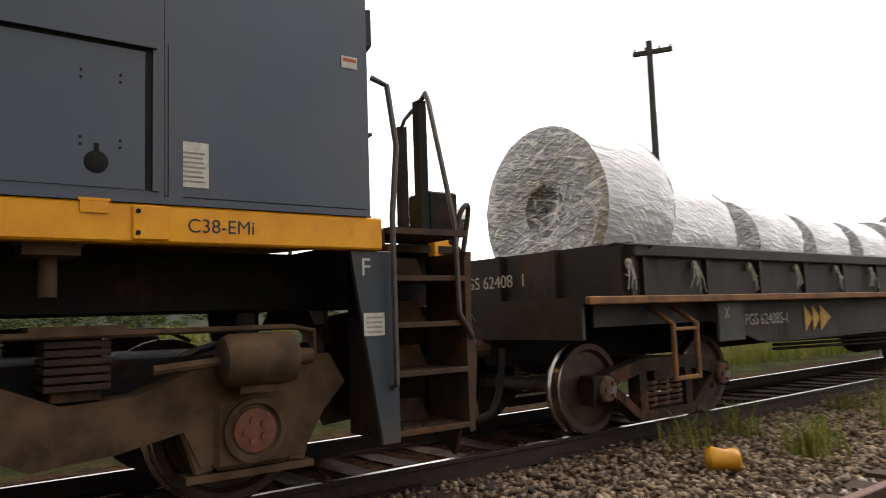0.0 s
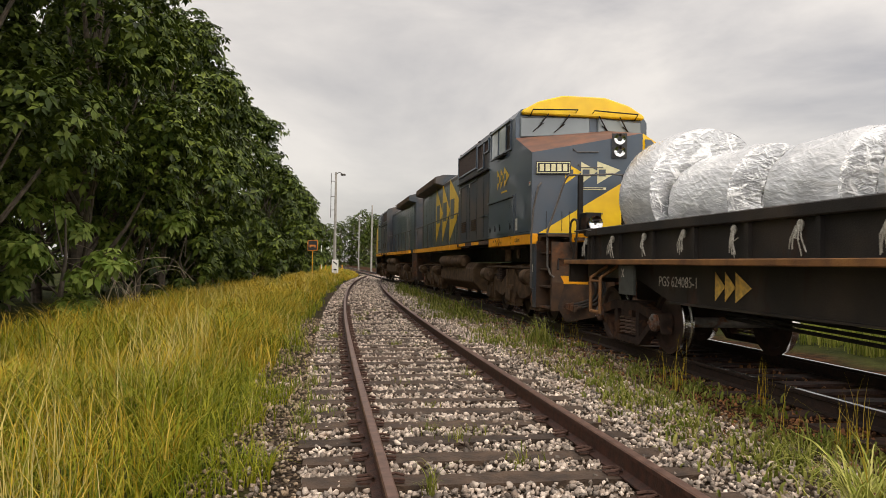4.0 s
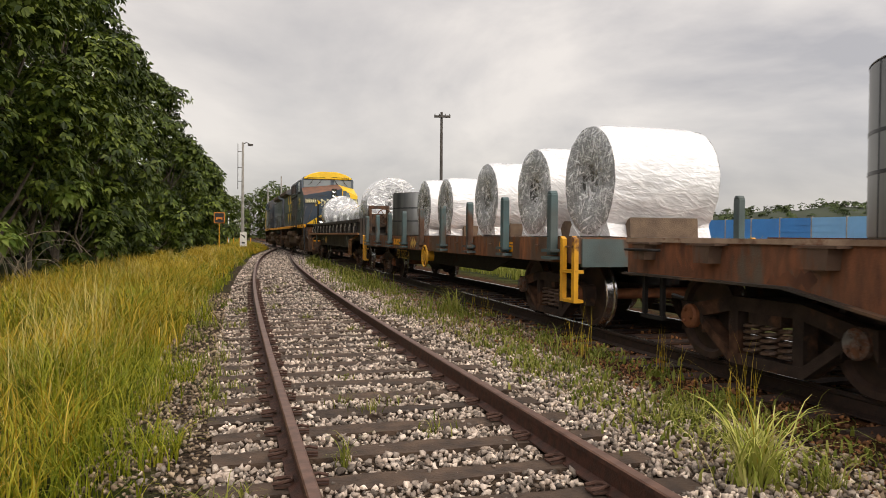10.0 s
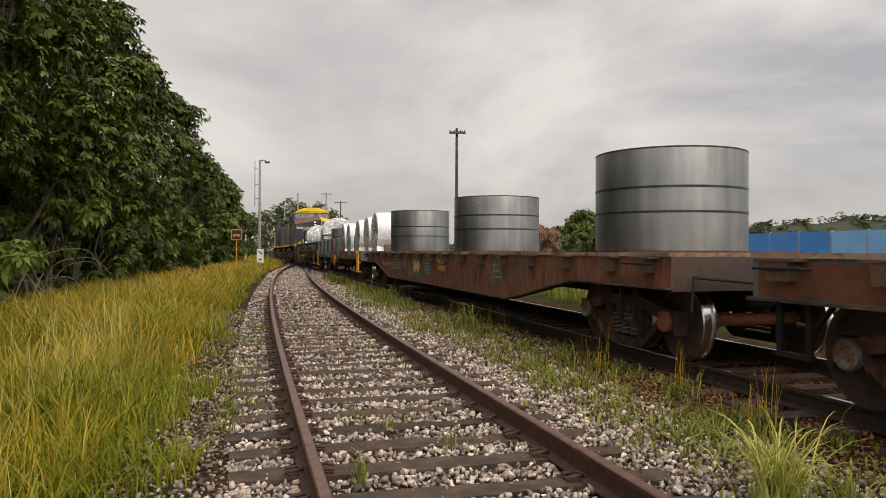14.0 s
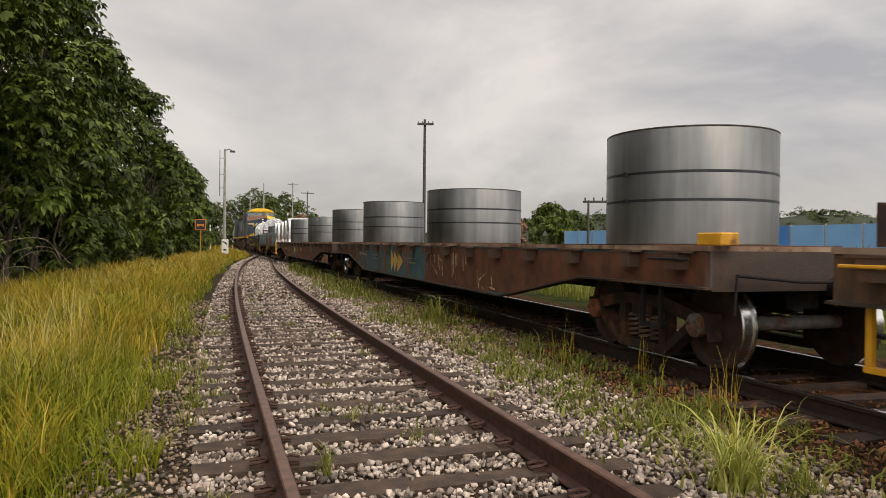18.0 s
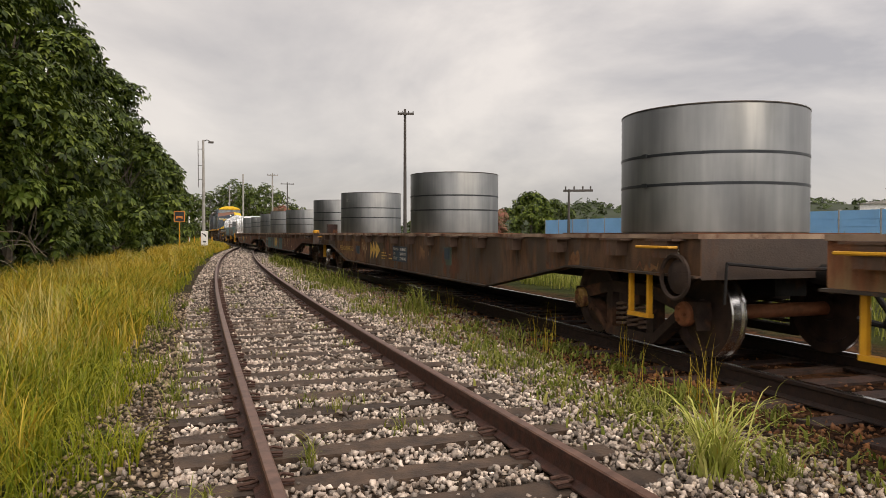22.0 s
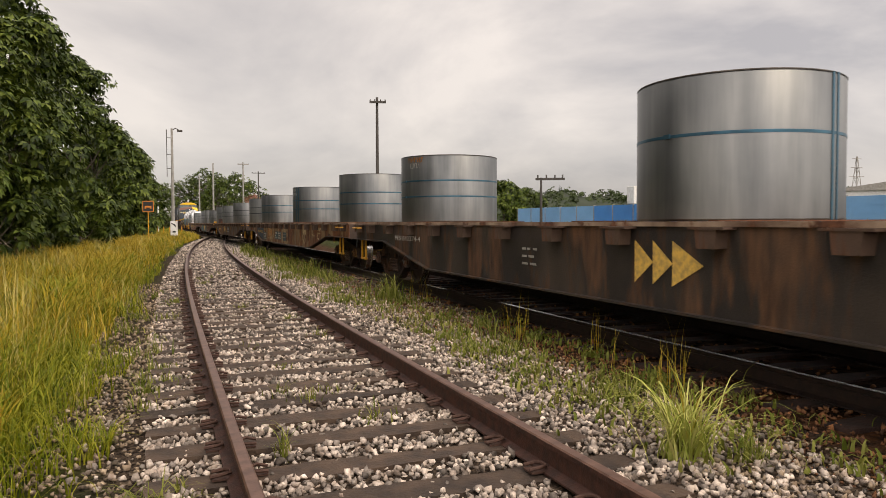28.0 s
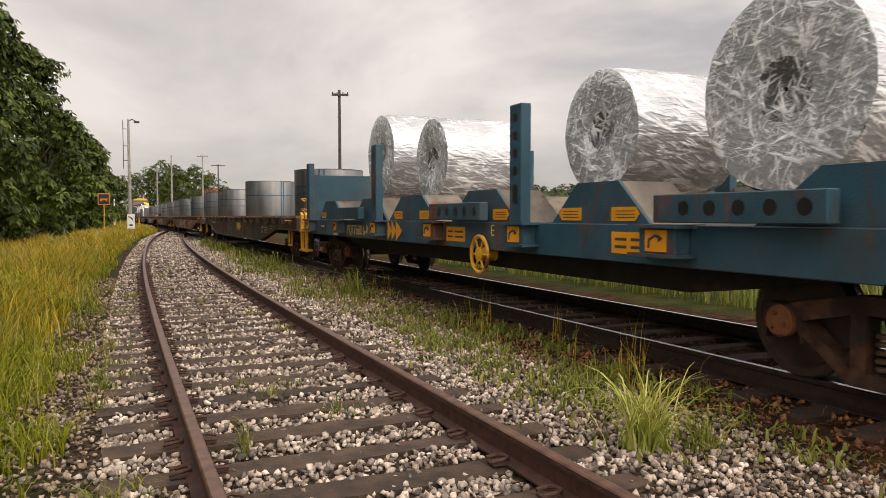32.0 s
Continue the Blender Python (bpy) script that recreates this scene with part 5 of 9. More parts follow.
        # jumper cables and hoses on the pilot
        for k in range(3):
            xx = sx * (0.84 - 0.07 * k)
            yq = -4.58 - 0.02 * k
            bm = bmesh.new()
            tube(bm, bow([(xx, Y(yq + 0.08), 1.22), (xx - sx * 0.04, Y(yq - 0.06), 1.14), (xx - sx * 0.16, Y(yq - 0.10), 0.92), (xx - sx * 0.20, Y(yq - 0.10), 0.72), (xx - sx * 0.10, Y(yq - 0.06), 0.58 - 0.03 * k), (xx + sx * 0.12, Y(yq), 0.50 - 0.03 * k), (xx + sx * 0.30, Y(yq + 0.03), 0.46 - 0.03 * k)]), 0.026, 8)
            hs = P("hose", bm, M_HOSE, "black rubber brake hose", True)
            bm = bmesh.new()
            cyl(bm, (xx + sx * 0.20, Y(yq + 0.02), 0.49 - 0.03 * k), (xx + sx * 0.40, Y(yq + 0.02), 0.44 - 0.03 * k), 0.034, 8)
            box(bm, xx + sx * 0.34 - 0.03, xx + sx * 0.34 + 0.03, Y(yq - 0.04), Y(yq + 0.06), 0.40 - 0.03 * k, 0.50 - 0.03 * k)
            P("hose_coupling", bm, M_STEPS, "worn metal hose coupling", under=hs)
            bm = bmesh.new()
            cyl(bm, (xx - sx * 0.01, Y(yq + 0.0), 1.19), (xx - sx * 0.05, Y(yq - 0.07), 1.10), 0.036, 10)
            P("hose_clamp", bm, M_TUBE, "bright hose clamp", under=hs)
        for k, (dx, dz, r) in enumerate(((0.0, 0.0, 0.03), (0.12, -0.08, 0.022), (0.22, 0.05, 0.016), (0.30, -0.05, 0.02))):
            bm = bmesh.new()
            tube(bm, bow([(sx * (0.35 + dx), Y(-4.58), 1.60 + dz), (sx * (0.37 + dx), Y(-4.85), 1.62 + dz), (sx * (0.40 + dx * 0.6), Y(-5.02), 1.42 + dz), (sx * (0.36 + dx * 0.5), Y(-4.98), 1.18 + dz), (sx * (0.30 + dx), Y(-4.72), 1.10 + dz)]), r, 7)
            P("jumper_cable", bm, M_HOSE, "black looped jumper cable", True)
        bm = bmesh.new()
        tube(bm, bow([(sx * 1.02, Y(-4.46), 1.50), (sx * 1.10, Y(-4.52), 1.70), (sx * 1.12, Y(-4.56), 2.0), (sx * 1.10, Y(-4.66), 2.12), (sx * 1.04, Y(-4.72), 2.04), (sx * 1.04, Y(-4.62), 1.6), (sx * 1.06, Y(-4.50), 1.3)]), 0.022)
        P("cable_loop", bm, M_HOSE, smooth=True)
    bm = bmesh.new()        # plough: a middle plate and two swept wings
    box(bm, -0.62, 0.62, Y(-4.58), Y(-4.53), 0.28, 1.30)
    pil = P("pilot", bevelled(bm, 0.01), M_STEPS, "rusty brown pilot plate")
    for sx in (-1, 1):
        d = Vector((0.76, 0.20, 0)).normalized()
        at = Matrix(((sx * d.x, 0, d.y * sx, sx * 0.60), (d.y, 0, -d.x, Y(-4.555)), (0, 1, 0, 0), (0, 0, 0, 1)))
        bm = bmesh.new()
        prism(bm, [(0, 0.24), (0.55, 0.12), (0.74, 0.42), (0.78, 1.20), (0.0, 1.30)], 0.0, 0.035, "z")
        wing = P("pilot_wing", bevelled(bm, 0.006), M_STEPS, "swept rusty brown plough wing", at=at, under=pil)
        bm = bmesh.new()
        box(bm, 0.14, 0.765, 0.87, 1.03, 0.036, 0.042)
        P("warning_band", bm, M_SILL, "worn yellow band", under=pil, at=at)
        bm = bmesh.new()
        box(bm, 0.0, 0.12, 0.95, 1.10, 0.036, 0.042)
        P("warning_band", bm, M_SILL, "worn yellow band", under=pil, at=at)
        for uu, vv in ((0.2, 0.4), (0.3, 0.62), (0.6, 0.55), (0.55, 0.75), (0.5, 0.2), (0.1, 0.8)):
            bm = bmesh.new()
            cyl(bm, (uu, vv, 0.035), (uu, vv, 0.05), 0.016, 6)
            P("bolt", bm, M_STEPS, under=pil, at=at)
        bm = bmesh.new()
        tube(bm, [(sx * 1.30, Y(-4.40), 1.36), (sx * 1.0, Y(-4.62), 1.34), (sx * 0.5, Y(-4.72), 1.30), (sx * 0.2, Y(-4.80), 1.22)], 0.02, 7)
        tube(bm, [(sx * 1.30, Y(-4.40), 1.36), (sx * 1.34, Y(-4.50), 1.15)], 0.018, 7)
        P("uncoupling_lever", bm, M_BLACK, "bent steel uncoupling lever", True)
    for q, s in ((-4.56, 180), (16.4, 0)):
        bm = bmesh.new()
        box(bm, -0.2, 0.2, 0, 0.35, 0.72, 1.02)
        prism(bm, [(-0.18, 0.30), (0.16, 0.30), (0.2, 0.50), (0.12, 0.72), (-0.10, 0.76), (-0.2, 0.6)], 0.66, 1.06, "z")
        P("coupler", bevelled(bm, 0.02), M_REDRUST, "rusty knuckle coupler", at=pose(0, Y(q), 0, 0, 0, s))
    bm = bmesh.new()
    tube(bm, bow([(-0.45, Y(-4.60), 1.0), (-0.48, Y(-4.72), 0.80), (-0.46, Y(-4.84), 0.50), (-0.44, Y(-5.02), 0.30), (-0.42, Y(-5.25), 0.24), (-0.40, Y(-5.45), 0.30), (-0.36, Y(-5.58), 0.52), (-0.32, Y(-5.66), 0.86)]), 0.036, 9)
    P("air_hose", bm, M_BLACK, "thick black air hose", True)
    bm = bmesh.new()
    box(bm, -1.4, 1.4, Y(16.3), Y(16.45), 0.4, 1.75)
    P("rear_plate", bm, M_STEPS)


M_BLACKP_EARLY = mat("gloss_black_paint", (0.015, 0.015, 0.016), rough=0.4, bump=0.02)
M_WHITE_EARLY = mat("white_stencil_paint", (0.75, 0.74, 0.7), rough=0.6, bump=0)
loco_1 = thing("locomotive", "slate and yellow diesel locomotive with a chamfered nose facing the wagons", "locomotive", "locomotives")
loco_parts(loco_1)
mover(loco_1, LC)
rolled = [r for r in ROLLERS if r[0].parent == loco_1]
loco_2 = copy_thing(loco_1, Matrix())
tagged(loco_2, "slate diesel locomotive coupled back to back ahead")
for ws, r, y in rolled:
    twin = [c for c in loco_2.children if c.data == ws.data and abs(c.location.y - y) < 0.01][0]
    ROLLERS.append((twin, -r, y))
mover(loco_2, LC + 22.3, turn=pose(0, 0, 0, 0, 0, 180))

# ---- coils in stretch film ----
def film(name, base, streak, scale, stretch, seed, turns=(-8, 38, 84, 127), metal=0.0):
    """Crumpled clear film over steel: sharp crease highlights of two sizes, put into the colour as pale lines over a
    greyer ground, glossy and uneven.
    """
    m = bpy.data.materials.new(name)
    m.use_nodes = True
    t = m.node_tree
    ln = t.links.new
    p = t.nodes["Principled BSDF"]
    co = t.nodes.new("ShaderNodeTexCoord")
    info = t.nodes.new("ShaderNodeObjectInfo")
    shift = t.nodes.new("ShaderNodeVectorMath")
    shift.operation = "MULTIPLY_ADD"
    shift.inputs[1].default_value = (17, 11, 13)
    ln(info.outputs["Random"], shift.inputs[0])
    ln(co.outputs["Object"], shift.inputs[2])

    def calc(op, a, b):
        n = t.nodes.new("ShaderNodeMath")
        n.operation = op
        for k, v in enumerate((a, b)):
            if isinstance(v, (int, float)):
                n.inputs[k].default_value = v
            else:
                ln(v, n.inputs[k])
        return n.outputs[0]

    def spread(v, a, b, c, d):
        n = t.nodes.new("ShaderNodeMapRange")
        for key, x in (("From Min", a), ("From Max", b), ("To Min", c), ("To Max", d)):
            n.inputs[key].default_value = x
        ln(v, n.inputs["Value"])
        return n.outputs["Result"]

    def noise_of(scale, detail, vec, rough=0.5):
        n = t.nodes.new("ShaderNodeTexNoise")
        n.inputs["Scale"].default_value, n.inputs["Detail"].default_value, n.inputs["Roughness"].default_value = scale, detail, rough
        ln(vec, n.inputs["Vector"])
        return n.outputs["Fac"]
    sharp, fine, heights = None, None, None
    warp = t.nodes.new("ShaderNodeTexNoise")
    warp.inputs["Scale"].default_value, warp.inputs["Detail"].default_value = 3.0, 3.0
    ln(shift.outputs["Vector"], warp.inputs["Vector"])
    bent = t.nodes.new("ShaderNodeVectorMath")
    bent.operation = "MULTIPLY_ADD"
    bent.inputs[1].default_value = (0.10, 0.10, 0.10)
    ln(warp.outputs["Color"], bent.inputs[0])
    ln(shift.outputs["Vector"], bent.inputs[2])
    for size in (scale, scale * 1.9):
        for k, ro in enumerate(turns):
            mp = t.nodes.new("ShaderNodeMapping")
            mp.vector_type = "TEXTURE"
            mp.inputs["Scale"].default_value = stretch
            mp.inputs["Rotation"].default_value = (radians(ro + 12 * (size > scale)), radians(ro * 0.85), radians(ro * 0.3))
            mp.inputs["Location"].default_value = (seed, k * 3.1, seed * 0.7)
            ln(bent.outputs["Vector"], mp.inputs["Vector"])
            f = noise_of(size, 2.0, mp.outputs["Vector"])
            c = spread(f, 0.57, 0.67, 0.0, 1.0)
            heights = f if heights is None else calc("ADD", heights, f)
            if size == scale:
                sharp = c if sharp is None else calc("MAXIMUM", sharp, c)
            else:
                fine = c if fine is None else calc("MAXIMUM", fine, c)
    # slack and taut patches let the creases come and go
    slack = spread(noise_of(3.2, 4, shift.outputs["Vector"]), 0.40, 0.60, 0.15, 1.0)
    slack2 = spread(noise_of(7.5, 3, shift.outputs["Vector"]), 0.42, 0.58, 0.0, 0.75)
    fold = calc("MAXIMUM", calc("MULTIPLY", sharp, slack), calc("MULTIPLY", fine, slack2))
    # the glints along the folds are mixed into the base colour
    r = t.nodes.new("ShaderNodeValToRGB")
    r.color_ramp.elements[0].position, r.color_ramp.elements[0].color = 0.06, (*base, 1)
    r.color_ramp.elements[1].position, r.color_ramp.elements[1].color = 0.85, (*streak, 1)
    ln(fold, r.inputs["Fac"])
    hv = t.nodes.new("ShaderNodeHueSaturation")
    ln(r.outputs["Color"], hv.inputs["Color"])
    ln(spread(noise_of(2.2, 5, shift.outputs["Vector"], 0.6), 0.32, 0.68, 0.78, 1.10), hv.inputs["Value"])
    ln(hv.outputs["Color"], p.inputs["Base Color"])
    p.inputs["Roughness"].default_value = 0.22
    if metal:
        ln(spread(fold, 0.1, 0.8, metal, 0.0), p.inputs["Metallic"])
    p.inputs["Coat Weight"].default_value = 0.9
    p.inputs["Coat Roughness"].default_value = 0.08
    b = t.nodes.new("ShaderNodeBump")
    b.inputs["Strength"].default_value, b.inputs["Distance"].default_value = 0.7, 0.02
    ln(calc("ADD", calc("MULTIPLY", heights, 0.6), calc("MULTIPLY", fold, 0.25)), b.inputs["Height"])
    ln(b.outputs["Normal"], p.inputs["Normal"])
    ln(b.outputs["Normal"], p.inputs["Coat Normal"])
    return m


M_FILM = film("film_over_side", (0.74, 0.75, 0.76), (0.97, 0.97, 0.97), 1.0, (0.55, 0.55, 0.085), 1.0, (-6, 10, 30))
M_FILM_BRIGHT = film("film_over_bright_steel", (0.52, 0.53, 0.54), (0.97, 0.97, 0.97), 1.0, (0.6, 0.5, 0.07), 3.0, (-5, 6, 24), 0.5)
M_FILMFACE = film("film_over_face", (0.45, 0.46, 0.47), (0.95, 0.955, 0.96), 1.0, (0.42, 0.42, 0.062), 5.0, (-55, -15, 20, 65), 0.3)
M_FILMHOLE = film("film_over_eye", (0.09, 0.09, 0.09), (0.85, 0.855, 0.86), 1.0, (0.42, 0.42, 0.062), 9.0, (-55, -15, 20, 65))
M_TIMBER = mat("pallet_timber", (0.16, 0.11, 0.07), (0.09, 0.06, 0.04), rough=0.85, scale=6, bump=0.4)


def wrapped_coil(r, w, axis, label, seed, skirt=0.0, side_film=None):
    """Lying coil: axis 'x' across the wagon or 'y' along it; its middle is the origin."""
    rnd = random.Random(seed)
    c = thing("wrapped_coil", label, "steel coil", "film-wrapped coils on the wagons")
    d = Vector((1, 0, 0)) if axis == "x" else Vector((0, 1, 0))
    seg, rows = 64, 9
    bm = bmesh.new()
    grid = []
    for j in range(rows):
        u = j / (rows - 1)
        pts = ring(d * (w * (u - 0.5)), d, 1.0, seg)
        row = []
        for i, p in enumerate(pts):
            o = p - d * (w * (u - 0.5))
            wr = 0.018 * noise.noise((o.x * 5 + seed, o.y * 5 + u * 2, o.z * 5)) + 0.01 * noise.noise((o.x * 14, o.y * 14 + seed, o.z * 14 + u * 6))
            rr = r * (1 + 0.012 * math.sin(math.pi * u)) + wr - (0.025 if j in (0, rows - 1) else 0)
            sag = skirt * max(0, -o.z) ** 3
            row.append(bm.verts.new(d * (w * (u - 0.5)) + o * (rr + sag)))
        grid.append(row)
    for a, b in zip(grid, grid[1:]):
        for i in range(seg):
            bm.faces.new((a[i], a[(i + 1) % seg], b[(i + 1) % seg], b[i]))
    bmesh.ops.recalc_face_normals(bm, faces=bm.faces[:])
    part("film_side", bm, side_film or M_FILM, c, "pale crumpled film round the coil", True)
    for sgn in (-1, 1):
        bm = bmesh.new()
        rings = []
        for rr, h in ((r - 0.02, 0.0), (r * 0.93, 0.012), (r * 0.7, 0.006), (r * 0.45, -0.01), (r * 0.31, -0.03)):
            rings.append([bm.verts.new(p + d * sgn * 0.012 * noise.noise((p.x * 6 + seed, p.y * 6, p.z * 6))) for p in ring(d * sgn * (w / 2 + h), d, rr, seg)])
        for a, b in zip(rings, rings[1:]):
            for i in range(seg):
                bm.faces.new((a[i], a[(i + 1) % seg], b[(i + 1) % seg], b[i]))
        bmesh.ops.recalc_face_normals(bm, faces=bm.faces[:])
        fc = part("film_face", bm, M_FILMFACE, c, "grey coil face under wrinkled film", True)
        bm = bmesh.new()
        lathe(bm, d * sgn * (w / 2 - 0.06), d * sgn, [(r * 0.31, 0.03), (r * 0.2, 0.005), (0.02, -0.01)], 40, cap=False)
        part("film_eye", bm, M_FILMHOLE, fc, "dark eye of the coil behind film", True)
    return c


# ---- low-sided wagon with lengthwise coils ----
M_ROPE = mat("frayed_white_rope", (0.50, 0.47, 0.40), (0.24, 0.22, 0.18), rough=0.9, scale=30, bump=0.3)
M_LIP = mat("worn_orange_lip", (0.28, 0.125, 0.035), (0.12, 0.052, 0.022), rough=0.7, scale=4, bump=0.2)
M_DULLBOX = mat("dull_grey_green_plate", (0.075, 0.08, 0.07), rough=0.7, scale=6, rust=0.2)
P_W1 = rusty("black_wagon_paint", (0.011, 0.009, 0.008), 0.28, (0.055, 0.028, 0.017))


def low_wagon():
    c0 = -13.33
    h = 7.65
    car = thing("low_sided_wagon", "black low-sided steel wagon with rope ties, carrying wrapped coils", "flat wagon", "wagons of the train")

    def P(name, bm, m, label="", smooth=False, under=None, at=None):
        return part(name, bm, m, under or car, label, smooth, at)

    def Y(q):
        return q - c0
    bm = bmesh.new()
    box(bm, -1.44, 1.44, -h, h, 1.27, 1.33)
    P("deck", bm, P_W1)
    for sx in (-1, 1):
        bm = bmesh.new()
        a, b = sorted((sx * 1.44, sx * 1.50))
        box(bm, a, b, -h, h, 1.26, 1.335)
        P("deck_lip", bevelled(bm, 0.01), M_LIP, "worn rust-orange deck lip")
        bm = bmesh.new()
        a, b = sorted((sx * 1.28, sx * 1.32))
        box(bm, a, b, -h + 0.42, h - 0.80, 1.33, 1.84)
        side = P("side_board", bm, P_W1, "black low side board")
        bm = bmesh.new()
        a, b = sorted((sx * 1.27, sx * 1.40))
        box(bm, a, b, -h + 0.42, h - 0.80, 1.72, 1.845)
        P("top_rail", bevelled(bm, 0.012), P_W1, under=side)
        for k in range(13):
            y = h - 1.0 - k * 1.10
            bm = bmesh.new()
            a, b = sorted((sx * 1.32, sx * 1.37))
            box(bm, a, b, y - 0.03, y + 0.03, 1.335, 1.72)
            P("side_rib", bm, P_W1, under=side)
            rnd = random.Random(k * 7 + (sx > 0))
            bm = bmesh.new()
            yy = y + 0.25
            lathe(bm, (sx * 1.36, yy, 1.70), (0, 0, -1), [(0.012, 0), (0.03, 0.02), (0.036, 0.05), (0.028, 0.09), (0.012, 0.11)], 7)
            for s in range(7):
                u = rnd.uniform(-0.12, 0.12)
                tube(bm, [(sx * 1.385, yy + u * 0.3, 1.64), (sx * 1.41, yy + u * 0.7, 1.52), (sx * (1.39 + 0.02 * rnd.random()), yy + u + rnd.uniform(-0.03, 0.03), 1.34 + rnd.uniform(0.0, 0.22))], 0.0065, 5)
            P("rope_tie", bm, M_ROPE, "frayed white rope tie", True, side)
        bm = bmesh.new()        # belly sill below the deck
        prism(bm, [(h - 0.4, 1.265), (h - 0.4, 1.05), (h - 2.4, 1.05), (h - 3.4, 0.78), (-h + 3.4, 0.78), (-h + 2.4, 1.05), (-h + 0.4, 1.05), (-h + 0.4, 1.265)], sx * 1.18 - 0.015, sx * 1.18 + 0.015)
        sill = P("side_sill", bm, P_W1)
        bm = bmesh.new()
        box(bm, sx * 1.18 - 0.08, sx * 1.18 + 0.08, -h + 3.4, h - 3.4, 0.76, 0.785)
        P("sill_flange", bm, P_W1, under=sill)
        for yc in (h - 2.45, -h + 2.85):
            bm = bmesh.new()
            box(bm, min(sx * 1.36, sx * 1.40), max(sx * 1.36, sx * 1.40), yc - 0.26, yc + 0.26, 0.83, 1.25)
            P("side_plate", bevelled(bm, 0.008), M_DULLBOX, "dull plate with a chalk cross")
            for s in (1, -1):
                bm = bmesh.new()
                box(bm, sx * 1.405 - 0.002, sx * 1.405 + 0.002, -0.07, 0.07, -0.008, 0.008)
                P("chalk_mark", bm, M_LETTER_W, at=pose(0, yc + 0.1, 1.14, 55 * s))
        for yc in (h - 1.45, -h + 1.75):
            bm = bmesh.new()
            for u in (-0.2, 0.2):
                tube(bm, [(sx * 1.15, yc + u, 1.26), (sx * 1.47, yc + u, 1.05), (sx * 1.47, yc + u, 0.50)], 0.028)
            tube(bm, [(sx * 1.47, yc - 0.2, 0.52), (sx * 1.47, yc + 0.2, 0.52)], 0.026)
            tube(bm, [(sx * 1.47, yc - 0.2, 1.0), (sx * 1.47, yc + 0.2, 1.0)], 0.02)
            P("stirrup_step", bm, M_LIP, "rust-brown stirrup step", True)
        bm = bmesh.new()
        tube(bm, [(sx * 1.38, h - 0.4, 1.80), (sx * 1.46, h - 0.45, 1.82), (sx * 1.46, h - 1.0, 1.82), (sx * 1.38, h - 1.05, 1.80)], 0.014)
        P("handhold", bm, P_W1, smooth=True)
        bm = bmesh.new()
        tube(bm, [(sx * 1.38, -h + 0.7, 1.80), (sx * 1.46, -h + 0.75, 1.82), (sx * 1.46, -h + 1.35, 1.82), (sx * 1.38, -h + 1.4, 1.80)], 0.014)
        P("handhold", bm, P_W1, smooth=True)
    for sy in (-1, 1):
        y = sy * (h - (0.82 if sy > 0 else 0.22))
        bm = bmesh.new()
        box(bm, -1.36, 1.36, y - 0.03, y + 0.03, 1.33, 1.86)
        eb = P("end_board", bm, P_W1, "black end board")
        for u in (-1.25, -0.4, 0.45, 1.25):
            bm = bmesh.new()
            box(bm, u - 0.04, u + 0.04, min(y, y + sy * 0.1), max(y, y + sy * 0.1), 1.33, 1.86)
            P("end_rib", bm, P_W1, under=eb)
        bm = bmesh.new()
        box(bm, -1.4, 1.4, sy * h - 0.04, sy * h + 0.0, 0.95, 1.27)
        P("end_sill", bm, P_W1)
        bm = bmesh.new()
        cyl(bm, (0, sy * (h - 0.1), 0.86), (0, sy * (h + 0.45), 0.86), 0.10, 10)
        prism(bm, [(-0.16, sy * (h + 0.40)), (0.14, sy * (h + 0.40)), (0.18, sy * (h + 0.52)), (0.12, sy * (h + 0.72)), (-0.10, sy * (h + 0.76)), (-0.18, sy * (h + 0.6))], 0.70, 1.02, "z")
        P("coupler", bm, M_STEPS, "rusty coupler")
    bm = bmesh.new()
    box(bm, -0.25, 0.25, -h + 0.3, h - 0.3, 0.66, 1.26)
    P("centre_sill", bm, M_BLACK)
    bm = bmesh.new()
    lathe(bm, (-0.6, -0.9, 0.62), (0, 1, 0), [(0.05, 0), (0.2, 0.05), (0.22, 0.15), (0.22, 1.1), (0.2, 1.2), (0.05, 1.25)], 16)
    P("air_reservoir", bm, M_BLACK, smooth=True)
    for k in range(3):
        bm = bmesh.new()
        tube(bm, [(-1.0, -3.2 + k * 0.1, 0.72 - k * 0.06), (-1.0, 0.5, 0.70 - k * 0.06), (-0.9, 3.4, 0.74 - k * 0.05)], 0.02)
        P("brake_rod", bm, M_BLACK, smooth=True)
    # hand brake stand on the rear end
    y = -h - 0.02
    bm = bmesh.new()
    box(bm, -1.11, -0.37, y - 0.12, y + 0.06, 2.20, 2.31)
    stand = P("brake_stand", bevelled(bm, 0.01), M_STEPS, "rust-brown hand brake stand")
    for x in (-1.06, -0.42):
        bm = bmesh.new()
        box(bm, x - 0.05, x + 0.05, y - 0.12, y + 0.06, 1.33, 2.198)
        P("stand_post", bevelled(bm, 0.01), M_STEPS, under=stand)
    bm = bmesh.new()
    box(bm, -1.008, -0.472, y - 0.02, y + 0.04, 1.55, 2.02)
    P("stand_plate", bevelled(bm, 0.01), M_STEPS, under=stand)
    bm = bmesh.new()
    pts = [(-0.56 + 0.26 * math.cos(a * 0.2618), y - 0.2, 1.93 + 0.26 * math.sin(a * 0.2618)) for a in range(25)]
    tube(bm, pts, 0.017, 6)
    cyl(bm, (-0.56, y - 0.22, 1.93), (-0.56, y, 1.93), 0.05, 10)
    P("brake_wheel", bm, M_STEPS, "spoked hand brake wheel", True, stand)
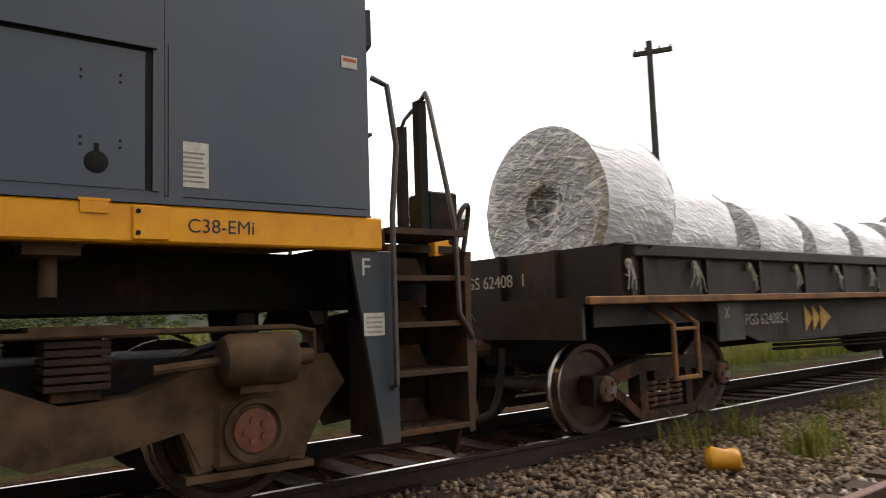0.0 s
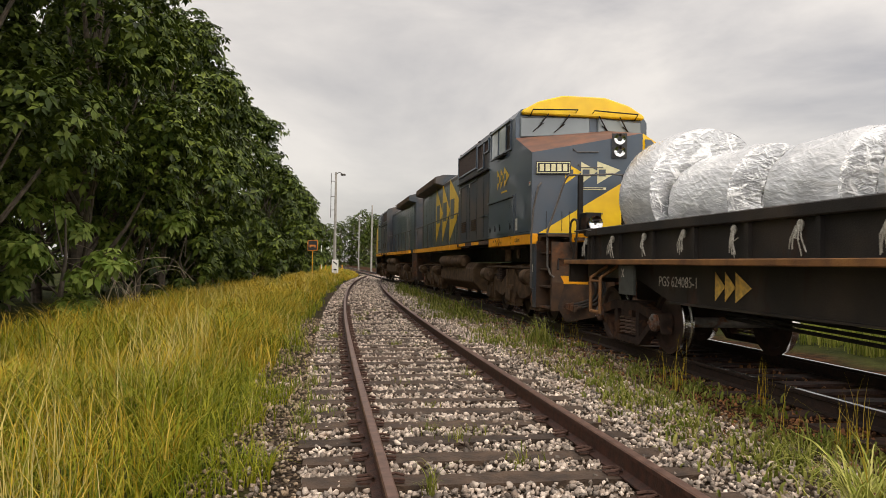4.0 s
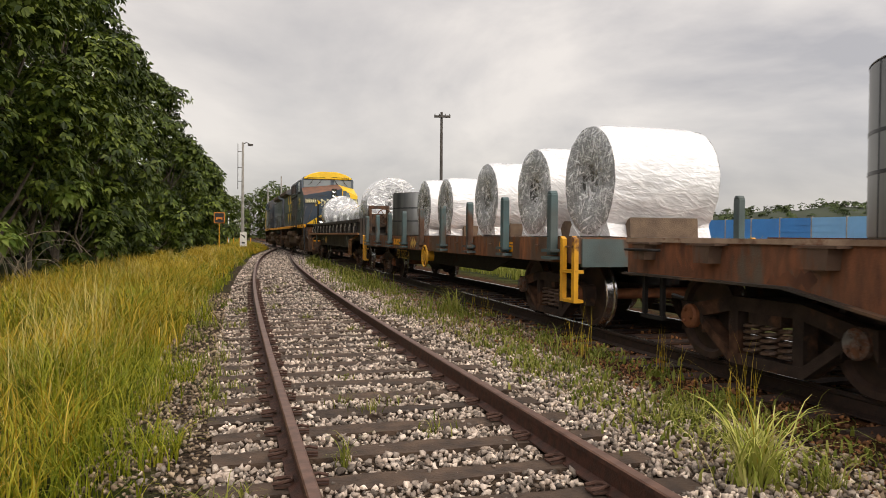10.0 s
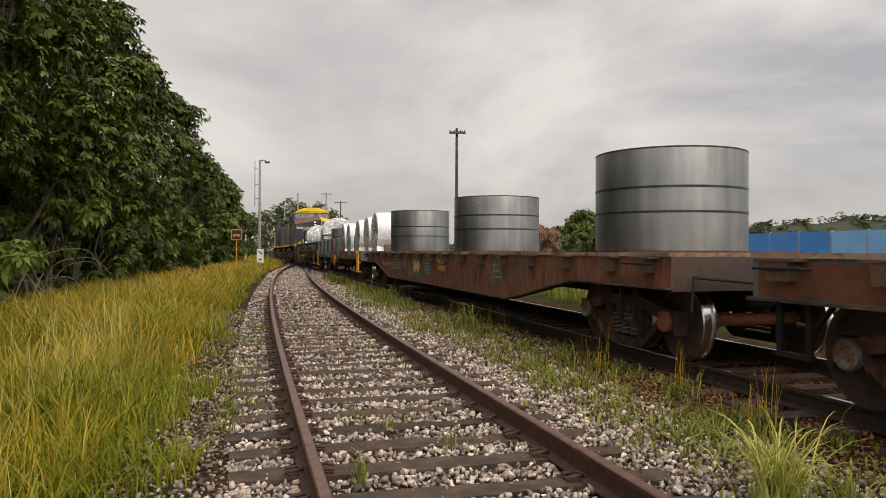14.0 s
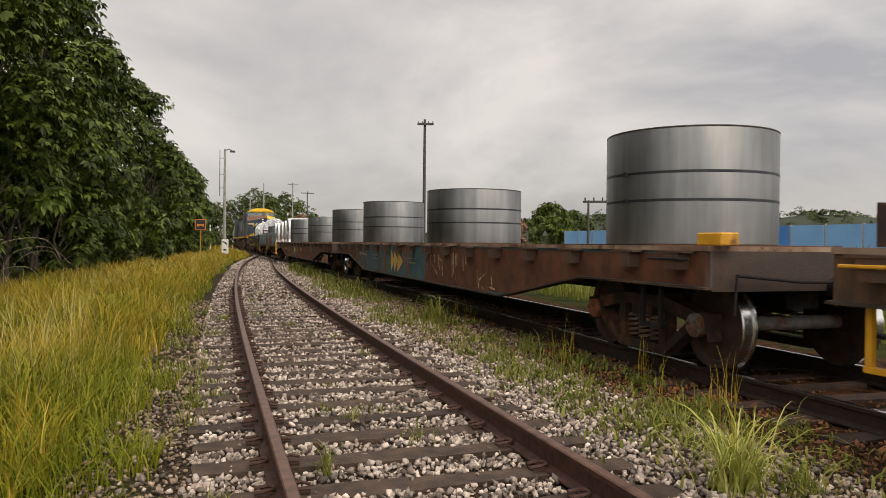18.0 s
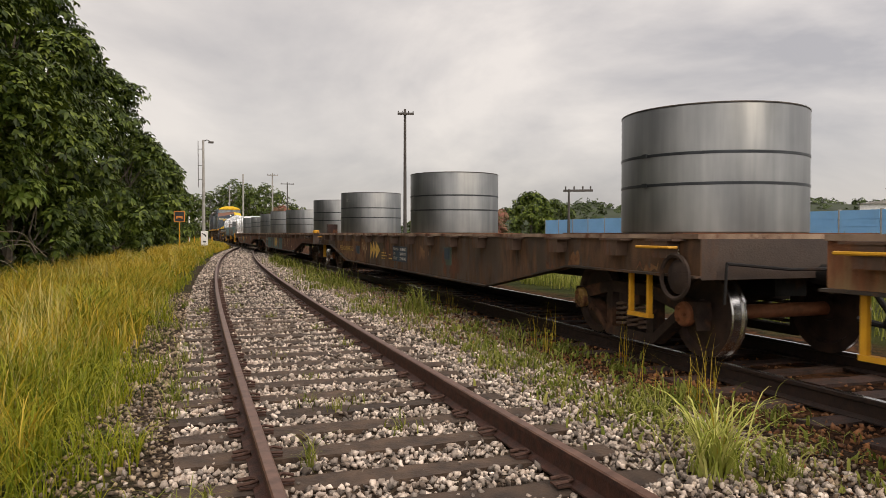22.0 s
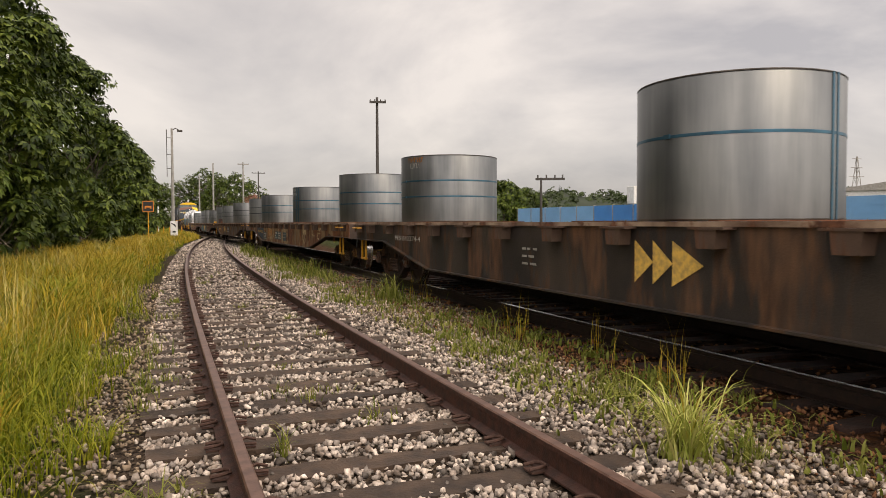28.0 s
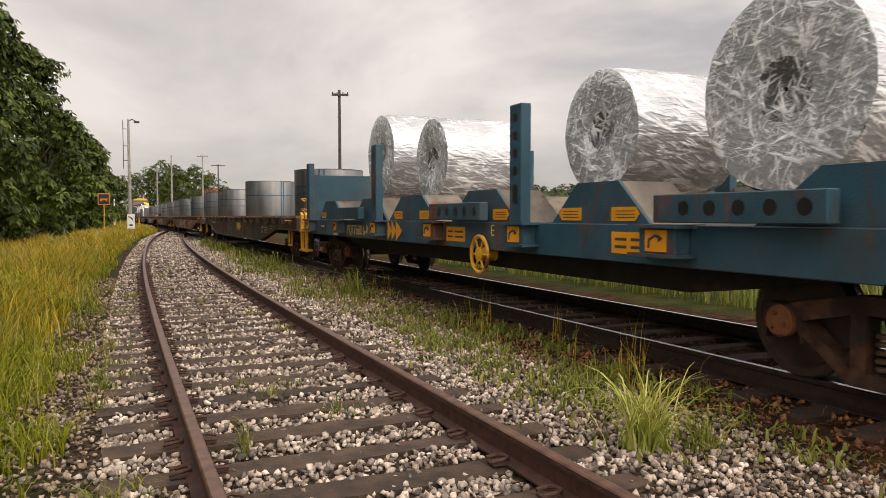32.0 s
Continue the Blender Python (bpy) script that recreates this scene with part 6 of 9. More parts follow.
    for k in range(6):
        a = k * 1.0472
        bm = bmesh.new()
        cyl(bm, (-0.56, y - 0.2, 1.93), (-0.56 + 0.25 * math.cos(a), y - 0.2, 1.93 + 0.25 * math.sin(a)), 0.014, 6)
        P("spoke", bm, M_STEPS, smooth=True, under=stand)
    for yc, hubs in ((Y(-7.37), (2, 2)), (Y(-19.0), (0, 1))):
        wagon_bogie(car, yc, hubs)
    lettering("PGS 624085-1", 0.19, M_LETTER_W, car, on_left(-1.20, Y(-8.75), 0.98), "faded white wagon number", 0.95)
    lettering("PGS 62408  1", 0.2, M_LETTER_W, car, pose(-1.05, Y(-6.345) + 0.0, 1.5) @ pose(0, 0, 0, 90, 0, 180) @ pose(-2.1, 0, -0.0), "faded white wagon number")
    arrows(car, -1.205, Y(-10.2), 1.02, 0.34, M_LETTER, label="faded yellow arrow emblem")
    mover(car, c0)
    for k, (q, r, w) in enumerate(((-7.33, 0.985, 1.15), (-8.80, 0.74, 1.6), (-10.9, 0.68, 1.25), (-12.6, 0.64, 1.2), (-14.3, 0.62, 1.2), (-15.9, 0.66, 1.2), (-18.05, 0.84, 1.3), (-19.55, 1.02, 1.3))):
        cl = wrapped_coil(r, w, "y", "large coil lying lengthwise, wrapped in clear film" if r > 0.9 else "small coil lying lengthwise, wrapped in clear film", 50 + k, 0.04)
        mover(cl, q, 0, 1.38 + r)
        for s in (-1, 1):
            bm = bmesh.new()
            box(bm, s * r * 0.55 - 0.06, s * r * 0.55 + 0.06, -w * 0.4, w * 0.4, 1.332, 1.38 + r * (1 - math.sqrt(1 - 0.55**2)) + 0.01)
            mover(solid("timber_bearer", bm, M_TIMBER, "dark timber bearer under a wrapped coil", "timber bearer", "bearers under the coils"), q)


low_wagon()


# ---- stake wagon with crosswise coils ----
P_W2 = rusty("brown_orange_wagon_paint", (0.085, 0.045, 0.026), 0.58, (0.25, 0.085, 0.026), 4.0)
P_STAKE = rusty("teal_grey_stake_paint", (0.045, 0.085, 0.09), 0.3, (0.12, 0.06, 0.035))


def stake_wagon():
    c0, h = -30.3, 7.9
    car = thing("stake_wagon", "rust-brown stake wagon with teal steel stakes", "flat wagon", "wagons of the train")

    def P(name, bm, m, label="", smooth=False, under=None, at=None):
        return part(name, bm, m, under or car, label, smooth, at)

    def Y(q):
        return q - c0
    bm = bmesh.new()
    box(bm, -1.42, 1.42, -h, h, 1.20, 1.245)
    P("deck", bm, P_W2)
    for sx in (-1, 1):
        bm = bmesh.new()
        a, b = sorted((sx * 1.40, sx * 1.44))
        box(bm, a, b, -h, h, 0.90, 1.246)
        sill = P("side_sill", bm, P_W2, "rust-brown side sill")
        bm = bmesh.new()
        prism(bm, [(h - 1.0, 0.90), (h - 3.0, 0.90), (h - 4.2, 0.60), (-h + 4.2, 0.60), (-h + 3.0, 0.90), (-h + 1.0, 0.90), (-h + 1.0, 0.92), (h - 1.0, 0.92)], sx * 1.12 - 0.02, sx * 1.12 + 0.02)
        P("belly_sill", bm, M_BLACK)
        for k in range(9):
            q = -22.85 - 1.835 * k
            bm = bmesh.new()
            x0, x1 = sorted((sx * 1.45, sx * 1.56))
            box(bm, x0, x1, Y(q) - 0.065, Y(q) + 0.065, 1.0, 1.83)
            prism(bm, [(Y(q) - 0.065, 1.83), (Y(q) + 0.065, 1.83), (Y(q) + 0.03, 1.88), (Y(q) - 0.03, 1.88)], x0, x1)
            st = P("stake", bevelled(bm, 0.008), P_STAKE, "teal-grey steel stake")
            for z in (0.96, 1.06):
                bm = bmesh.new()
                box(bm, min(sx * 1.40, sx * 1.60), max(sx * 1.40, sx * 1.60), Y(q) - 0.16, Y(q) + 0.16, z - 0.02, z + 0.02)
                P("stake_bracket", bm, P_STAKE, under=st)
        for k in range(16):
            bm = bmesh.new()
            y = h - 0.5 - k * 1.0
            tube(bm, [(sx * 1.44, y, 1.12), (sx * 1.49, y, 1.12), (sx * 1.49, y - 0.12, 1.12)], 0.012, 5)
            P("lashing_hook", bm, P_W2, under=sill)
        for q, m in ((-22.2, M_YELLOW), (-38.15, M_YELLOW)):
            bm = bmesh.new()
            for u in (-0.17, 0.17):
                prism(bm, [(u - 0.04, 1.22), (u + 0.04, 1.26), (u + 0.04, 0.40), (u - 0.04, 0.40)], sx * 1.50 - 0.03, sx * 1.50 + 0.03)
            for z in (0.42, 0.80):
                box(bm, sx * 1.46 - 0.07, sx * 1.46 + 0.07, -0.2, 0.2, z - 0.02, z + 0.02)
            P("ladder", bm, m, "yellow painted end ladder", at=pose(0, Y(q) + (-0.1 if q > -30 else 0.1), 0))
    for sy in (-1, 1):
        bm = bmesh.new()
        box(bm, -1.4, 1.4, sy * h - 0.03, sy * h + 0.03, 0.86, 1.22)
        P("end_sill", bm, P_STAKE)
        bm = bmesh.new()
        cyl(bm, (0, sy * (h - 0.1), 0.86), (0, sy * (h + 0.3), 0.86), 0.10, 10)
        prism(bm, [(-0.16, sy * (h + 0.25)), (0.14, sy * (h + 0.25)), (0.18, sy * (h + 0.4)), (0.12, sy * (h + 0.58)), (-0.18, sy * (h + 0.5))], 0.70, 1.02, "z")
        P("coupler", bm, M_BLACK)
        wagon_bogie(car, sy * (h - 1.75), (2, 1))
    bm = bmesh.new()
    box(bm, -0.25, 0.25, -h + 0.3, h - 0.3, 0.6, 1.19)
    P("centre_sill", bm, M_BLACK)
    bm = bmesh.new()
    lathe(bm, (-0.55, 1.2, 0.6), (0, 1, 0), [(0.05, 0), (0.2, 0.05), (0.22, 0.15), (0.22, 1.1), (0.2, 1.2), (0.05, 1.25)], 16)
    P("air_reservoir", bm, M_BLACK, smooth=True)
    # yellow hand brake wheel on the side
    bm = bmesh.new()
    yc, zc = Y(-30.5), 0.78
    tube(bm, [(-1.5, yc + 0.24 * math.cos(a * 0.2618), zc + 0.24 * math.sin(a * 0.2618)) for a in range(25)], 0.025, 6)
    cyl(bm, (-1.3, yc, zc), (-1.52, yc, zc), 0.12, 14)
    bw = P("brake_wheel", bm, M_YELLOW, "yellow spoked brake wheel", True)
    for k in range(6):
        a = k * 1.0472
        bm = bmesh.new()
        cyl(bm, (-1.5, yc, zc), (-1.5, yc + 0.23 * math.cos(a), zc + 0.23 * math.sin(a)), 0.014, 6)
        P("spoke", bm, M_YELLOW, smooth=True, under=bw)
    lettering("PET 755032-4", 0.36, M_LETTER, car, on_left(-1.15, Y(-25.85), 0.60), "faded yellow wagon number", 0.78)
    for q, w in ((-26.95, 0.30), (-27.35, 0.55), (-35.6, 0.6)):
        bm = bmesh.new()
        box(bm, -1.447, -1.441, Y(q) - w / 2, Y(q) + w / 2, 1.0, 1.16)
        P("stencil_panel", bm, M_SILL, "worn orange stencil panel")
    arrows(car, -1.443, Y(-28.85), 1.07, 0.28, M_LETTER, label="faded yellow arrow emblem")
    mover(car, c0)
    c = upright_coil("dark upright steel coil between the stakes", r=0.92, h=1.32, straps=(0.45, 0.85))
    mover(c, -24.3, 0, 1.249)
    for k, (q, r) in enumerate(((-26.9, 0.77), (-29.05, 0.72), (-32.18, 0.76), (-34.75, 0.77), (-36.85, 0.82))):
        w = (1.25, 1.15, 1.3, 1.55, 1.7)[k]
        cl = wrapped_coil(r, w, "x", "coil lying across the wagon, wrapped in white film", 70 + k, 0.10)
        mover(cl, q, -0.6 + w / 2, 1.27 + r)
        bm = bmesh.new()
        sk = random.Random(90 + k)
        loops = []
        for xx in (-w / 2 + 0.01, -w / 4, 0, w / 4, w / 2 - 0.01):
            sec = [(-0.66 * r, -0.72 * r), (-0.70 * r, -0.86 * r), (-0.76 * r, -r - 0.012), (0.76 * r, -r - 0.012), (0.70 * r, -0.86 * r), (0.66 * r, -0.72 * r)]
            loops.append([bm.verts.new((xx, a + sk.uniform(-0.04, 0.04), b + sk.uniform(-0.01, 0.02))) for a, b in sec])
        for a, b in zip(loops, loops[1:]):
            for i in range(6):
                bm.faces.new((a[i], a[(i + 1) % 6], b[(i + 1) % 6], b[i]))
        bm.faces.new(loops[0]), bm.faces.new(loops[-1][::-1])
        bmesh.ops.recalc_face_normals(bm, faces=bm.faces[:])
        part("film_skirt", bm, M_FILM, cl, "loose film gathered on the deck")
        for s in (-1, 1):
            bm = bmesh.new()
            yy = s * r * 0.6
            prism(bm, [(yy - s * 0.05, 1.247), (yy + s * 0.22, 1.247), (yy + s * 0.2, 1.27 + r * 0.32), (yy - s * 0.02, 1.27 + r * 0.17)], -0.3, w - 0.9)
            mover(solid("timber_wedge", bm, M_TIMBER, "dark timber wedge under a wrapped coil", "timber wedge", "bearers under the coils"), q)


stake_wagon()


# ---- cradle wagon ----
P_W8 = rusty("deep_teal_wagon_paint", (0.011, 0.055, 0.082), 0.25, (0.13, 0.05, 0.028))
M_TAN = mat("worn_cradle_tan", (0.20, 0.165, 0.125), (0.11, 0.095, 0.08), rough=0.8, scale=4, bump=0.2, rust=0.2)
M_PLATE = mat("orange_info_plate", (0.80, 0.33, 0.015), (0.68, 0.27, 0.015), rough=0.45, scale=5, bump=0.02)


def cradle_wagon():
    c0, h = -160.6, 8.85
    car = thing("cradle_wagon", "deep teal coil wagon with cradles and perforated stakes", "coil wagon", "wagons of the train")

    def P(name, bm, m, label="", smooth=False, under=None, at=None):
        return part(name, bm, m, under or car, label, smooth, at)

    def Y(q):
        return q - c0

    def bx(x0, x1, q0, q1, z0, z1, bev=0.008):
        bm = bmesh.new()
        box(bm, min(x0, x1), max(x0, x1), Y(min(q0, q1)), Y(max(q0, q1)), z0, z1)
        return bevelled(bm, bev) if bev else bm
    bm = bmesh.new()
    box(bm, -1.38, 1.38, -h + 0.1, h - 0.1, 1.10, 1.16)
    P("deck", bm, M_TAN)
    bm = bmesh.new()
    prism(bm, [(h - 2.6, 0.82), (h - 4.2, 0.58), (-h + 4.2, 0.58), (-h + 2.6, 0.82)][::-1], -1.15, 1.15)
    P("belly", bm, M_BLACK)
    for sx in (-1, 1):
        sill = P("side_sill", bx(sx * 1.36, sx * 1.46, -151.85, -169.35, 0.82, 1.17), P_W8, "deep teal side sill")
        # trapezoid cradle cheeks
        for qc, w in ((-154.15, 1.0), (-157.0, 1.0), (-159.17, 1.05), (-161.7, 0.95), (-164.2, 0.8), (-167.1, 0.95)):
            bm = bmesh.new()
            prism(bm, [(Y(qc) - w, 1.17), (Y(qc) - w * 0.42, 1.58), (Y(qc) + w * 0.42, 1.58), (Y(qc) + w, 1.17)], sx * 1.37 - 0.02, sx * 1.37 + 0.02)
            ck = P("cradle_cheek", bm, P_W8, "teal trapezoid cradle cheek")
            a, b = sorted((sx * 0.75, sx * 1.35))
            for s in (-1, 1):
                bm = bmesh.new()
                prism(bm, [(Y(qc) + s * w * 0.42, 1.575), (Y(qc) + s * w, 1.17), (Y(qc) + s * w, 1.13), (Y(qc) + s * w * 0.42, 1.53)], a, b)
                P("cradle_plate", bm, M_TAN, "worn tan cradle slope", under=ck)
            for s in (-1, 1):
                if sx < 0:
                    bm = bmesh.new()
                    e = Y(qc) + s * 0.56 * w
                    prism(bm, [(e - s * 0.2, 1.20), (e + s * 0.15, 1.20), (e + s * 0.21, 1.265), (e + s * 0.15, 1.33), (e - s * 0.2, 1.33)], -1.398, -1.392)
                    bmesh.ops.recalc_face_normals(bm, faces=bm.faces[:])
                    P("info_plate", bm, M_PLATE, "orange information plate with one pointed end", under=ck)
                    for j in range(3):
                        bm = bmesh.new()
                        box(bm, -1.400, -1.397, e - 0.15, e + 0.13, 1.228 + 0.03 * j, 1.236 + 0.03 * j)
                        P("print_bar", bm, M_BARS, under=ck)
        # perforated stakes in pockets
        for q, big in ((-152.88, 1), (-157.88, 1), (-162.95, 1), (-167.9, 1), (-155.35, 0), (-160.4, 0), (-165.35, 0)):
            pk = P("stake_pocket", bx(sx * 1.46, sx * 1.62, q - 0.22, q + 0.22, 0.93, 1.15), P_W8, "teal stake pocket")
            for z in (0.92, 1.16):
                P("pocket_flange", bx(sx * 1.44, sx * 1.68, q - 0.3, q + 0.3, z - 0.015, z + 0.015, 0), P_W8, under=pk)
            if sx < 0:
                P("arrow_plate", bx(-1.621, -1.628, q - 0.13, q + 0.13, 0.95, 1.13, 0), M_PLATE, "orange plate with a curved arrow", under=pk)
                bm = bmesh.new()
                tube(bm, [(-1.63, Y(q) + 0.08, 0.98), (-1.63, Y(q) + 0.075, 1.05), (-1.63, Y(q) + 0.0, 1.085), (-1.63, Y(q) - 0.06, 1.06)], 0.012, 5)
                prism(bm, [(Y(q) - 0.09, 1.06), (Y(q) - 0.04, 1.09), (Y(q) - 0.04, 1.03)], -1.635, -1.629)
                P("curved_arrow", bm, M_BARS, under=pk)
            if big:
                st = P("stake", bx(sx * 1.47, sx * 1.60, q - 0.13, q + 0.13, 1.17, 2.5), P_W8, "tall perforated teal stake")
                for j in range(5):
                    z = 1.55 + 0.2 * j
                    bm = bmesh.new()
                    cyl(bm, (sx * 1.595, Y(q), z), (sx * 1.603, Y(q), z), 0.055, 12)
                    if j == 0:
                        box(bm, sx * 1.6 - 0.003, sx * 1.6 + 0.003, Y(q) - 0.055, Y(q) + 0.055, z - 0.16, z)
                    P("stake_hole", bm, M_BLACKP_EARLY, "dark hole in the stake", under=st)
        # folded stakes lying along the side
        for q0, q1 in ((-155.2, -156.97), (-160.42, -162.06), (-165.28, -166.92)):
            bmst = P("folded_stake", bx(sx * 1.48, sx * 1.60, q0, q1, 1.19, 1.42), P_W8, "perforated teal stake folded along the side")
            n = 5
            for j in range(n):
                q = q0 + (q1 - q0) * (0.22 + 0.68 * j / (n - 1))
                bm = bmesh.new()
                cyl(bm, (sx * 1.595, Y(q), 1.305), (sx * 1.603, Y(q), 1.305), 0.06, 12)
                P("stake_hole", bm, M_BLACKP_EARLY, "dark hole in the stake", under=bmst)
        # yellow end ladders
        for q, d in ((-151.95, -1), (-169.25, 1)):
            bm = bmesh.new()
            for u in (0.0, 0.46):
                yy = Y(q + d * u)
                prism(bm, [(yy - 0.05, 1.28), (yy + 0.05, 1.34), (yy + 0.05, 0.90), (yy + 0.0, 0.36), (yy - 0.06, 0.36), (yy - 0.05, 0.88)], sx * 1.54 - 0.035, sx * 1.54 + 0.035)
            for z in (0.40, 0.88):
                box(bm, sx * 1.50 - 0.1, sx * 1.50 + 0.1, min(Y(q), Y(q + d * 0.46)) - 0.06, max(Y(q), Y(q + d * 0.46)) + 0.06, z - 0.025, z + 0.025)
            P("ladder", bm, M_YELLOW, "bright yellow end ladder")
            bm = bmesh.new()
            for z in (1.42, 1.68):
                tube(bm, [(sx * 1.46, Y(q), z - 0.06), (sx * 1.56, Y(q), z), (sx * 1.56, Y(q + d * 0.4), z), (sx * 1.46, Y(q + d * 0.42), z - 0.06)], 0.016)
            P("handhold", bm, M_YELLOW, smooth=True)
    # raised end bulkhead boxes
    for q0, q1 in ((-151.86, -151.95), (-169.25, -169.34)):
        P("bulkhead", bx(-1.4, 1.4, q0, q1, 1.16, 2.29, 0.01), P_W8, "tall teal end bulkhead plate")
    for sy in (-1, 1):
        bm = bmesh.new()
        box(bm, -1.4, 1.4, sy * h - 0.05, sy * h, 0.80, 1.3)
        P("end_sill", bm, P_W8)
        bm = bmesh.new()
        cyl(bm, (0, sy * (h - 0.1), 0.86), (0, sy * (h + 0.3), 0.86), 0.10, 10)
        prism(bm, [(-0.16, sy * (h + 0.25)), (0.14, sy * (h + 0.25)), (0.18, sy * (h + 0.4)), (0.12, sy * (h + 0.58)), (-0.18, sy * (h + 0.5))], 0.70, 1.02, "z")
        P("coupler", bm, M_BLACK)
    for q in (-153.45, -167.15):
        wagon_bogie(car, Y(q), (1, 1))
    bm = bmesh.new()
    yc, zc = Y(-161.9), 0.76
    tube(bm, [(-1.52, yc + 0.23 * math.cos(a * 0.2618), zc + 0.23 * math.sin(a * 0.2618)) for a in range(25)], 0.025, 6)
    cyl(bm, (-1.3, yc, zc), (-1.54, yc, zc), 0.09, 14)
    bw = P("brake_wheel", bm, M_YELLOW, "yellow spoked brake wheel", True)
    for k in range(6):
        a = k * 1.0472
        bm = bmesh.new()
        cyl(bm, (-1.52, yc, zc), (-1.52, yc + 0.22 * math.cos(a), zc + 0.22 * math.sin(a)), 0.014, 6)
        P("spoke", bm, M_YELLOW, smooth=True, under=bw)
    lettering("PQT756016-8", 0.27, M_LETTER, car, on_left(-1.465, Y(-155.75), 0.885), "yellow wagon number", 0.88)
    lettering("E", 0.2, M_LETTER, car, on_left(-1.465, Y(-162.1), 1.0), "yellow letter E")
    arrows(car, -1.465, Y(-158.24), 1.0, 0.34, M_PLATE)
    P("maker_plate", bx(-1.46, -1.47, -153.55, -153.98, 0.95, 1.09, 0), M_BARS, "dark maker's plate")
    bm = bmesh.new()
    box(bm, -1.474, -1.471, Y(-153.92), Y(-153.61), 1.0, 1.04)
    P("plate_bar", bm, M_LETTER_W)
    wp = P("white_notice", bx(-1.46, -1.468, -154.68, -154.99, 0.84, 1.13, 0), M_WHITE_EARLY, "white notice plate")
    for j in range(4):
        bm = bmesh.new()
        box(bm, -1.471, -1.468, Y(-154.92), Y(-154.75), 0.92 + 0.035 * j, 0.93 + 0.035 * j)
        P("print_bar", bm, M_FAINT, under=wp)
    for q0, q1 in ((-164.55, -165.12), (-160.75, -161.35)):
        ip = P("info_plate", bx(-1.46, -1.467, q0, q1, 0.9, 1.1, 0), M_PLATE, "orange information plate")
        for j in range(2):
            for q2, q3 in ((q0 - 0.05, q0 - 0.22), (q0 - 0.28, q1 + 0.05)):
                bm = bmesh.new()
                box(bm, -1.470, -1.467, Y(min(q2, q3)), Y(max(q2, q3)), 0.95 + 0.07 * j, 0.975 + 0.07 * j)
                P("print_bar", bm, M_BARS, under=ip)
    mover(car, c0)
    for k, (q, r, z, w) in enumerate(((-155.45, 0.87, 2.52, 1.35), (-158.25, 0.74, 2.24, 1.55), (-163.2, 0.71, 2.22, 1.5), (-165.68, 0.87, 2.30, 1.9))):
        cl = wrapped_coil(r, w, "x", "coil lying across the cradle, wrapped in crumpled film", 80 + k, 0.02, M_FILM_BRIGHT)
        mover(cl, q, -0.65 + w / 2, z)


cradle_wagon()


# ---- lettering, patches and fittings of the flat wagons ----
M_BLUEPATCH = mat("dull_blue_patch", (0.025, 0.055, 0.085), (0.015, 0.03, 0.05), rough=0.6, scale=5, rust=0.12, bump=0.1)
M_TEALPATCH = mat("faded_teal_patch", (0.045, 0.095, 0.10), (0.03, 0.06, 0.06), rough=0.65, scale=4, rust=0.3, bump=0.1)
M_GREENPATCH = mat("faded_green_patch", (0.075, 0.115, 0.09), (0.05, 0.07, 0.05), rough=0.7, scale=5, rust=0.3, bump=0.1)
M_FLAKE = mat("flaking_cream_paint", (0.60, 0.47, 0.26), (0.26, 0.15, 0.07), rough=0.8, scale=9, contrast=0.35, rust=0.4, bump=0.2)
M_BARERUST = mat("bare_rust_patch", (0.155, 0.053, 0.02), (0.07, 0.027, 0.013), rough=0.85, scale=4, bump=0.3)
M_STENCIL_O = mat("orange_stencil", (0.55, 0.24, 0.05), (0.3, 0.13, 0.04), rough=0.7, scale=14, contrast=0.3)
M_OCHRE = mat("worn_ochre_panel", (0.24, 0.125, 0.042), (0.14, 0.06, 0.026), rough=0.75, scale=3, rust=0.45, bump=0.2)
M_FADED = mat("faded_stencil", (0.34, 0.33, 0.28), (0.2, 0.19, 0.16), rough=0.8, scale=20)
M_CHALK = mat("chalk_marks", (0.55, 0.54, 0.50), (0.35, 0.34, 0.32), rough=0.95, scale=20)
SIDE_X = -1.412


def fish_low(y):
    """Lower edge of the side sill at y."""
    a = abs(y)
    return 0.45 if a < HL - 5 else 0.45 + 0.42 * min(1, (a - HL + 5) / 2.65)


def patch(car, name, o0, o1, z0, z1, material, label="", lift=1, ragged=0.0, seed=0):
    """Painted panel on the side, from o0 to o1 metres behind the wagon's front; ragged edges if worn."""
    rnd = random.Random(seed)
    bm = bmesh.new()
    x = SIDE_X - 0.0015 * lift
    n = 1 if not ragged else 9
    top, low = [], []
    for k in range(n + 1):
        y = HL - (o0 + (o1 - o0) * k / n)
        top.append((y + rnd.uniform(-ragged, ragged) * 0.4, z1 + rnd.uniform(-ragged, ragged * 0.3)))
        low.append((y + rnd.uniform(-ragged, ragged) * 0.4, max(z0 + rnd.uniform(-ragged, ragged), fish_low(y) + 0.006)))
    loop = top + low[::-1]
    vs = [bm.verts.new((x, y, z)) for y, z in loop]
    f = bm.faces.new(vs)
    r = bmesh.ops.extrude_face_region(bm, geom=[f])
    bmesh.ops.translate(bm, verts=[g for g in r["geom"] if isinstance(g, bmesh.types.BMVert)], vec=(0.003, 0, 0))
    bmesh.ops.recalc_face_normals(bm, faces=bm.faces[:])
    return part(name, bm, material, car, label)


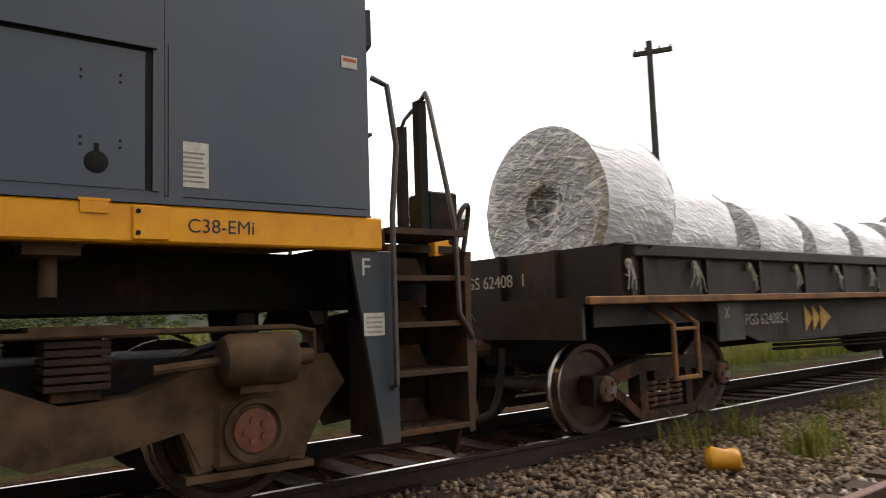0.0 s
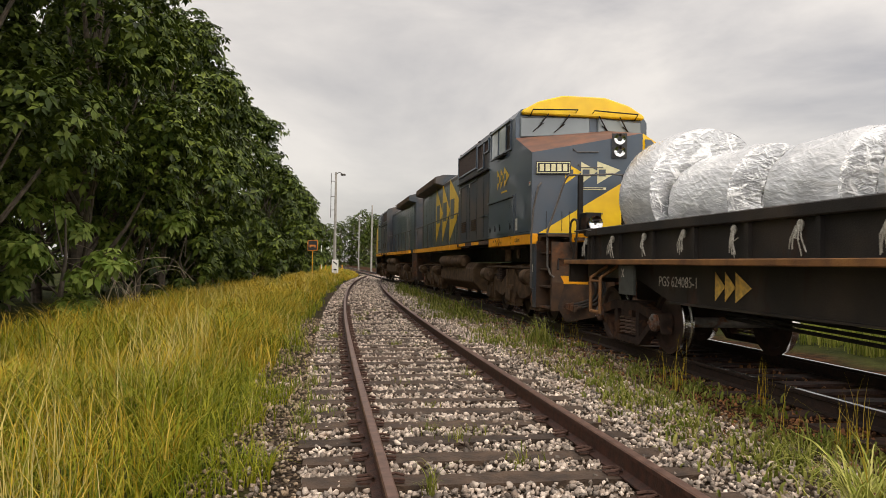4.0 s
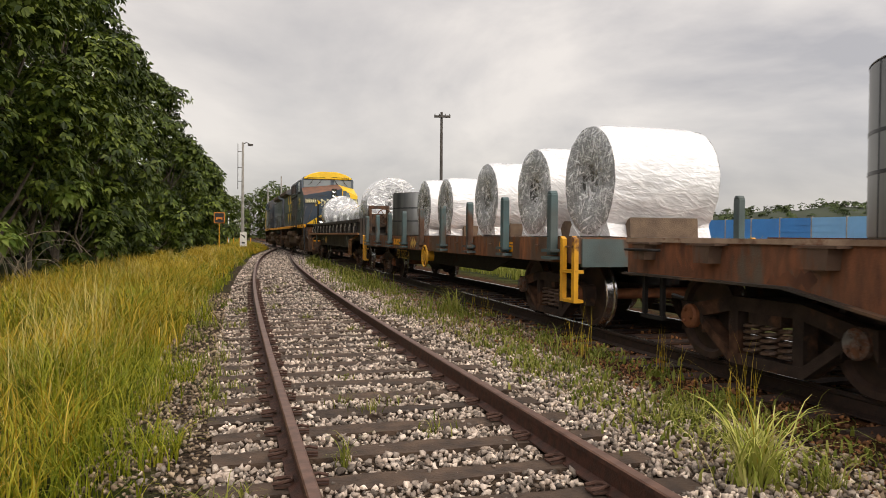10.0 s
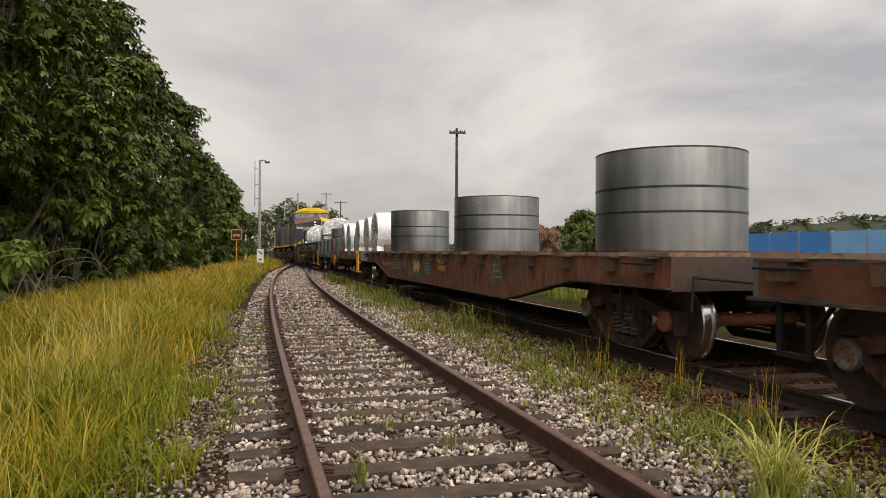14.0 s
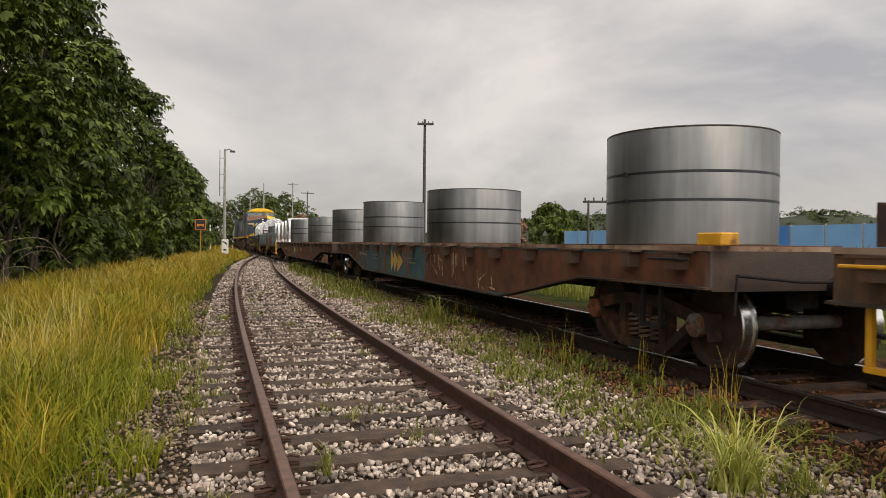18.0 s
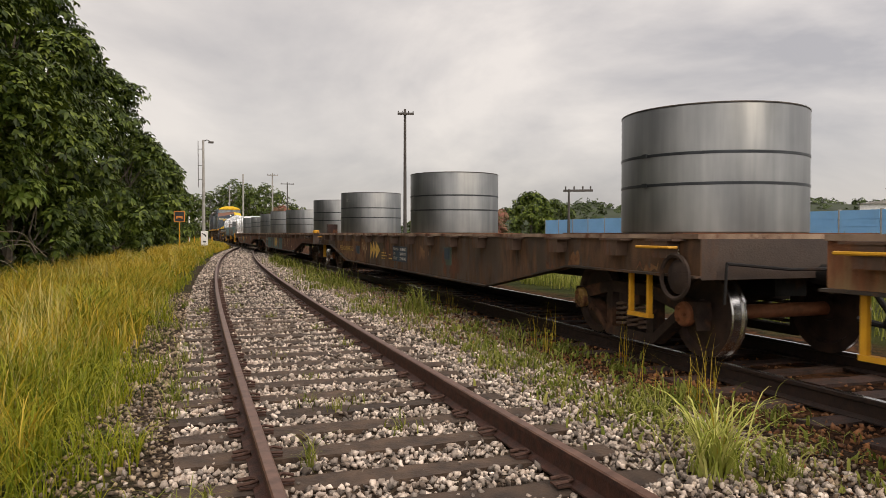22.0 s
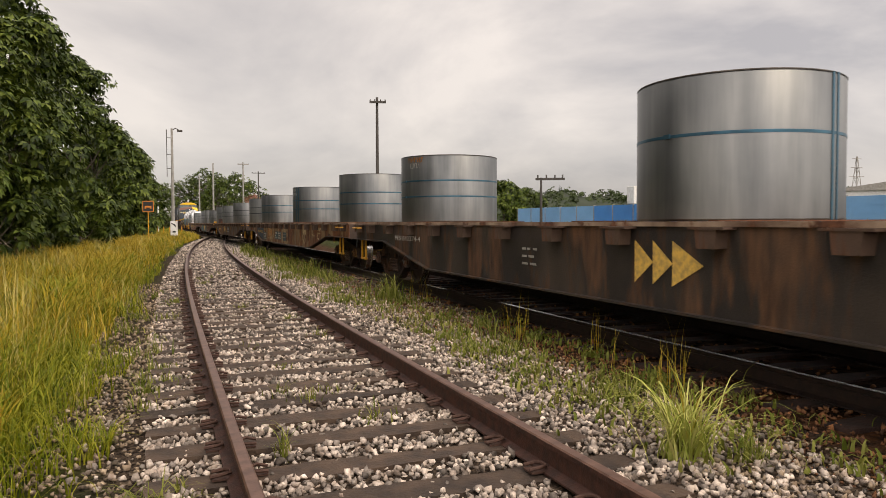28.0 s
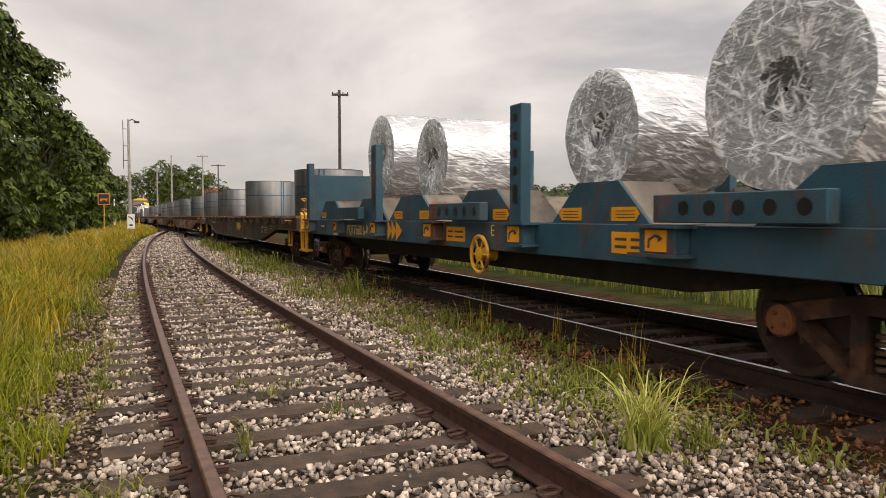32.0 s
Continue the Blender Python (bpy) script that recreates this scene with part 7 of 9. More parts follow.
def words(car, txt, o0, o1, z, size, material, label, under=None):
    """A line of lettering whose baseline starts at o0 and which is stretched to end at o1."""
    ob = lettering(txt, size, material, under or car, on_left(SIDE_X - 0.008, HL - o0, z), label)
    wide = max(v.co.x for v in ob.data.vertices)
    ob.data.transform(Matrix.Diagonal(((o1 - o0) / wide, 1, 1, 1)))
    return ob


def print_bars(car, o0, o1, z0, z1, rows, material, seed=0):
    rnd = random.Random(seed)
    for k in range(rows):
        z = z1 - (z1 - z0) * (k + 0.3) / rows
        o = o0
        while o < o1 - 0.08:
            w = min(rnd.uniform(0.05, 0.17), o1 - o)
            bm = bmesh.new()
            box(bm, SIDE_X - 0.009, SIDE_X - 0.004, HL - o - w, HL - o, z - 0.016, z + 0.012)
            part("print_bar", bm, material, car)
            o += w + rnd.uniform(0.03, 0.09)


def strokes(car, segs, material, name="paint_stroke", w=0.02, x=SIDE_X - 0.004):
    """Brushed or chalked strokes: each a thin bar from (o, z) to (o, z)."""
    for (oa, za), (ob_, zb) in segs:
        bm = bmesh.new()
        a, b = Vector((x, HL - oa, za)), Vector((x, HL - ob_, zb))
        d = (b - a).normalized()
        nrm = Vector((0, -d.z, d.y)) * w / 2
        vs = [bm.verts.new(p) for p in (a - nrm, b - nrm * 0.7, b + nrm, a + nrm * 0.8)]
        f = bm.faces.new(vs)
        r = bmesh.ops.extrude_face_region(bm, geom=[f])
        bmesh.ops.translate(bm, verts=[g for g in r["geom"] if isinstance(g, bmesh.types.BMVert)], vec=(0.003, 0, 0))
        bmesh.ops.recalc_face_normals(bm, faces=bm.faces[:])
        part(name, bm, material, car)


def load_table(car, o0, o1, z0, z1, material):
    for k, (a, b) in enumerate((("PESO BRUTO", "100 000 KG"), ("TARA", "28 000 KG"), ("LOTA\u00c7\u00c3O", "72 000 KG"))):
        z = z1 - (z1 - z0) * (k + 0.85) / 3
        s = (z1 - z0) * 0.30
        words(car, a, o0, o0 + (o1 - o0) * (0.42, 0.17, 0.32)[k], z, s, material, "stencilled load table")
        words(car, b, o0 + (o1 - o0) * 0.52, o1, z, s, material, "stencilled load table")


w3, w4, w5, w6, w7 = flats
# first flat wagon: rust with green patches
words(w3, "PES 624347-9", 3.38, 5.11, 0.80, 0.17, M_LETTER, "pale yellow wagon number")
patch(w3, "info_panel", 5.2, 6.62, 0.66, 0.96, M_GREENPATCH, "faded green panel")
print_bars(w3, 5.28, 6.5, 0.70, 0.93, 3, M_FADED, 1)
patch(w3, "stencil_panel", 6.75, 7.55, 0.70, 1.06, M_BARERUST, "rusty orange stencil panel", 1, 0.05, 2)
strokes(w3, (((6.85, 1.0), (6.9, 0.75)), ((7.0, 1.02), (7.05, 0.8)), ((7.25, 1.0), (7.3, 0.76))), M_STENCIL_O, w=0.06)
patch(w3, "ochre_panel", 7.58, 8.0, 0.47, 1.10, M_OCHRE, "worn ochre paint on the side", 1, 0.02, 17)
patch(w3, "green_patch", 8.02, 9.47, 0.47, 1.10, M_GREENPATCH, "flaking green paint patch", 1, 0.07, 3)
arrows(w3, SIDE_X - 0.006, HL - 8.38, 0.84, 0.38, M_LETTER, label="faded yellow arrow emblem")
patch(w3, "info_panel", 9.73, 10.36, 0.65, 0.99, M_GREENPATCH, "faded green panel", 1, 0.02, 4)
print_bars(w3, 9.8, 10.3, 0.68, 0.96, 4, M_FADED, 5)
patch(w3, "stencil_panel", 11.05, 11.78, 0.80, 0.93, M_STENCIL_O, "worn orange stencil panel", 1, 0.03, 6)
words(w3, "UNITARIO", 11.02, 11.78, 0.965, 0.15, M_FLAKE, "pale stencilled word")
patch(w3, "info_panel", 15.13, 15.69, 0.70, 1.07, M_GREENPATCH, "faded green panel", 1, 0.02, 8)
print_bars(w3, 15.2, 15.65, 0.72, 1.04, 3, M_FADED, 9)
strokes(w3, (((14.6, 1.05), (14.65, 0.7)), ((14.65, 1.04), (14.95, 0.98)), ((14.95, 0.98), (14.9, 0.82)), ((14.62, 0.86), (14.9, 0.82))), M_OCHRE, w=0.035)
strokes(w3, (((17.3, 0.8), (17.42, 1.05)), ((17.42, 1.05), (17.52, 0.92)), ((17.42, 1.05), (17.3, 1.0))), M_OCHRE, w=0.03)
# second: teal with rusty ends
for o0, o1, step in ((11.6, 20.96, 1.17), (0.06, 3.36, 1.1)):
    for k in range(round((o1 - o0) / step)):
        patch(w4, "rust_patch", o0 + step * k, o0 + step * (k + 1), 0.3, 1.165, M_BARERUST, "bare rust-brown paint")
words(w4, "PES 716565-6", 4.0, 5.1, 0.86, 0.12, M_LETTER_W, "small white wagon number")
print_bars(w4, 6.0, 6.7, 0.75, 0.93, 2, M_FADED, 13)
arrows(w4, SIDE_X - 0.006, HL - 8.36, 0.80, 0.56, M_LETTER, label="yellow arrow emblem", aspect=0.645)
print_bars(w4, 10.04, 10.9, 0.72, 0.93, 2, M_FADED, 14)
strokes(w4, (((11.7, 1.03), (11.75, 0.66)), ((11.95, 0.98), (12.3, 1.0)), ((11.95, 0.98), (12.0, 0.68)), ((12.3, 1.0), (12.3, 0.85)), ((12.0, 0.85), (12.5, 0.62)), ((13.45, 1.06), (13.47, 0.6)), ((13.53, 1.08), (13.55, 0.66)), ((13.65, 1.05), (13.67, 0.56)), ((13.74, 1.07), (13.76, 0.7)), ((14.1, 1.0), (14.12, 0.75)), ((14.25, 1.02), (14.27, 0.86)), ((12.55, 1.02), (12.62, 0.72)), ((12.62, 0.95), (12.8, 0.9)), ((12.8, 0.9), (12.84, 0.6)),
             ((14.85, 0.8), (14.95, 0.5)), ((14.95, 0.62), (15.3, 0.78)), ((15.5, 0.8), (15.6, 0.5)), ((15.2, 0.55), (15.7, 0.52))), M_FLAKE, w=0.032)
patch(w4, "pink_label", 15.11, 15.41, 0.47, 0.53, M_FLAKE, "small pale label", 3)
strokes(w4, (((16.08, 0.93), (16.16, 1.05)), ((16.16, 1.05), (16.28, 1.0)), ((16.28, 1.0), (16.3, 0.86)), ((16.3, 0.86), (16.2, 0.8)), ((16.2, 0.8), (16.08, 0.93))), M_OCHRE, w=0.025)
words(w5, "AB", 20.55, 20.75, 1.04, 0.11, M_LETTER_W, "small white letters")
words(w4, "B", 20.4, 20.5, 1.05, 0.12, M_LETTER_W, "small white letter B")
# third: dark rust with the large ochre number
patch(w5, "ochre_panel", 3.2, 7.4, 0.45, 1.12, M_OCHRE, "worn ochre paint on the side", 1, 0.08, 21)
words(w5, "PES 624594-3 3", 3.7, 5.75, 0.74, 0.19, M_LETTER, "large ochre yellow wagon number")
patch(w5, "blue_panel", 6.1, 6.62, 0.68, 0.90, M_BLUEPATCH, "small dark blue panel", 3)
strokes(w5, (((7.0, 1.0), (7.1, 0.8)), ((7.2, 0.95), (7.35, 0.7)), ((7.5, 1.0), (7.5, 0.8))), M_FLAKE, w=0.04)
arrows(w5, SIDE_X - 0.006, HL - 7.97, 0.83, 0.46, M_LETTER, label="scratched orange arrow emblem", aspect=0.68)
print_bars(w5, 9.2, 9.66, 0.60, 0.80, 3, M_LETTER, 22)
print_bars(w5, 9.9, 10.2, 0.60, 0.78, 2, M_LETTER, 23)
patch(w5, "load_panel", 10.25, 11.45, 0.62, 0.96, M_BLUEPATCH, "dark blue load panel", 3)
load_table(w5, 10.32, 11.38, 0.64, 0.95, M_LETTER_W)
patch(w5, "blue_panel", 13.84, 14.34, 0.68, 1.0, M_GREENPATCH, "grey panel with a blue square", 2)
patch(w5, "blue_square", 13.95, 14.25, 0.78, 0.98, M_BLUEPATCH, "dark blue square", 4)
strokes(w5, (((12.9, 1.0), (13.1, 0.96)), ((13.0, 1.0), (13.0, 0.82))), M_FLAKE, w=0.03)
# fourth: orange rust with blue panels
patch(w6, "blue_panel", 3.23, 5.35, 0.43, 1.12, M_BLUEPATCH, "dull blue number panel", 1)
words(w6, "PES 624524 2", 3.56, 5.07, 0.80, 0.17, M_LETTER, "large yellow wagon number")
patch(w6, "blue_panel", 5.5, 6.3, 0.50, 0.85, M_TEALPATCH, "teal stencil panel with dashed frame", 1)
strokes(w6, [((5.56 + 0.17 * j, z), (5.66 + 0.17 * j, z)) for j in range(4) for z in (0.83, 0.68, 0.54)] + [((5.56, 0.83), (5.56, 0.76)), ((5.56, 0.62), (5.56, 0.54)), ((5.92, 0.72), (5.92, 0.64)), ((6.24, 0.83), (6.24, 0.76)), ((6.24, 0.62), (6.24, 0.54))], M_LETTER_W, "stencil_dash", 0.018, SIDE_X - 0.007)
print_bars(w6, 5.65, 6.2, 0.56, 0.80, 2, M_CHALK, 31)
strokes(w6, (((5.65, 1.1), (5.85, 0.90)), ((6.05, 1.1), (5.95, 0.90)), ((6.35, 1.12), (6.12, 0.9)), ((5.7, 1.1), (5.8, 0.88)), ((8.5, 1.1), (8.35, 0.6)), ((9.6, 1.1), (9.8, 0.85)), ((9.9, 1.12), (9.8, 0.85))), M_FLAKE, w=0.07)
patch(w6, "cream_patch", 6.85, 8.05, 0.52, 1.16, M_FLAKE, "flaking cream paint patch", 1, 0.10, 32)
arrows(w6, SIDE_X - 0.009, HL - 6.95, 0.84, 0.48, M_STENCIL_O, label="scratched orange arrow emblem", aspect=0.68)
patch(w6, "load_panel", 8.7, 10.3, 0.58, 0.90, M_TEALPATCH, "teal load panel", 2)
load_table(w6, 8.8, 10.2, 0.60, 0.88, M_LETTER_W)
patch(w6, "cream_patch", 10.5, 11.75, 0.47, 1.08, M_FLAKE, "flaking cream paint patch", 1, 0.12, 33)
patch(w6, "info_panel", 10.73, 11.52, 0.56, 0.88, M_TEALPATCH, "teal measure panel", 4)
print_bars(w6, 10.8, 11.45, 0.60, 0.85, 2, M_FADED, 34)
patch(w6, "cream_patch", 14.8, 15.4, 0.6, 1.1, M_FLAKE, "flaking cream paint patch", 1, 0.12, 35)
strokes(w6, (((16.5, 1.03), (16.55, 0.64)), ((16.35, 0.86), (16.75, 0.84))), M_FLAKE, w=0.06)
patch(w6, "cream_patch", 17.17, 17.75, 0.98, 1.1, M_FLAKE, "flaking cream paint patch", 1, 0.05, 36)
strokes(w6, (((17.15, 0.92), (17.6, 0.92)), ((17.2, 0.92), (17.15, 0.76)), ((17.15, 0.76), (17.65, 0.74)), ((17.6, 0.92), (17.65, 0.74))), M_FLAKE, w=0.05)
# fifth: soot brown
words(w7, "PES 642374-4", 3.0, 4.5, 0.90, 0.13, M_LETTER_W, "small white wagon number")
print_bars(w7, 8.43, 8.81, 0.66, 0.94, 3, M_FADED, 41)
arrows(w7, SIDE_X - 0.006, HL - 10.79, 0.865, 0.41, M_LETTER, label="yellow arrow emblem", aspect=0.68)
load_table(w7, 15.95, 17.0, 0.68, 0.92, M_LETTER_W)
print_bars(w7, 17.38, 17.92, 0.80, 0.96, 2, M_FADED, 42)

# plain rust stains and scrapes that set the sides apart
rs = random.Random(12)
for car, mats, n in ((w3, (M_BARERUST,), 12), (w5, (M_BARERUST, M_OCHRE), 14), (w6, (M_BARERUST, M_OCHRE), 16)):
    for k in range(n):
        o = rs.uniform(0.3, 20.4)
        z0 = rs.uniform(0.5, 0.85)
        patch(car, "rust_patch", o, o + rs.uniform(0.12, 0.5), z0, rs.uniform(z0 + 0.12, 1.15), rs.choice(mats), "worn paint patch", 0.6, 0.10, 60 + k)

# brake disc wheel at the rear of the third flat wagon, boxes on the decks
bm = bmesh.new()
yb, zb = HL - 20.82, 0.85
tube(bm, [(-1.52, yb + 0.20 * math.cos(a * 0.2618), zb + 0.20 * math.sin(a * 0.2618)) for a in range(25)], 0.022, 6)
lathe(bm, (-1.5, yb, zb), (1, 0, 0), [(0.02, -0.02), (0.08, -0.015), (0.12, 0.0), (0.16, 0.02)], 20, cap=False)
cyl(bm, (-1.3, yb, zb), (-1.52, yb, zb), 0.05, 10)
part("brake_wheel", bm, M_WBOGIE, w5, "dark disc brake wheel with a pale rim", True)
M_RUSTBOX = mat("rust_brown_box", (0.06, 0.025, 0.016), (0.03, 0.015, 0.012), rough=0.7, scale=6, rust=0.3)
bm = bmesh.new()
box(bm, -0.10, 0.10, -0.17, 0.17, 0.0, 0.12)
mover(solid("yellow_block", bevelled(bm, 0.012), M_YELLOW, "small yellow wooden block on the wagon deck", "block"), F3 - PITCH - 21.48 + 0.5, -1.3, 1.249)
bm = bmesh.new()
box(bm, -0.17, 0.17, -0.15, 0.15, 0.0, 0.03)
box(bm, -0.17, 0.17, -0.15, -0.12, 0.03, 0.32)
box(bm, -0.17, 0.17, 0.12, 0.15, 0.03, 0.32)
box(bm, -0.17, -0.15, -0.12, 0.12, 0.03, 0.30)
box(bm, 0.15, 0.17, -0.12, 0.12, 0.03, 0.30)
mover(solid("tool_box", bm, M_RUSTBOX, "open rust-brown steel box on the wagon deck", "box"), F3 - PITCH * 2 - 0.22, -1.0, 1.249)
# timber and rust dunnage strips under the coils
for k, places in enumerate(COILS):
    for d in places:
        for s in (-1, 1):
            bm = bmesh.new()
            box(bm, -1.3, 1.2, -0.06, 0.06, 0.0, 0.012)
            mover(solid("dunnage_strip", bm, M_BARERUST, "rusty flat strip under a coil", "strip", "strips under the coils"), F3 - PITCH * k - d + s * 1.12, 0, 1.2455)

# chalk handwriting on some coils
def coil_words(coil, r, turn, z, txt, size, material):
    """Hand-chalked characters set round the coil, each on its own tangent."""
    for k, ch in enumerate(txt):
        a = radians(turn + k * math.degrees(0.62 * size / r))
        at = Matrix.Translation((r * math.cos(a), r * math.sin(a), z)) @ pose(0, 0, 0, 0, 0, math.degrees(a) + 90) @ pose(0, 0, 0, 90)
        lettering(ch, size, material, coil, at, "chalked number")


def chalk(coil, r, turn, z, segs, material=M_CHALK, w=0.018):
    for (a, za), (b, zb) in segs:
        bm = bmesh.new()
        n = 3
        rows = []
        for k in range(n + 1):
            u = k / n
            ang = radians(turn + a + (b - a) * u)
            zz = z + za + (zb - za) * u
            up = Vector((0, 0, w / 2)) if abs(b - a) > 2 else Vector((-math.sin(ang), math.cos(ang), 0)) * w / 2
            c = Vector((math.cos(ang), math.sin(ang), 0)) * (r + 0.0025) + Vector((0, 0, zz))
            rows.append((bm.verts.new(c - up), bm.verts.new(c + up)))
        for p, q in zip(rows, rows[1:]):
            bm.faces.new((p[0], q[0], q[1], p[1]))
        bmesh.ops.solidify(bm, geom=bm.faces[:], thickness=0.002)
        part("chalk_mark", bm, material, coil)


rc = random.Random(4)
for key, turn, z, n, m in (((2, 0), 205, 1.05, 3, M_CHALK), ((1, 1), 200, 1.1, 3, M_CHALK), ((4, 0), 195, 1.22, 9, M_STENCIL_O), ((4, 0), 198, 1.1, 6, M_CHALK), ((0, 1), 225, 1.1, 3, M_CHALK)):
    segs = []
    for j in range(n):
        a = j * 2.6
        if rc.random() < 0.6:
            segs.append(((a, 0.0), (a + rc.uniform(-0.4, 0.6), 0.10)))
        segs.append(((a, rc.choice((0, 0.05, 0.1))), (a + 2.1, rc.choice((0, 0.05, 0.1)))))
    chalk(coils[key], 1.024, turn, z, segs, m)
coil_words(coils[3, 1], 1.026, 176, 1.19, "54804", 0.14, M_CHALK)
coil_words(coils[3, 1], 1.026, 184, 1.04, "0700", 0.13, M_CHALK)


# ---- sleepers, clips and ballast ----
SLEEPERS = []
for k in range(3):
    bm = bmesh.new()
    rnd = random.Random(k)
    box(bm, -1.36, 1.36, -0.115, 0.115, -0.30, -0.166)
    bmesh.ops.subdivide_edges(bm, edges=[e for e in bm.edges if abs(e.verts[0].co.x - e.verts[1].co.x) > 1], cuts=5)
    for v in bm.verts:
        v.co.y += rnd.uniform(-0.012, 0.012)
        v.co.z += rnd.uniform(-0.014, 0.006) if v.co.z > -0.2 else 0
    SLEEPERS.append(mesh_of("sleeper", bm, M_SLEEPER))
OILY = []
for me in SLEEPERS:
    me = me.copy()
    me.materials.clear()
    me.materials.append(M_SLEEPER_OILY)
    OILY.append(me)


def lay_sleepers(track, radius, s0, n_near, n_far, step=0.545, drop=0.0):
    rnd = random.Random(5)
    far_v, far_f = [], []
    for k in range(n_near + n_far):
        m = arc_pose(radius, s0 + step * k + rnd.uniform(-0.02, 0.02), rnd.uniform(-0.04, 0.04), -drop + rnd.uniform(-0.008, 0.004)) @ pose(0, 0, 0, 0, 0, rnd.uniform(-1.2, 1.2))
        if k < n_near:
            piece("sleeper", (OILY if radius == R_TRAIN else SLEEPERS)[k % 3], track, m)
        else:
            b = len(far_v)
            far_v += [m @ Vector(c) for c in ((-1.36, -0.115, -0.166), (1.36, -0.115, -0.166), (1.36, 0.115, -0.166), (-1.36, 0.115, -0.166), (-1.36, -0.115, -0.3), (1.36, -0.115, -0.3), (1.36, 0.115, -0.3), (-1.36, 0.115, -0.3))]
            far_f += [(b, b + 1, b + 2, b + 3), (b, b + 4, b + 5, b + 1), (b + 1, b + 5, b + 6, b + 2), (b + 2, b + 6, b + 7, b + 3), (b + 3, b + 7, b + 4, b)]
    if not far_v:
        return
    ob = new("distant_sleepers", soup("distant_sleepers", far_v, far_f, M_SLEEPER_OILY))
    ob.parent = track
    tagged(ob, kind="stuff")


lay_sleepers(near_track, R_NEAR, 4.12 - 0.545 * 30, 150, 0)
lay_sleepers(train_track, R_TRAIN, -16, 150, 380, 0.56, drop=0.0)

bm = bmesh.new()
box(bm, -0.05, 0.05, -0.05, 0.05, -0.166, -0.155)
tube(bm, [(0.05, -0.05, -0.14), (-0.02, -0.055, -0.135), (-0.05, -0.02, -0.13), (-0.05, 0.03, -0.13), (0.0, 0.055, -0.128), (0.06, 0.04, -0.14)], 0.011, 6)
CLIP = mesh_of("rail_clip", bm, M_CLIP, smooth=True)
for k in range(40):
    for o, turn in ((-0.835 - 0.10, 180), (-0.835 + 0.10, 0), (0.835 - 0.10, 180), (0.835 + 0.10, 0)):
        piece("rail_clip", CLIP, near_track, arc_pose(R_NEAR, 4.12 + 0.545 * (k - 5), o) @ pose(0, 0, 0, 0, 0, turn))

OCTA_F = np.array([(0, 2, 4), (2, 1, 4), (1, 3, 4), (3, 0, 4), (2, 0, 5), (1, 2, 5), (3, 1, 5), (0, 3, 5)])
PHI = 1.618
ICO_V = np.array([(-1, PHI, 0), (1, PHI, 0), (-1, -PHI, 0), (1, -PHI, 0), (0, -1, PHI), (0, 1, PHI), (0, -1, -PHI), (0, 1, -PHI), (PHI, 0, -1), (PHI, 0, 1), (-PHI, 0, -1), (-PHI, 0, 1)]) / 1.902
ICO_F = np.array([(0, 11, 5), (0, 5, 1), (0, 1, 7), (0, 7, 10), (0, 10, 11), (1, 5, 9), (5, 11, 4), (11, 10, 2), (10, 7, 6), (7, 1, 8),
                  (3, 9, 4), (3, 4, 2), (3, 2, 6), (3, 6, 8), (3, 8, 9), (4, 9, 5), (2, 4, 11), (6, 2, 10), (8, 6, 7), (9, 8, 1)])
OCTA_V = np.array([(1, 0, 0), (-1, 0, 0), (0, 1, 0), (0, -1, 0), (0, 0, 1), (0, 0, -1)], dtype=float)


def rot_z(a):
    c, s, o, i = np.cos(a), np.sin(a), np.zeros_like(a), np.ones_like(a)
    return np.stack([np.stack([c, -s, o], -1), np.stack([s, c, o], -1), np.stack([o, o, i], -1)], -2)


def rot_x(a):
    c, s, o, i = np.cos(a), np.sin(a), np.zeros_like(a), np.ones_like(a)
    return np.stack([np.stack([i, o, o], -1), np.stack([o, c, -s], -1), np.stack([o, s, c], -1)], -2)


def arc_points(radius, s, off):
    """Many places beside the side track at once."""
    a = np.minimum(s, S_JOIN) / radius
    beyond = np.maximum(s - S_JOIN, 0)
    a2 = np.where(beyond > 0, 0, a)
    return X_CENTRE - radius * np.cos(a) + off * np.cos(a2), radius * np.sin(a) + beyond - off * np.sin(a2)


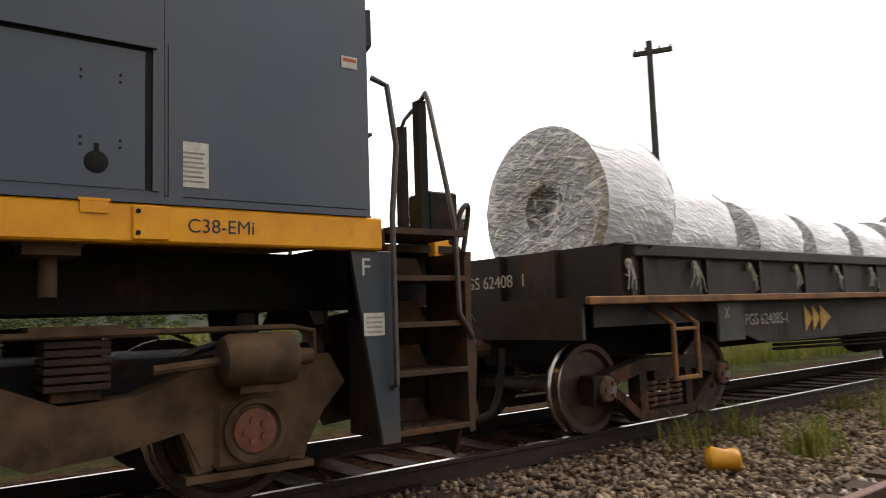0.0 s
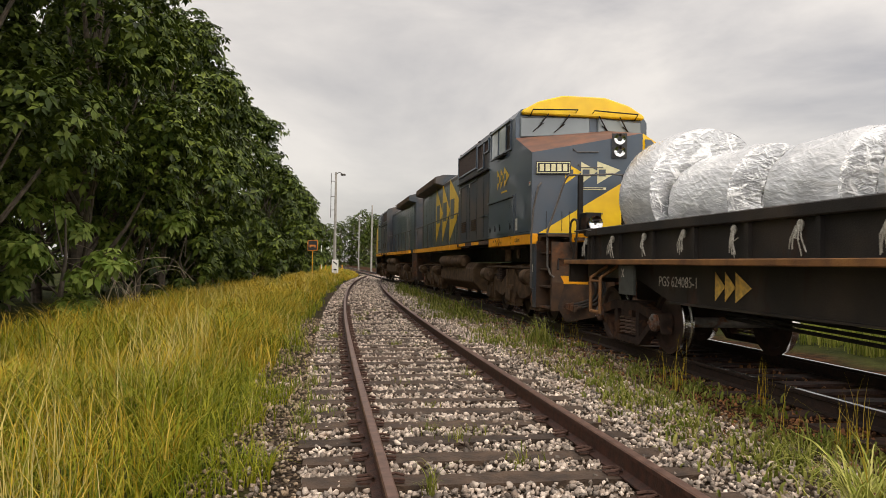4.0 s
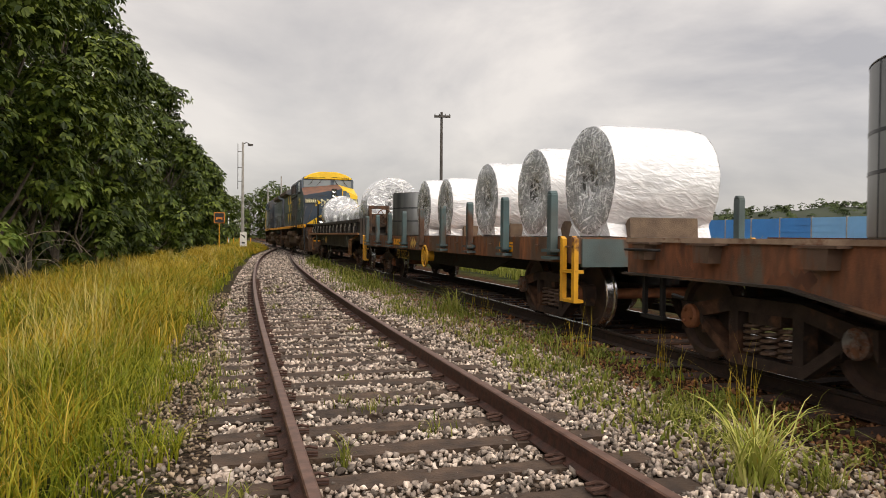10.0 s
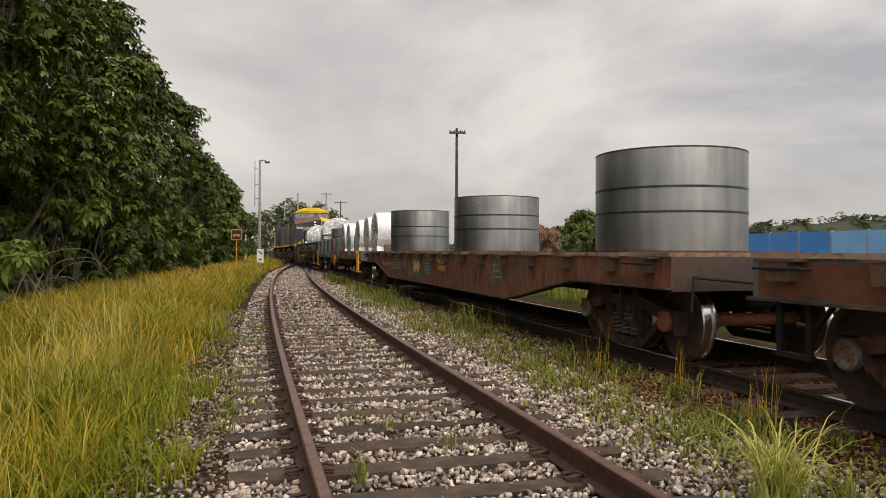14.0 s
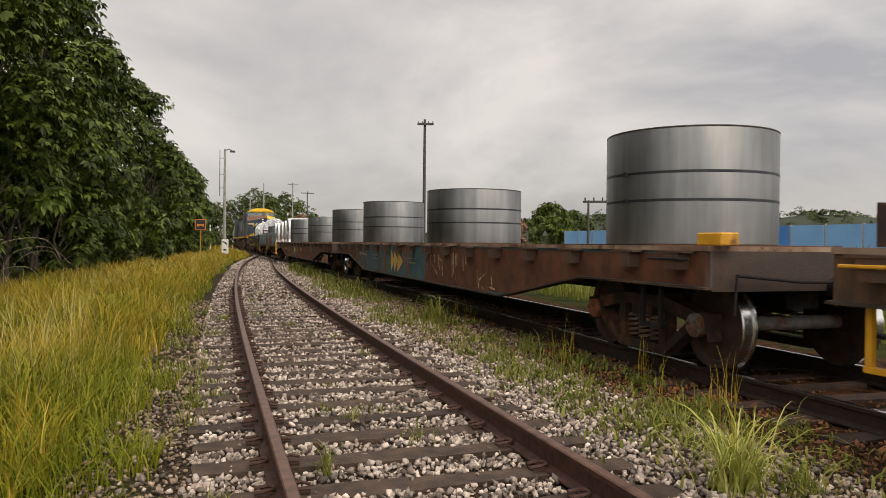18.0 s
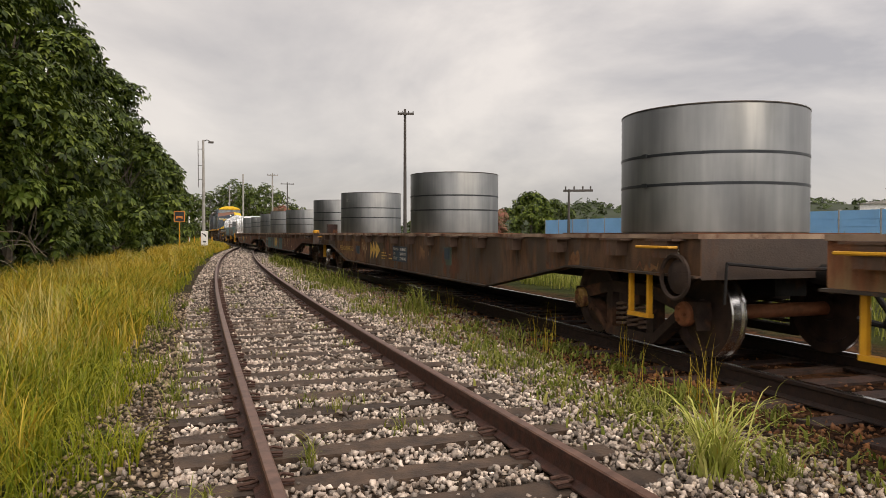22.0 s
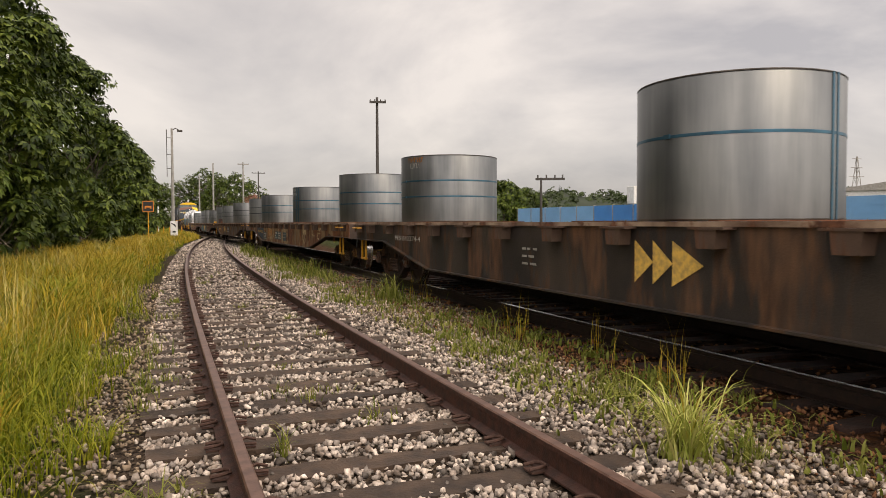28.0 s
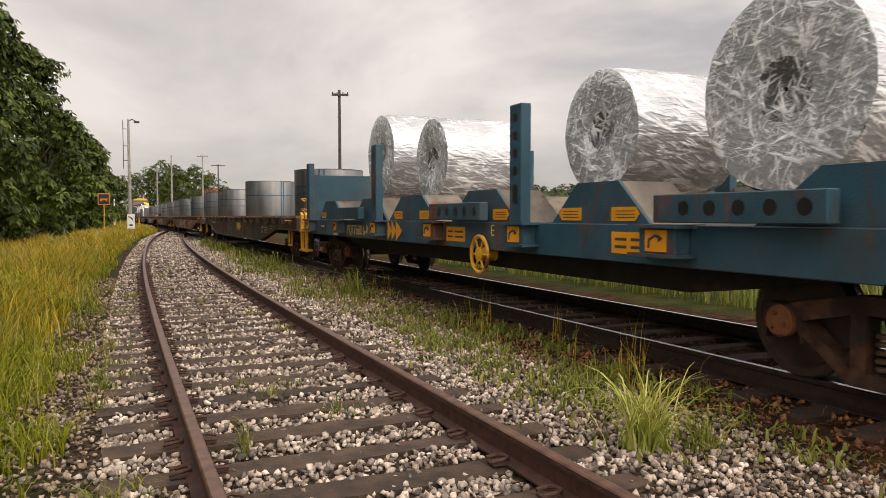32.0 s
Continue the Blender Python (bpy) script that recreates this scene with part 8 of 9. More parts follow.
def stones(name, patches, material, label, seed, over_sleepers=0.06, near=True, chunky=False, sink=0.0):
    rng = np.random.default_rng(seed)
    P, R = [], []
    for s0, s1, o0, o1, density, r0, r1 in patches:
        n = int((s1 - s0) * (o1 - o0) * density)
        s, o = rng.uniform(s0, s1, n), rng.uniform(o0, o1, n)
        if near:
            ph = np.abs(((s - 4.12) / 0.545 + 0.5) % 1 - 0.5) * 0.545
            keep = (np.abs(o) > 1.36) | (ph > 0.125) | (rng.random(n) < over_sleepers)
            keep &= (np.abs(np.abs(o) - 0.835) > 0.085)
            s, o = s[keep], o[keep]
        x, y = arc_points(R_NEAR, s, o)
        r = rng.uniform(r0, r1, len(s))
        P.append(np.stack([x, y, -0.185 - sink + rng.uniform(-0.03, 0.02, len(s))], -1))
        R.append(r)
    P, R = np.concatenate(P), np.concatenate(R)
    n = len(P)
    sv, sf = (ICO_V, ICO_F) if chunky else (OCTA_V, OCTA_F)
    k = len(sv)
    v = sv[None] * (R[:, None, None] * rng.uniform(0.62 if chunky else 0.55, 1.25, (n, k, 1)))
    v = v + rng.normal(0, 0.23 if chunky else 0.22, (n, k, 3)) * R[:, None, None]
    v = v * rng.uniform(0.75, 1.25, (n, 1, 3))
    v[:, :, 2] *= 0.85
    rot = rot_z(rng.uniform(0, 6.28, n)) @ rot_x(rng.uniform(0, 3, n))
    v = np.einsum("nij,nkj->nki", rot, v) + P[:, None]
    f = sf[None] + k * np.arange(n)[:, None, None]
    ob = new(name, soup(name, v.reshape(-1, 3), f.reshape(-1, 3), material))
    return tagged(ob, label, "ballast", kind="stuff")


stones("ballast_stones", ((0.8, 9, -1.36, 1.75, 820, 0.013, 0.026), (0.8, 9, -1.75, -1.36, 90, 0.012, 0.026), (0.8, 9, 1.75, 2.5, 480, 0.013, 0.027)), M_STONE, "pale grey crushed stone ballast between the sleepers", 30, chunky=True)
stones("ballast_stones", ((-7, 0.8, -1.75, 1.5, 260, 0.024, 0.042), (9, 18, -1.4, 1.8, 460, 0.019, 0.035), (9, 18, 1.8, 2.5, 120, 0.02, 0.036), (18, 40, -1.4, 2.0, 190, 0.027, 0.046),
                          (40, 80, -1.5, 2.2, 45, 0.05, 0.08)), M_STONE, "pale grey crushed stone ballast between the sleepers", 3)
stones("ballast_stones", ((-14, 0.8, 1.4, 3.6, 420, 0.014, 0.032),), M_STONE_BROWN, "grey crushed stone between the two tracks", 4, near=False, chunky=True)
stones("earthy_gravel", ((0.8, 9, 1.6, 2.7, 520, 0.012, 0.026), (9, 22, 1.7, 3.3, 260, 0.018, 0.036), (22, 45, 1.7, 3.0, 60, 0.03, 0.05), (0.8, 9, -2.1, -1.36, 420, 0.012, 0.026), (9, 18, -2.0, -1.36, 220, 0.016, 0.03)), M_STONE_BROWN, "earthy brown gravel between the two tracks", 6, near=False)
stones("rusty_stones", ((-10, 10, 3.0, 4.2, 190, 0.016, 0.032), (0.5, 14, 2.2, 3.0, 460, 0.010, 0.024), (0.5, 14, 2.9, 3.7, 110, 0.018, 0.034), (10, 30, 2.4, 4.0, 80, 0.022, 0.045), (-12, 30, 4.0, 5.0, 40, 0.02, 0.035)), M_STONE_RUST,
       "rust-stained gravel beside the main track", 5, near=False, sink=0.012)


# ---- grass ----
def ramp_leaf(name, cols, rough=0.6, trans=0.25):
    """Blade or leaf colour picked piece by piece from a ramp, with light coming through."""
    m = bpy.data.materials.new(name)
    m.use_nodes = True
    t = m.node_tree
    p = t.nodes["Principled BSDF"]
    g = t.nodes.new("ShaderNodeNewGeometry")
    r = t.nodes.new("ShaderNodeValToRGB")
    els = r.color_ramp.elements
    while len(els) < len(cols):
        els.new(0.5)
    for k, (e, c) in enumerate(zip(els, cols)):
        e.position, e.color = k / (len(cols) - 1), (*c, 1)
    t.links.new(g.outputs["Random Per Island"], r.inputs["Fac"])
    t.links.new(r.outputs["Color"], p.inputs["Base Color"])
    p.inputs["Roughness"].default_value = rough
    p.inputs["Specular IOR Level"].default_value = 0.16
    tr = t.nodes.new("ShaderNodeBsdfTranslucent")
    mx = t.nodes.new("ShaderNodeMixShader")
    mx.inputs[0].default_value = trans
    t.links.new(r.outputs["Color"], tr.inputs["Color"])
    t.links.new(p.outputs["BSDF"], mx.inputs[1])
    t.links.new(tr.outputs["BSDF"], mx.inputs[2])
    t.links.new(mx.outputs["Shader"], t.nodes["Material Output"].inputs["Surface"])
    return m


G_GREEN = ramp_leaf("grass_green", ((0.055, 0.085, 0.006), (0.20, 0.225, 0.012), (0.40, 0.36, 0.04), (0.11, 0.15, 0.010), (0.29, 0.28, 0.018)))
G_STRAW = ramp_leaf("grass_straw", ((0.32, 0.21, 0.014), (0.46, 0.30, 0.024), (0.36, 0.27, 0.018), (0.62, 0.43, 0.08), (0.21, 0.19, 0.014)))
G_PALE = ramp_leaf("pale_stalk", ((0.62, 0.50, 0.18), (0.50, 0.38, 0.11), (0.68, 0.58, 0.27), (0.40, 0.36, 0.10)))
G_TUFT = ramp_leaf("pale_tuft", ((0.20, 0.25, 0.03), (0.40, 0.42, 0.09), (0.56, 0.52, 0.18), (0.29, 0.33, 0.05)))
G_WEED = ramp_leaf("weed_green", ((0.085, 0.115, 0.014), (0.17, 0.19, 0.03), (0.29, 0.28, 0.07), (0.125, 0.155, 0.02)))


def blades(name, base, height, width, lean, material, label, seed, parent=None, segs=5, fan=2.2):
    """Bent tapering blades: base (n, 3), height and width (n,)."""
    rng = np.random.default_rng(seed)
    n = len(base)
    a = rng.uniform(0, 6.2832, n)
    d = np.stack([np.cos(a), np.sin(a), 0 * a], -1)
    side = np.stack([-np.sin(a), np.cos(a), 0 * a], -1)
    bend = height * lean * rng.uniform(0.3, 1.3, n)
    V = []
    for k in range(segs + 1):
        u = k / segs
        c = base + d * (bend * u**fan)[:, None] + np.array([0, 0, 1.0]) * (height * ((1 + 0.42 * lean) * u - (0.25 + 0.45 * lean) * lean * u**3))[:, None]
        w = (width * (1 - u) ** 0.7 * 0.5)[:, None]
        if k < segs:
            V += [c - side * w, c + side * w]
        else:
            V += [c]
    m = 2 * segs + 1
    V = np.stack(V, 1)
    F = []
    for k in range(segs - 1):
        F += [(2 * k, 2 * k + 1, 2 * k + 3), (2 * k, 2 * k + 3, 2 * k + 2)]
    F += [(2 * segs - 2, 2 * segs - 1, 2 * segs)]
    F = np.array(F)[None] + m * np.arange(n)[:, None, None]
    ob = new(name, soup(name, V.reshape(-1, 3), F.reshape(-1, 3), material))
    if parent:
        ob.parent = parent
        return ob
    return tagged(ob, label, "grass", kind="stuff")


def meadow(name, patches, material, label, seed, lean=0.45):
    rng = np.random.default_rng(seed)
    B, H, W = [], [], []
    for s0, s1, o0, o1, density, h0, h1, w in patches:
        n = int((s1 - s0) * (o1 - o0) * density)
        tufts = max(1, n // 16)
        pick = rng.integers(0, tufts, n)
        s = rng.uniform(s0, s1, tufts)[pick] + rng.normal(0, 0.09 + 2 * w, n)
        o = np.clip(rng.uniform(o0, o1, tufts)[pick] + rng.normal(0, 0.09 + 2 * w, n), o0, o1)
        clump = np.array([noise.noise((a * 0.7, b * 0.9, seed)) for a, b in zip(s, o)])
        keep = clump > rng.uniform(-0.75, 0.35, n)
        if o1 < 0:        # a ragged edge towards the track
            rag = np.array([noise.noise((a * 1.1, 7.0, seed * 0.1)) + 0.6 * noise.noise((a * 3.7, 2.0, 4.0)) for a in s])
            keep &= o < -1.85 + 0.42 * rag + np.abs(rng.normal(0, 0.12, n))
        s, o, clump = s[keep], o[keep], clump[keep]
        x, y = arc_points(R_NEAR, s, o)
        z = np.array([ground_z(a, b) for a, b in zip(x, y)])
        edge = np.clip((-1.45 - o) / 1.1, 0.35, 1) if o1 < 0 else 1.0
        B.append(np.stack([x, y, z - 0.02], -1))
        H.append(rng.uniform(h0, h1, len(s)) * edge * (1 + 0.35 * clump))
        W.append(rng.uniform(0.6, 1.2, len(s)) * w)
    return blades(name, np.concatenate(B), np.concatenate(H), np.concatenate(W), lean, material, label, seed)


meadow("green_grass", ((-6, 1.0, -4.6, -1.7, 150, 0.35, 0.85, 0.021), (1.0, 9, -4.6, -1.55, 780, 0.30, 0.78, 0.013), (9, 22, -5.5, -1.5, 330, 0.4, 0.9, 0.018), (22, 50, -6, -1.4, 90, 0.4, 0.8, 0.028), (50, 90, -8, -2.0, 40, 0.4, 0.8, 0.05),
                       (90, 170, -12, -2.2, 12, 0.4, 0.8, 0.09)), G_GREEN, "tall green grass beside the side track", 11, 0.95)
meadow("straw_grass", ((1.2, 5.5, -4.6, -2.2, 170, 0.45, 0.85, 0.010), (5.5, 9, -4.6, -2.3, 250, 0.45, 0.85, 0.012), (9, 22, -5.5, -1.9, 180, 0.6, 1.0, 0.014), (22, 50, -6, -1.8, 75, 0.6, 0.95, 0.022), (50, 90, -7, -1.8, 30, 0.6, 0.9, 0.04)), G_STRAW,
       "tall yellowing seed grass on the bank", 12, 0.85)
meadow("seed_stalks", ((1.2, 9, -4.4, -1.8, 46, 0.6, 1.05, 0.007), (9, 24, -5.2, -1.7, 16, 0.6, 1.0, 0.014), (24, 50, -6, -1.7, 8, 0.6, 1.0, 0.022)), G_PALE, "pale dry seed stalks in the grass", 14, 0.5)
meadow("far_meadow", ((-30, 40, 7.6, 9.5, 130, 0.25, 0.6, 0.025), (-45, 60, 8.5, 16, 14, 0.3, 0.6, 0.035), (-45, 60, 16, 36, 4, 0.4, 0.7, 0.07)), G_WEED, "green meadow grass behind the train", 13)


def weed_tuft(name, s, off, n, h, spread, seed, label, lean=0.9, w=0.011, material=None, fan=2.2):
    rng = np.random.default_rng(seed)
    x, y = arc_points(R_NEAR, np.full(n, s), np.full(n, off))
    r, a = np.abs(rng.normal(0, spread, n)), rng.uniform(0, 6.28, n)
    base = np.stack([x + r * np.cos(a), y + r * np.sin(a), np.full(n, -0.21)], -1)
    ob = blades(name, base, rng.uniform(0.35, 1.0, n) * h, rng.uniform(0.7, 1.2, n) * w, lean, material or G_WEED, label, seed, segs=6 if fan < 2 else 5, fan=fan)
    return tagged(ob, label, "weed", "weeds on the ballast", kind="stuff")


weed_tuft("grass_tuft", 3.5, 1.72, 190, 0.62, 0.09, 21, "large pale green grass tuft on the ballast", 1.05, 0.014, G_TUFT, 1.35)
weed_tuft("grass_tuft", 3.5, 1.78, 6, 0.95, 0.05, 26, "long dry stalks arching out of the grass tuft", 0.75, 0.009, G_STRAW, 1.5)
weed_tuft("grass_tuft", 3.3, 2.05, 60, 0.25, 0.06, 22, "small green weed on the ballast")
weed_tuft("grass_tuft", 3.6, -1.30, 90, 0.30, 0.09, 23, "small grass tuft at the sleeper ends")
weed_tuft("grass_tuft", 4.4, -0.55, 26, 0.30, 0.04, 24, "thin grass between the rails")
weed_tuft("grass_tuft", 2.9, 0.45, 22, 0.12, 0.04, 25, "small green seedling between the rails")
rw = random.Random(31)
for k in range(34):
    s = rw.uniform(7.0, 27)
    weed_tuft("grass_tuft", s, min(rw.uniform(1.7, 2.9) + 0.012 * s, main_off(s) - 1.6), rw.randint(16, 60), rw.uniform(0.12, 0.38), rw.uniform(0.08, 0.22), 40 + k, "patchy green weeds between the two tracks", 0.8, 0.012 + 0.0006 * s)
for k in range(15):
    s = rw.uniform(12, 48)
    gap = main_off(s) - 1.75
    if gap < 1.6:
        continue
    weed_tuft("grass_tuft", s, rw.uniform(1.55, min(3.1, gap)), rw.randint(60, 130), rw.uniform(0.28, 0.6), rw.uniform(0.2, 0.45), 90 + k, "knee-high weeds between the two tracks", 0.6, 0.014 + 0.0006 * s)
for k in range(16):
    weed_tuft("grass_tuft", rw.uniform(5, 22), rw.uniform(-0.6, 0.6), rw.randint(10, 36), rw.uniform(0.10, 0.2), 0.10, 130 + k, "sparse weeds between the rails", 0.8, 0.012)
for k in range(14):
    weed_tuft("grass_tuft", rw.uniform(-13, -6), rw.uniform(1.6, 3.3), rw.randint(60, 130), rw.uniform(0.3, 0.7), rw.uniform(0.12, 0.25), 160 + k, "straggling green weeds beside the main track", 0.7, 0.013)
for k in range(10):
    weed_tuft("grass_tuft", rw.uniform(4, 15), rw.uniform(2.7, 3.3), rw.randint(5, 12), rw.uniform(0.4, 0.7), 0.10, 190 + k, "dry weed stalks beside the main track", 0.25, 0.009, G_STRAW)

def low_weeds(n_patch, seed):
    """Ground-hugging clover and seedlings in patches between the two tracks."""
    rng = np.random.default_rng(seed)
    B, W, H = [], [], []
    for k in range(n_patch):
        s0 = rng.uniform(2.5, 9) if k % 2 else rng.uniform(9, 34)
        o0 = rng.uniform(1.6, min(3.2, main_off(s0) - 1.3))
        m = int(rng.uniform(8, 36))
        r = rng.uniform(0.06, 0.22)
        s, o = s0 + rng.normal(0, r * 1.5, m), o0 + rng.normal(0, r, m)
        x, y = arc_points(R_NEAR, s, o)
        B.append(np.stack([x, y, np.full(m, -0.17)], -1))
        H.append(rng.uniform(0.03, 0.13, m))
        W.append(rng.uniform(0.012, 0.03, m) * (1 + 0.02 * s0))
    blades("low_weeds", np.concatenate(B), np.concatenate(H), np.concatenate(W), 1.3, G_WEED, "low green clover and weeds in the gravel", seed, segs=3)


low_weeds(150, 77)
for k in range(22):
    s = rw.uniform(4.5, 22)
    weed_tuft("grass_tuft", s, min(rw.uniform(1.75, 2.7), main_off(s) - 1.5), rw.randint(60, 120), rw.uniform(0.10, 0.30), rw.uniform(0.16, 0.34), 260 + k, "spreading olive weeds between the two tracks", 1.0, 0.011 + 0.0006 * s)
for k in range(26):
    s = rw.uniform(2.6, 16)
    weed_tuft("grass_tuft", s, rw.uniform(-1.75, -1.05), rw.randint(14, 46), rw.uniform(0.10, 0.26), rw.uniform(0.06, 0.16), 220 + k, "sparse weeds on the ballast shoulder", 0.9, 0.010 + 0.0006 * s)

# ---- trees ----
LEAF_MATS = [ramp_leaf("foliage_a", ((0.014, 0.026, 0.005), (0.050, 0.078, 0.011), (0.15, 0.19, 0.032), (0.026, 0.045, 0.007)), 0.42, 0.13),
             ramp_leaf("foliage_b", ((0.013, 0.024, 0.004), (0.042, 0.066, 0.010), (0.115, 0.15, 0.026), (0.023, 0.040, 0.006)), 0.42, 0.13)]
LEAF_LIGHT = ramp_leaf("foliage_light", ((0.08, 0.13, 0.022), (0.16, 0.23, 0.04), (0.25, 0.31, 0.07), (0.11, 0.17, 0.03)), 0.42, 0.32)
M_BARK = mat("tree_bark", (0.11, 0.085, 0.06), (0.05, 0.04, 0.03), rough=0.9, scale=9, bump=0.8, bscale=30)
M_DEADWOOD = mat("bleached_twig", (0.34, 0.28, 0.20), (0.2, 0.16, 0.11), rough=0.9, scale=8)
M_PINK = ramp_leaf("pink_blossom", ((0.30, 0.11, 0.09), (0.38, 0.19, 0.14), (0.12, 0.13, 0.05), (0.33, 0.15, 0.11)), 0.6, 0.2)


def leaves(centres, radii, n, size, seed):
    """Rosettes of pointed drooping leaves, seven to a twig, over the shells of many clumps."""
    rng = np.random.default_rng(seed)
    tw = max(1, n // 7)
    vol = radii**2
    idx = rng.choice(len(centres), tw, p=vol / vol.sum())
    d = rng.normal(0, 1, (tw, 3))
    d[:, 2] += 0.25
    d /= np.linalg.norm(d, axis=1)[:, None]
    rr = radii[idx] * rng.uniform(0.3, 1.1, tw) ** 0.5
    c = centres[idx] + d * rr[:, None] * np.array([1, 1, 0.72])
    axis = d * 0.7 + rng.normal(0, 0.25, (tw, 3)) + np.array([0, 0, 0.75])
    axis /= np.linalg.norm(axis, axis=1)[:, None]
    e1 = np.cross(axis, rng.normal(0, 1, (tw, 3)))
    e1 /= np.linalg.norm(e1, axis=1)[:, None]
    e2 = np.cross(axis, e1)
    a = (np.arange(7) / 7 * 6.2832)[None] + rng.uniform(-0.3, 0.3, (tw, 7))
    rad = e1[:, None] * np.cos(a)[..., None] + e2[:, None] * np.sin(a)[..., None]
    out = rad + axis[:, None] * rng.uniform(-0.35, 0.35, (tw, 7, 1)) + np.array([0, 0, -0.25])
    out /= np.linalg.norm(out, axis=2)[..., None]
    side = np.cross(out, axis[:, None])
    side /= np.linalg.norm(side, axis=2)[..., None] + 1e-9
    up = np.cross(side, out)
    L = size * rng.uniform(0.75, 1.25, (tw, 1, 1)) * rng.uniform(0.75, 1.2, (tw, 7, 1)) * 0.95
    p = c[:, None] + out * L * 0.12
    droop = np.array([0, 0, -1.0]) * L * 0.22
    V = np.stack([p, p + out * L * 0.5 + side * L * 0.27 + up * L * 0.05, p + out * L + droop, p + out * L * 0.5 - side * L * 0.27 + up * L * 0.05], 2)
    n = tw * 7
    F = np.array([(0, 1, 2), (0, 2, 3)])[None] + 4 * np.arange(n)[:, None, None]
    return V.reshape(-1, 3), F.reshape(-1, 3)


def tree(off, s, height, radius, n_leaf, leaf, seed, low=0.12, material=None, label="leafy green tree on the bank beside the track", category="tree", group="trees on the bank", radius_arc=R_NEAR, lean=0.0):
    rnd = random.Random(seed)
    p = on_arc(radius_arc, s, off)
    p.z = ground_z(p.x, p.y)
    t = thing("tree", label, category, group, at=pose(*p))
    bm = bmesh.new()
    top = Vector((rnd.uniform(-0.4, 0.4) + lean, rnd.uniform(-0.4, 0.4), height * 0.72))
    r0 = 0.02 * height
    pts = [Vector((0, 0, -0.15)), Vector((0.1 * rnd.uniform(-1, 1), 0.1, height * 0.25)), top * 0.62 + Vector((rnd.uniform(-0.2, 0.2), 0, 0)), top]
    for a, b, ra, rb in zip(pts, pts[1:], (r0, r0 * 0.8, r0 * 0.5), (r0 * 0.8, r0 * 0.5, r0 * 0.2)):
        cyl(bm, a, b, ra, 9, rb)
    part("trunk", bm, M_BARK, t, smooth=True)
    bm = bmesh.new()
    C, R = [], []
    n_cl = max(14, int(radius * height * 1.25))
    for k in range(n_cl):
        u = (k + rnd.random()) / n_cl
        z = height * (low + (0.97 - low) * u)
        env = math.sin(math.pi * min(1, 0.16 + 0.84 * u) ** 0.9) ** 0.6      # wide below, rounded above
        a, q = rnd.uniform(0, 6.283), rnd.uniform(0.35, 1.0) ** 0.6 * radius * env * rnd.uniform(0.8, 1.16)
        c = Vector((lean * u + q * math.cos(a), q * math.sin(a), z))
        cr = radius * rnd.uniform(0.20, 0.36)
        C.append(c)
        R.append(cr)
        if k % 2 == 0:
            st = pts[0].lerp(pts[-1], max(0.1, min(0.95, u * 0.75)))
            mid = st.lerp(c, 0.55) + Vector((0, 0, -0.1 * radius))
            cyl(bm, st, mid, r0 * 0.34, 6, r0 * 0.2)
            cyl(bm, mid, c, r0 * 0.2, 6, r0 * 0.06)
    part("branchwork", bm, M_BARK, t, smooth=True)
    v, f = leaves(np.array(C), np.array(R), n_leaf, leaf, seed)
    cr = new("crown", soup("crown", v, f, material or LEAF_MATS[seed % 2]))
    cr.parent = t
    return t


for k, (o, s, h, r, n, lf) in enumerate((
        (-9.2, 7.5, 11.5, 3.6, 18000, 0.19), (-8.2, 13, 11.8, 3.7, 27000, 0.17), (-7.3, 18.5, 11.2, 3.1, 30000, 0.175), (-10.5, 22, 12.5, 3.8, 14000, 0.26), (-7.0, 25, 9.6, 2.7, 15000, 0.23),
        (-7.6, 31, 11.8, 3.2, 15000, 0.26), (-7.6, 38, 9.4, 3.2, 13000, 0.28), (-7.6, 46, 11.2, 3.2, 11000, 0.32), (-7.6, 54, 8.6, 3.2, 9000, 0.36), (-7.8, 63, 9.0, 3.2, 8000, 0.4),
        (-8.2, 73, 8.6, 3.2, 6000, 0.45), (-9, 84, 8.0, 3.5, 5000, 0.5), (-12, 33, 13, 4.2, 9000, 0.34), (-12, 46, 13, 4.2, 8000, 0.38))):
    tree(o, s, h, r, n, lf, 300 + k, 0.26 if s < 28 else 0.10)
for k, (o, s) in enumerate(((-12.8, 9.5), (-12.6, 15.0), (-11.8, 20.0), (-11.2, 26.0))):        # added row behind, there to keep the gap under the crowns dark
    tree(o, s, 9.0, 3.4, 9000, 0.28, 320 + k, 0.02)
for k in range(15):        # shrubs fill the foot of the row
    s = 8 + k * 3.4
    if 10 < s < 24:
        continue
    tree(-6.5 + rw.uniform(-0.5, 0.5), s, rw.uniform(2.2, 3.6), rw.uniform(1.3, 1.9), int(5200 / (1 + s / 25)), 0.17 + 0.003 * s, 340 + k, 0.03, label="dense green shrub at the foot of the trees", category="shrub", group="shrubs on the bank")

tree(-6.3, 20.0, 4.9, 1.45, 3600, 0.23, 390, 0.22, LEAF_LIGHT, "light green sapling in front of the taller trees", "tree")
tree(-6.6, 15.5, 3.4, 1.3, 2600, 0.20, 391, 0.15, LEAF_LIGHT, "light green sapling in front of the taller trees", "tree")

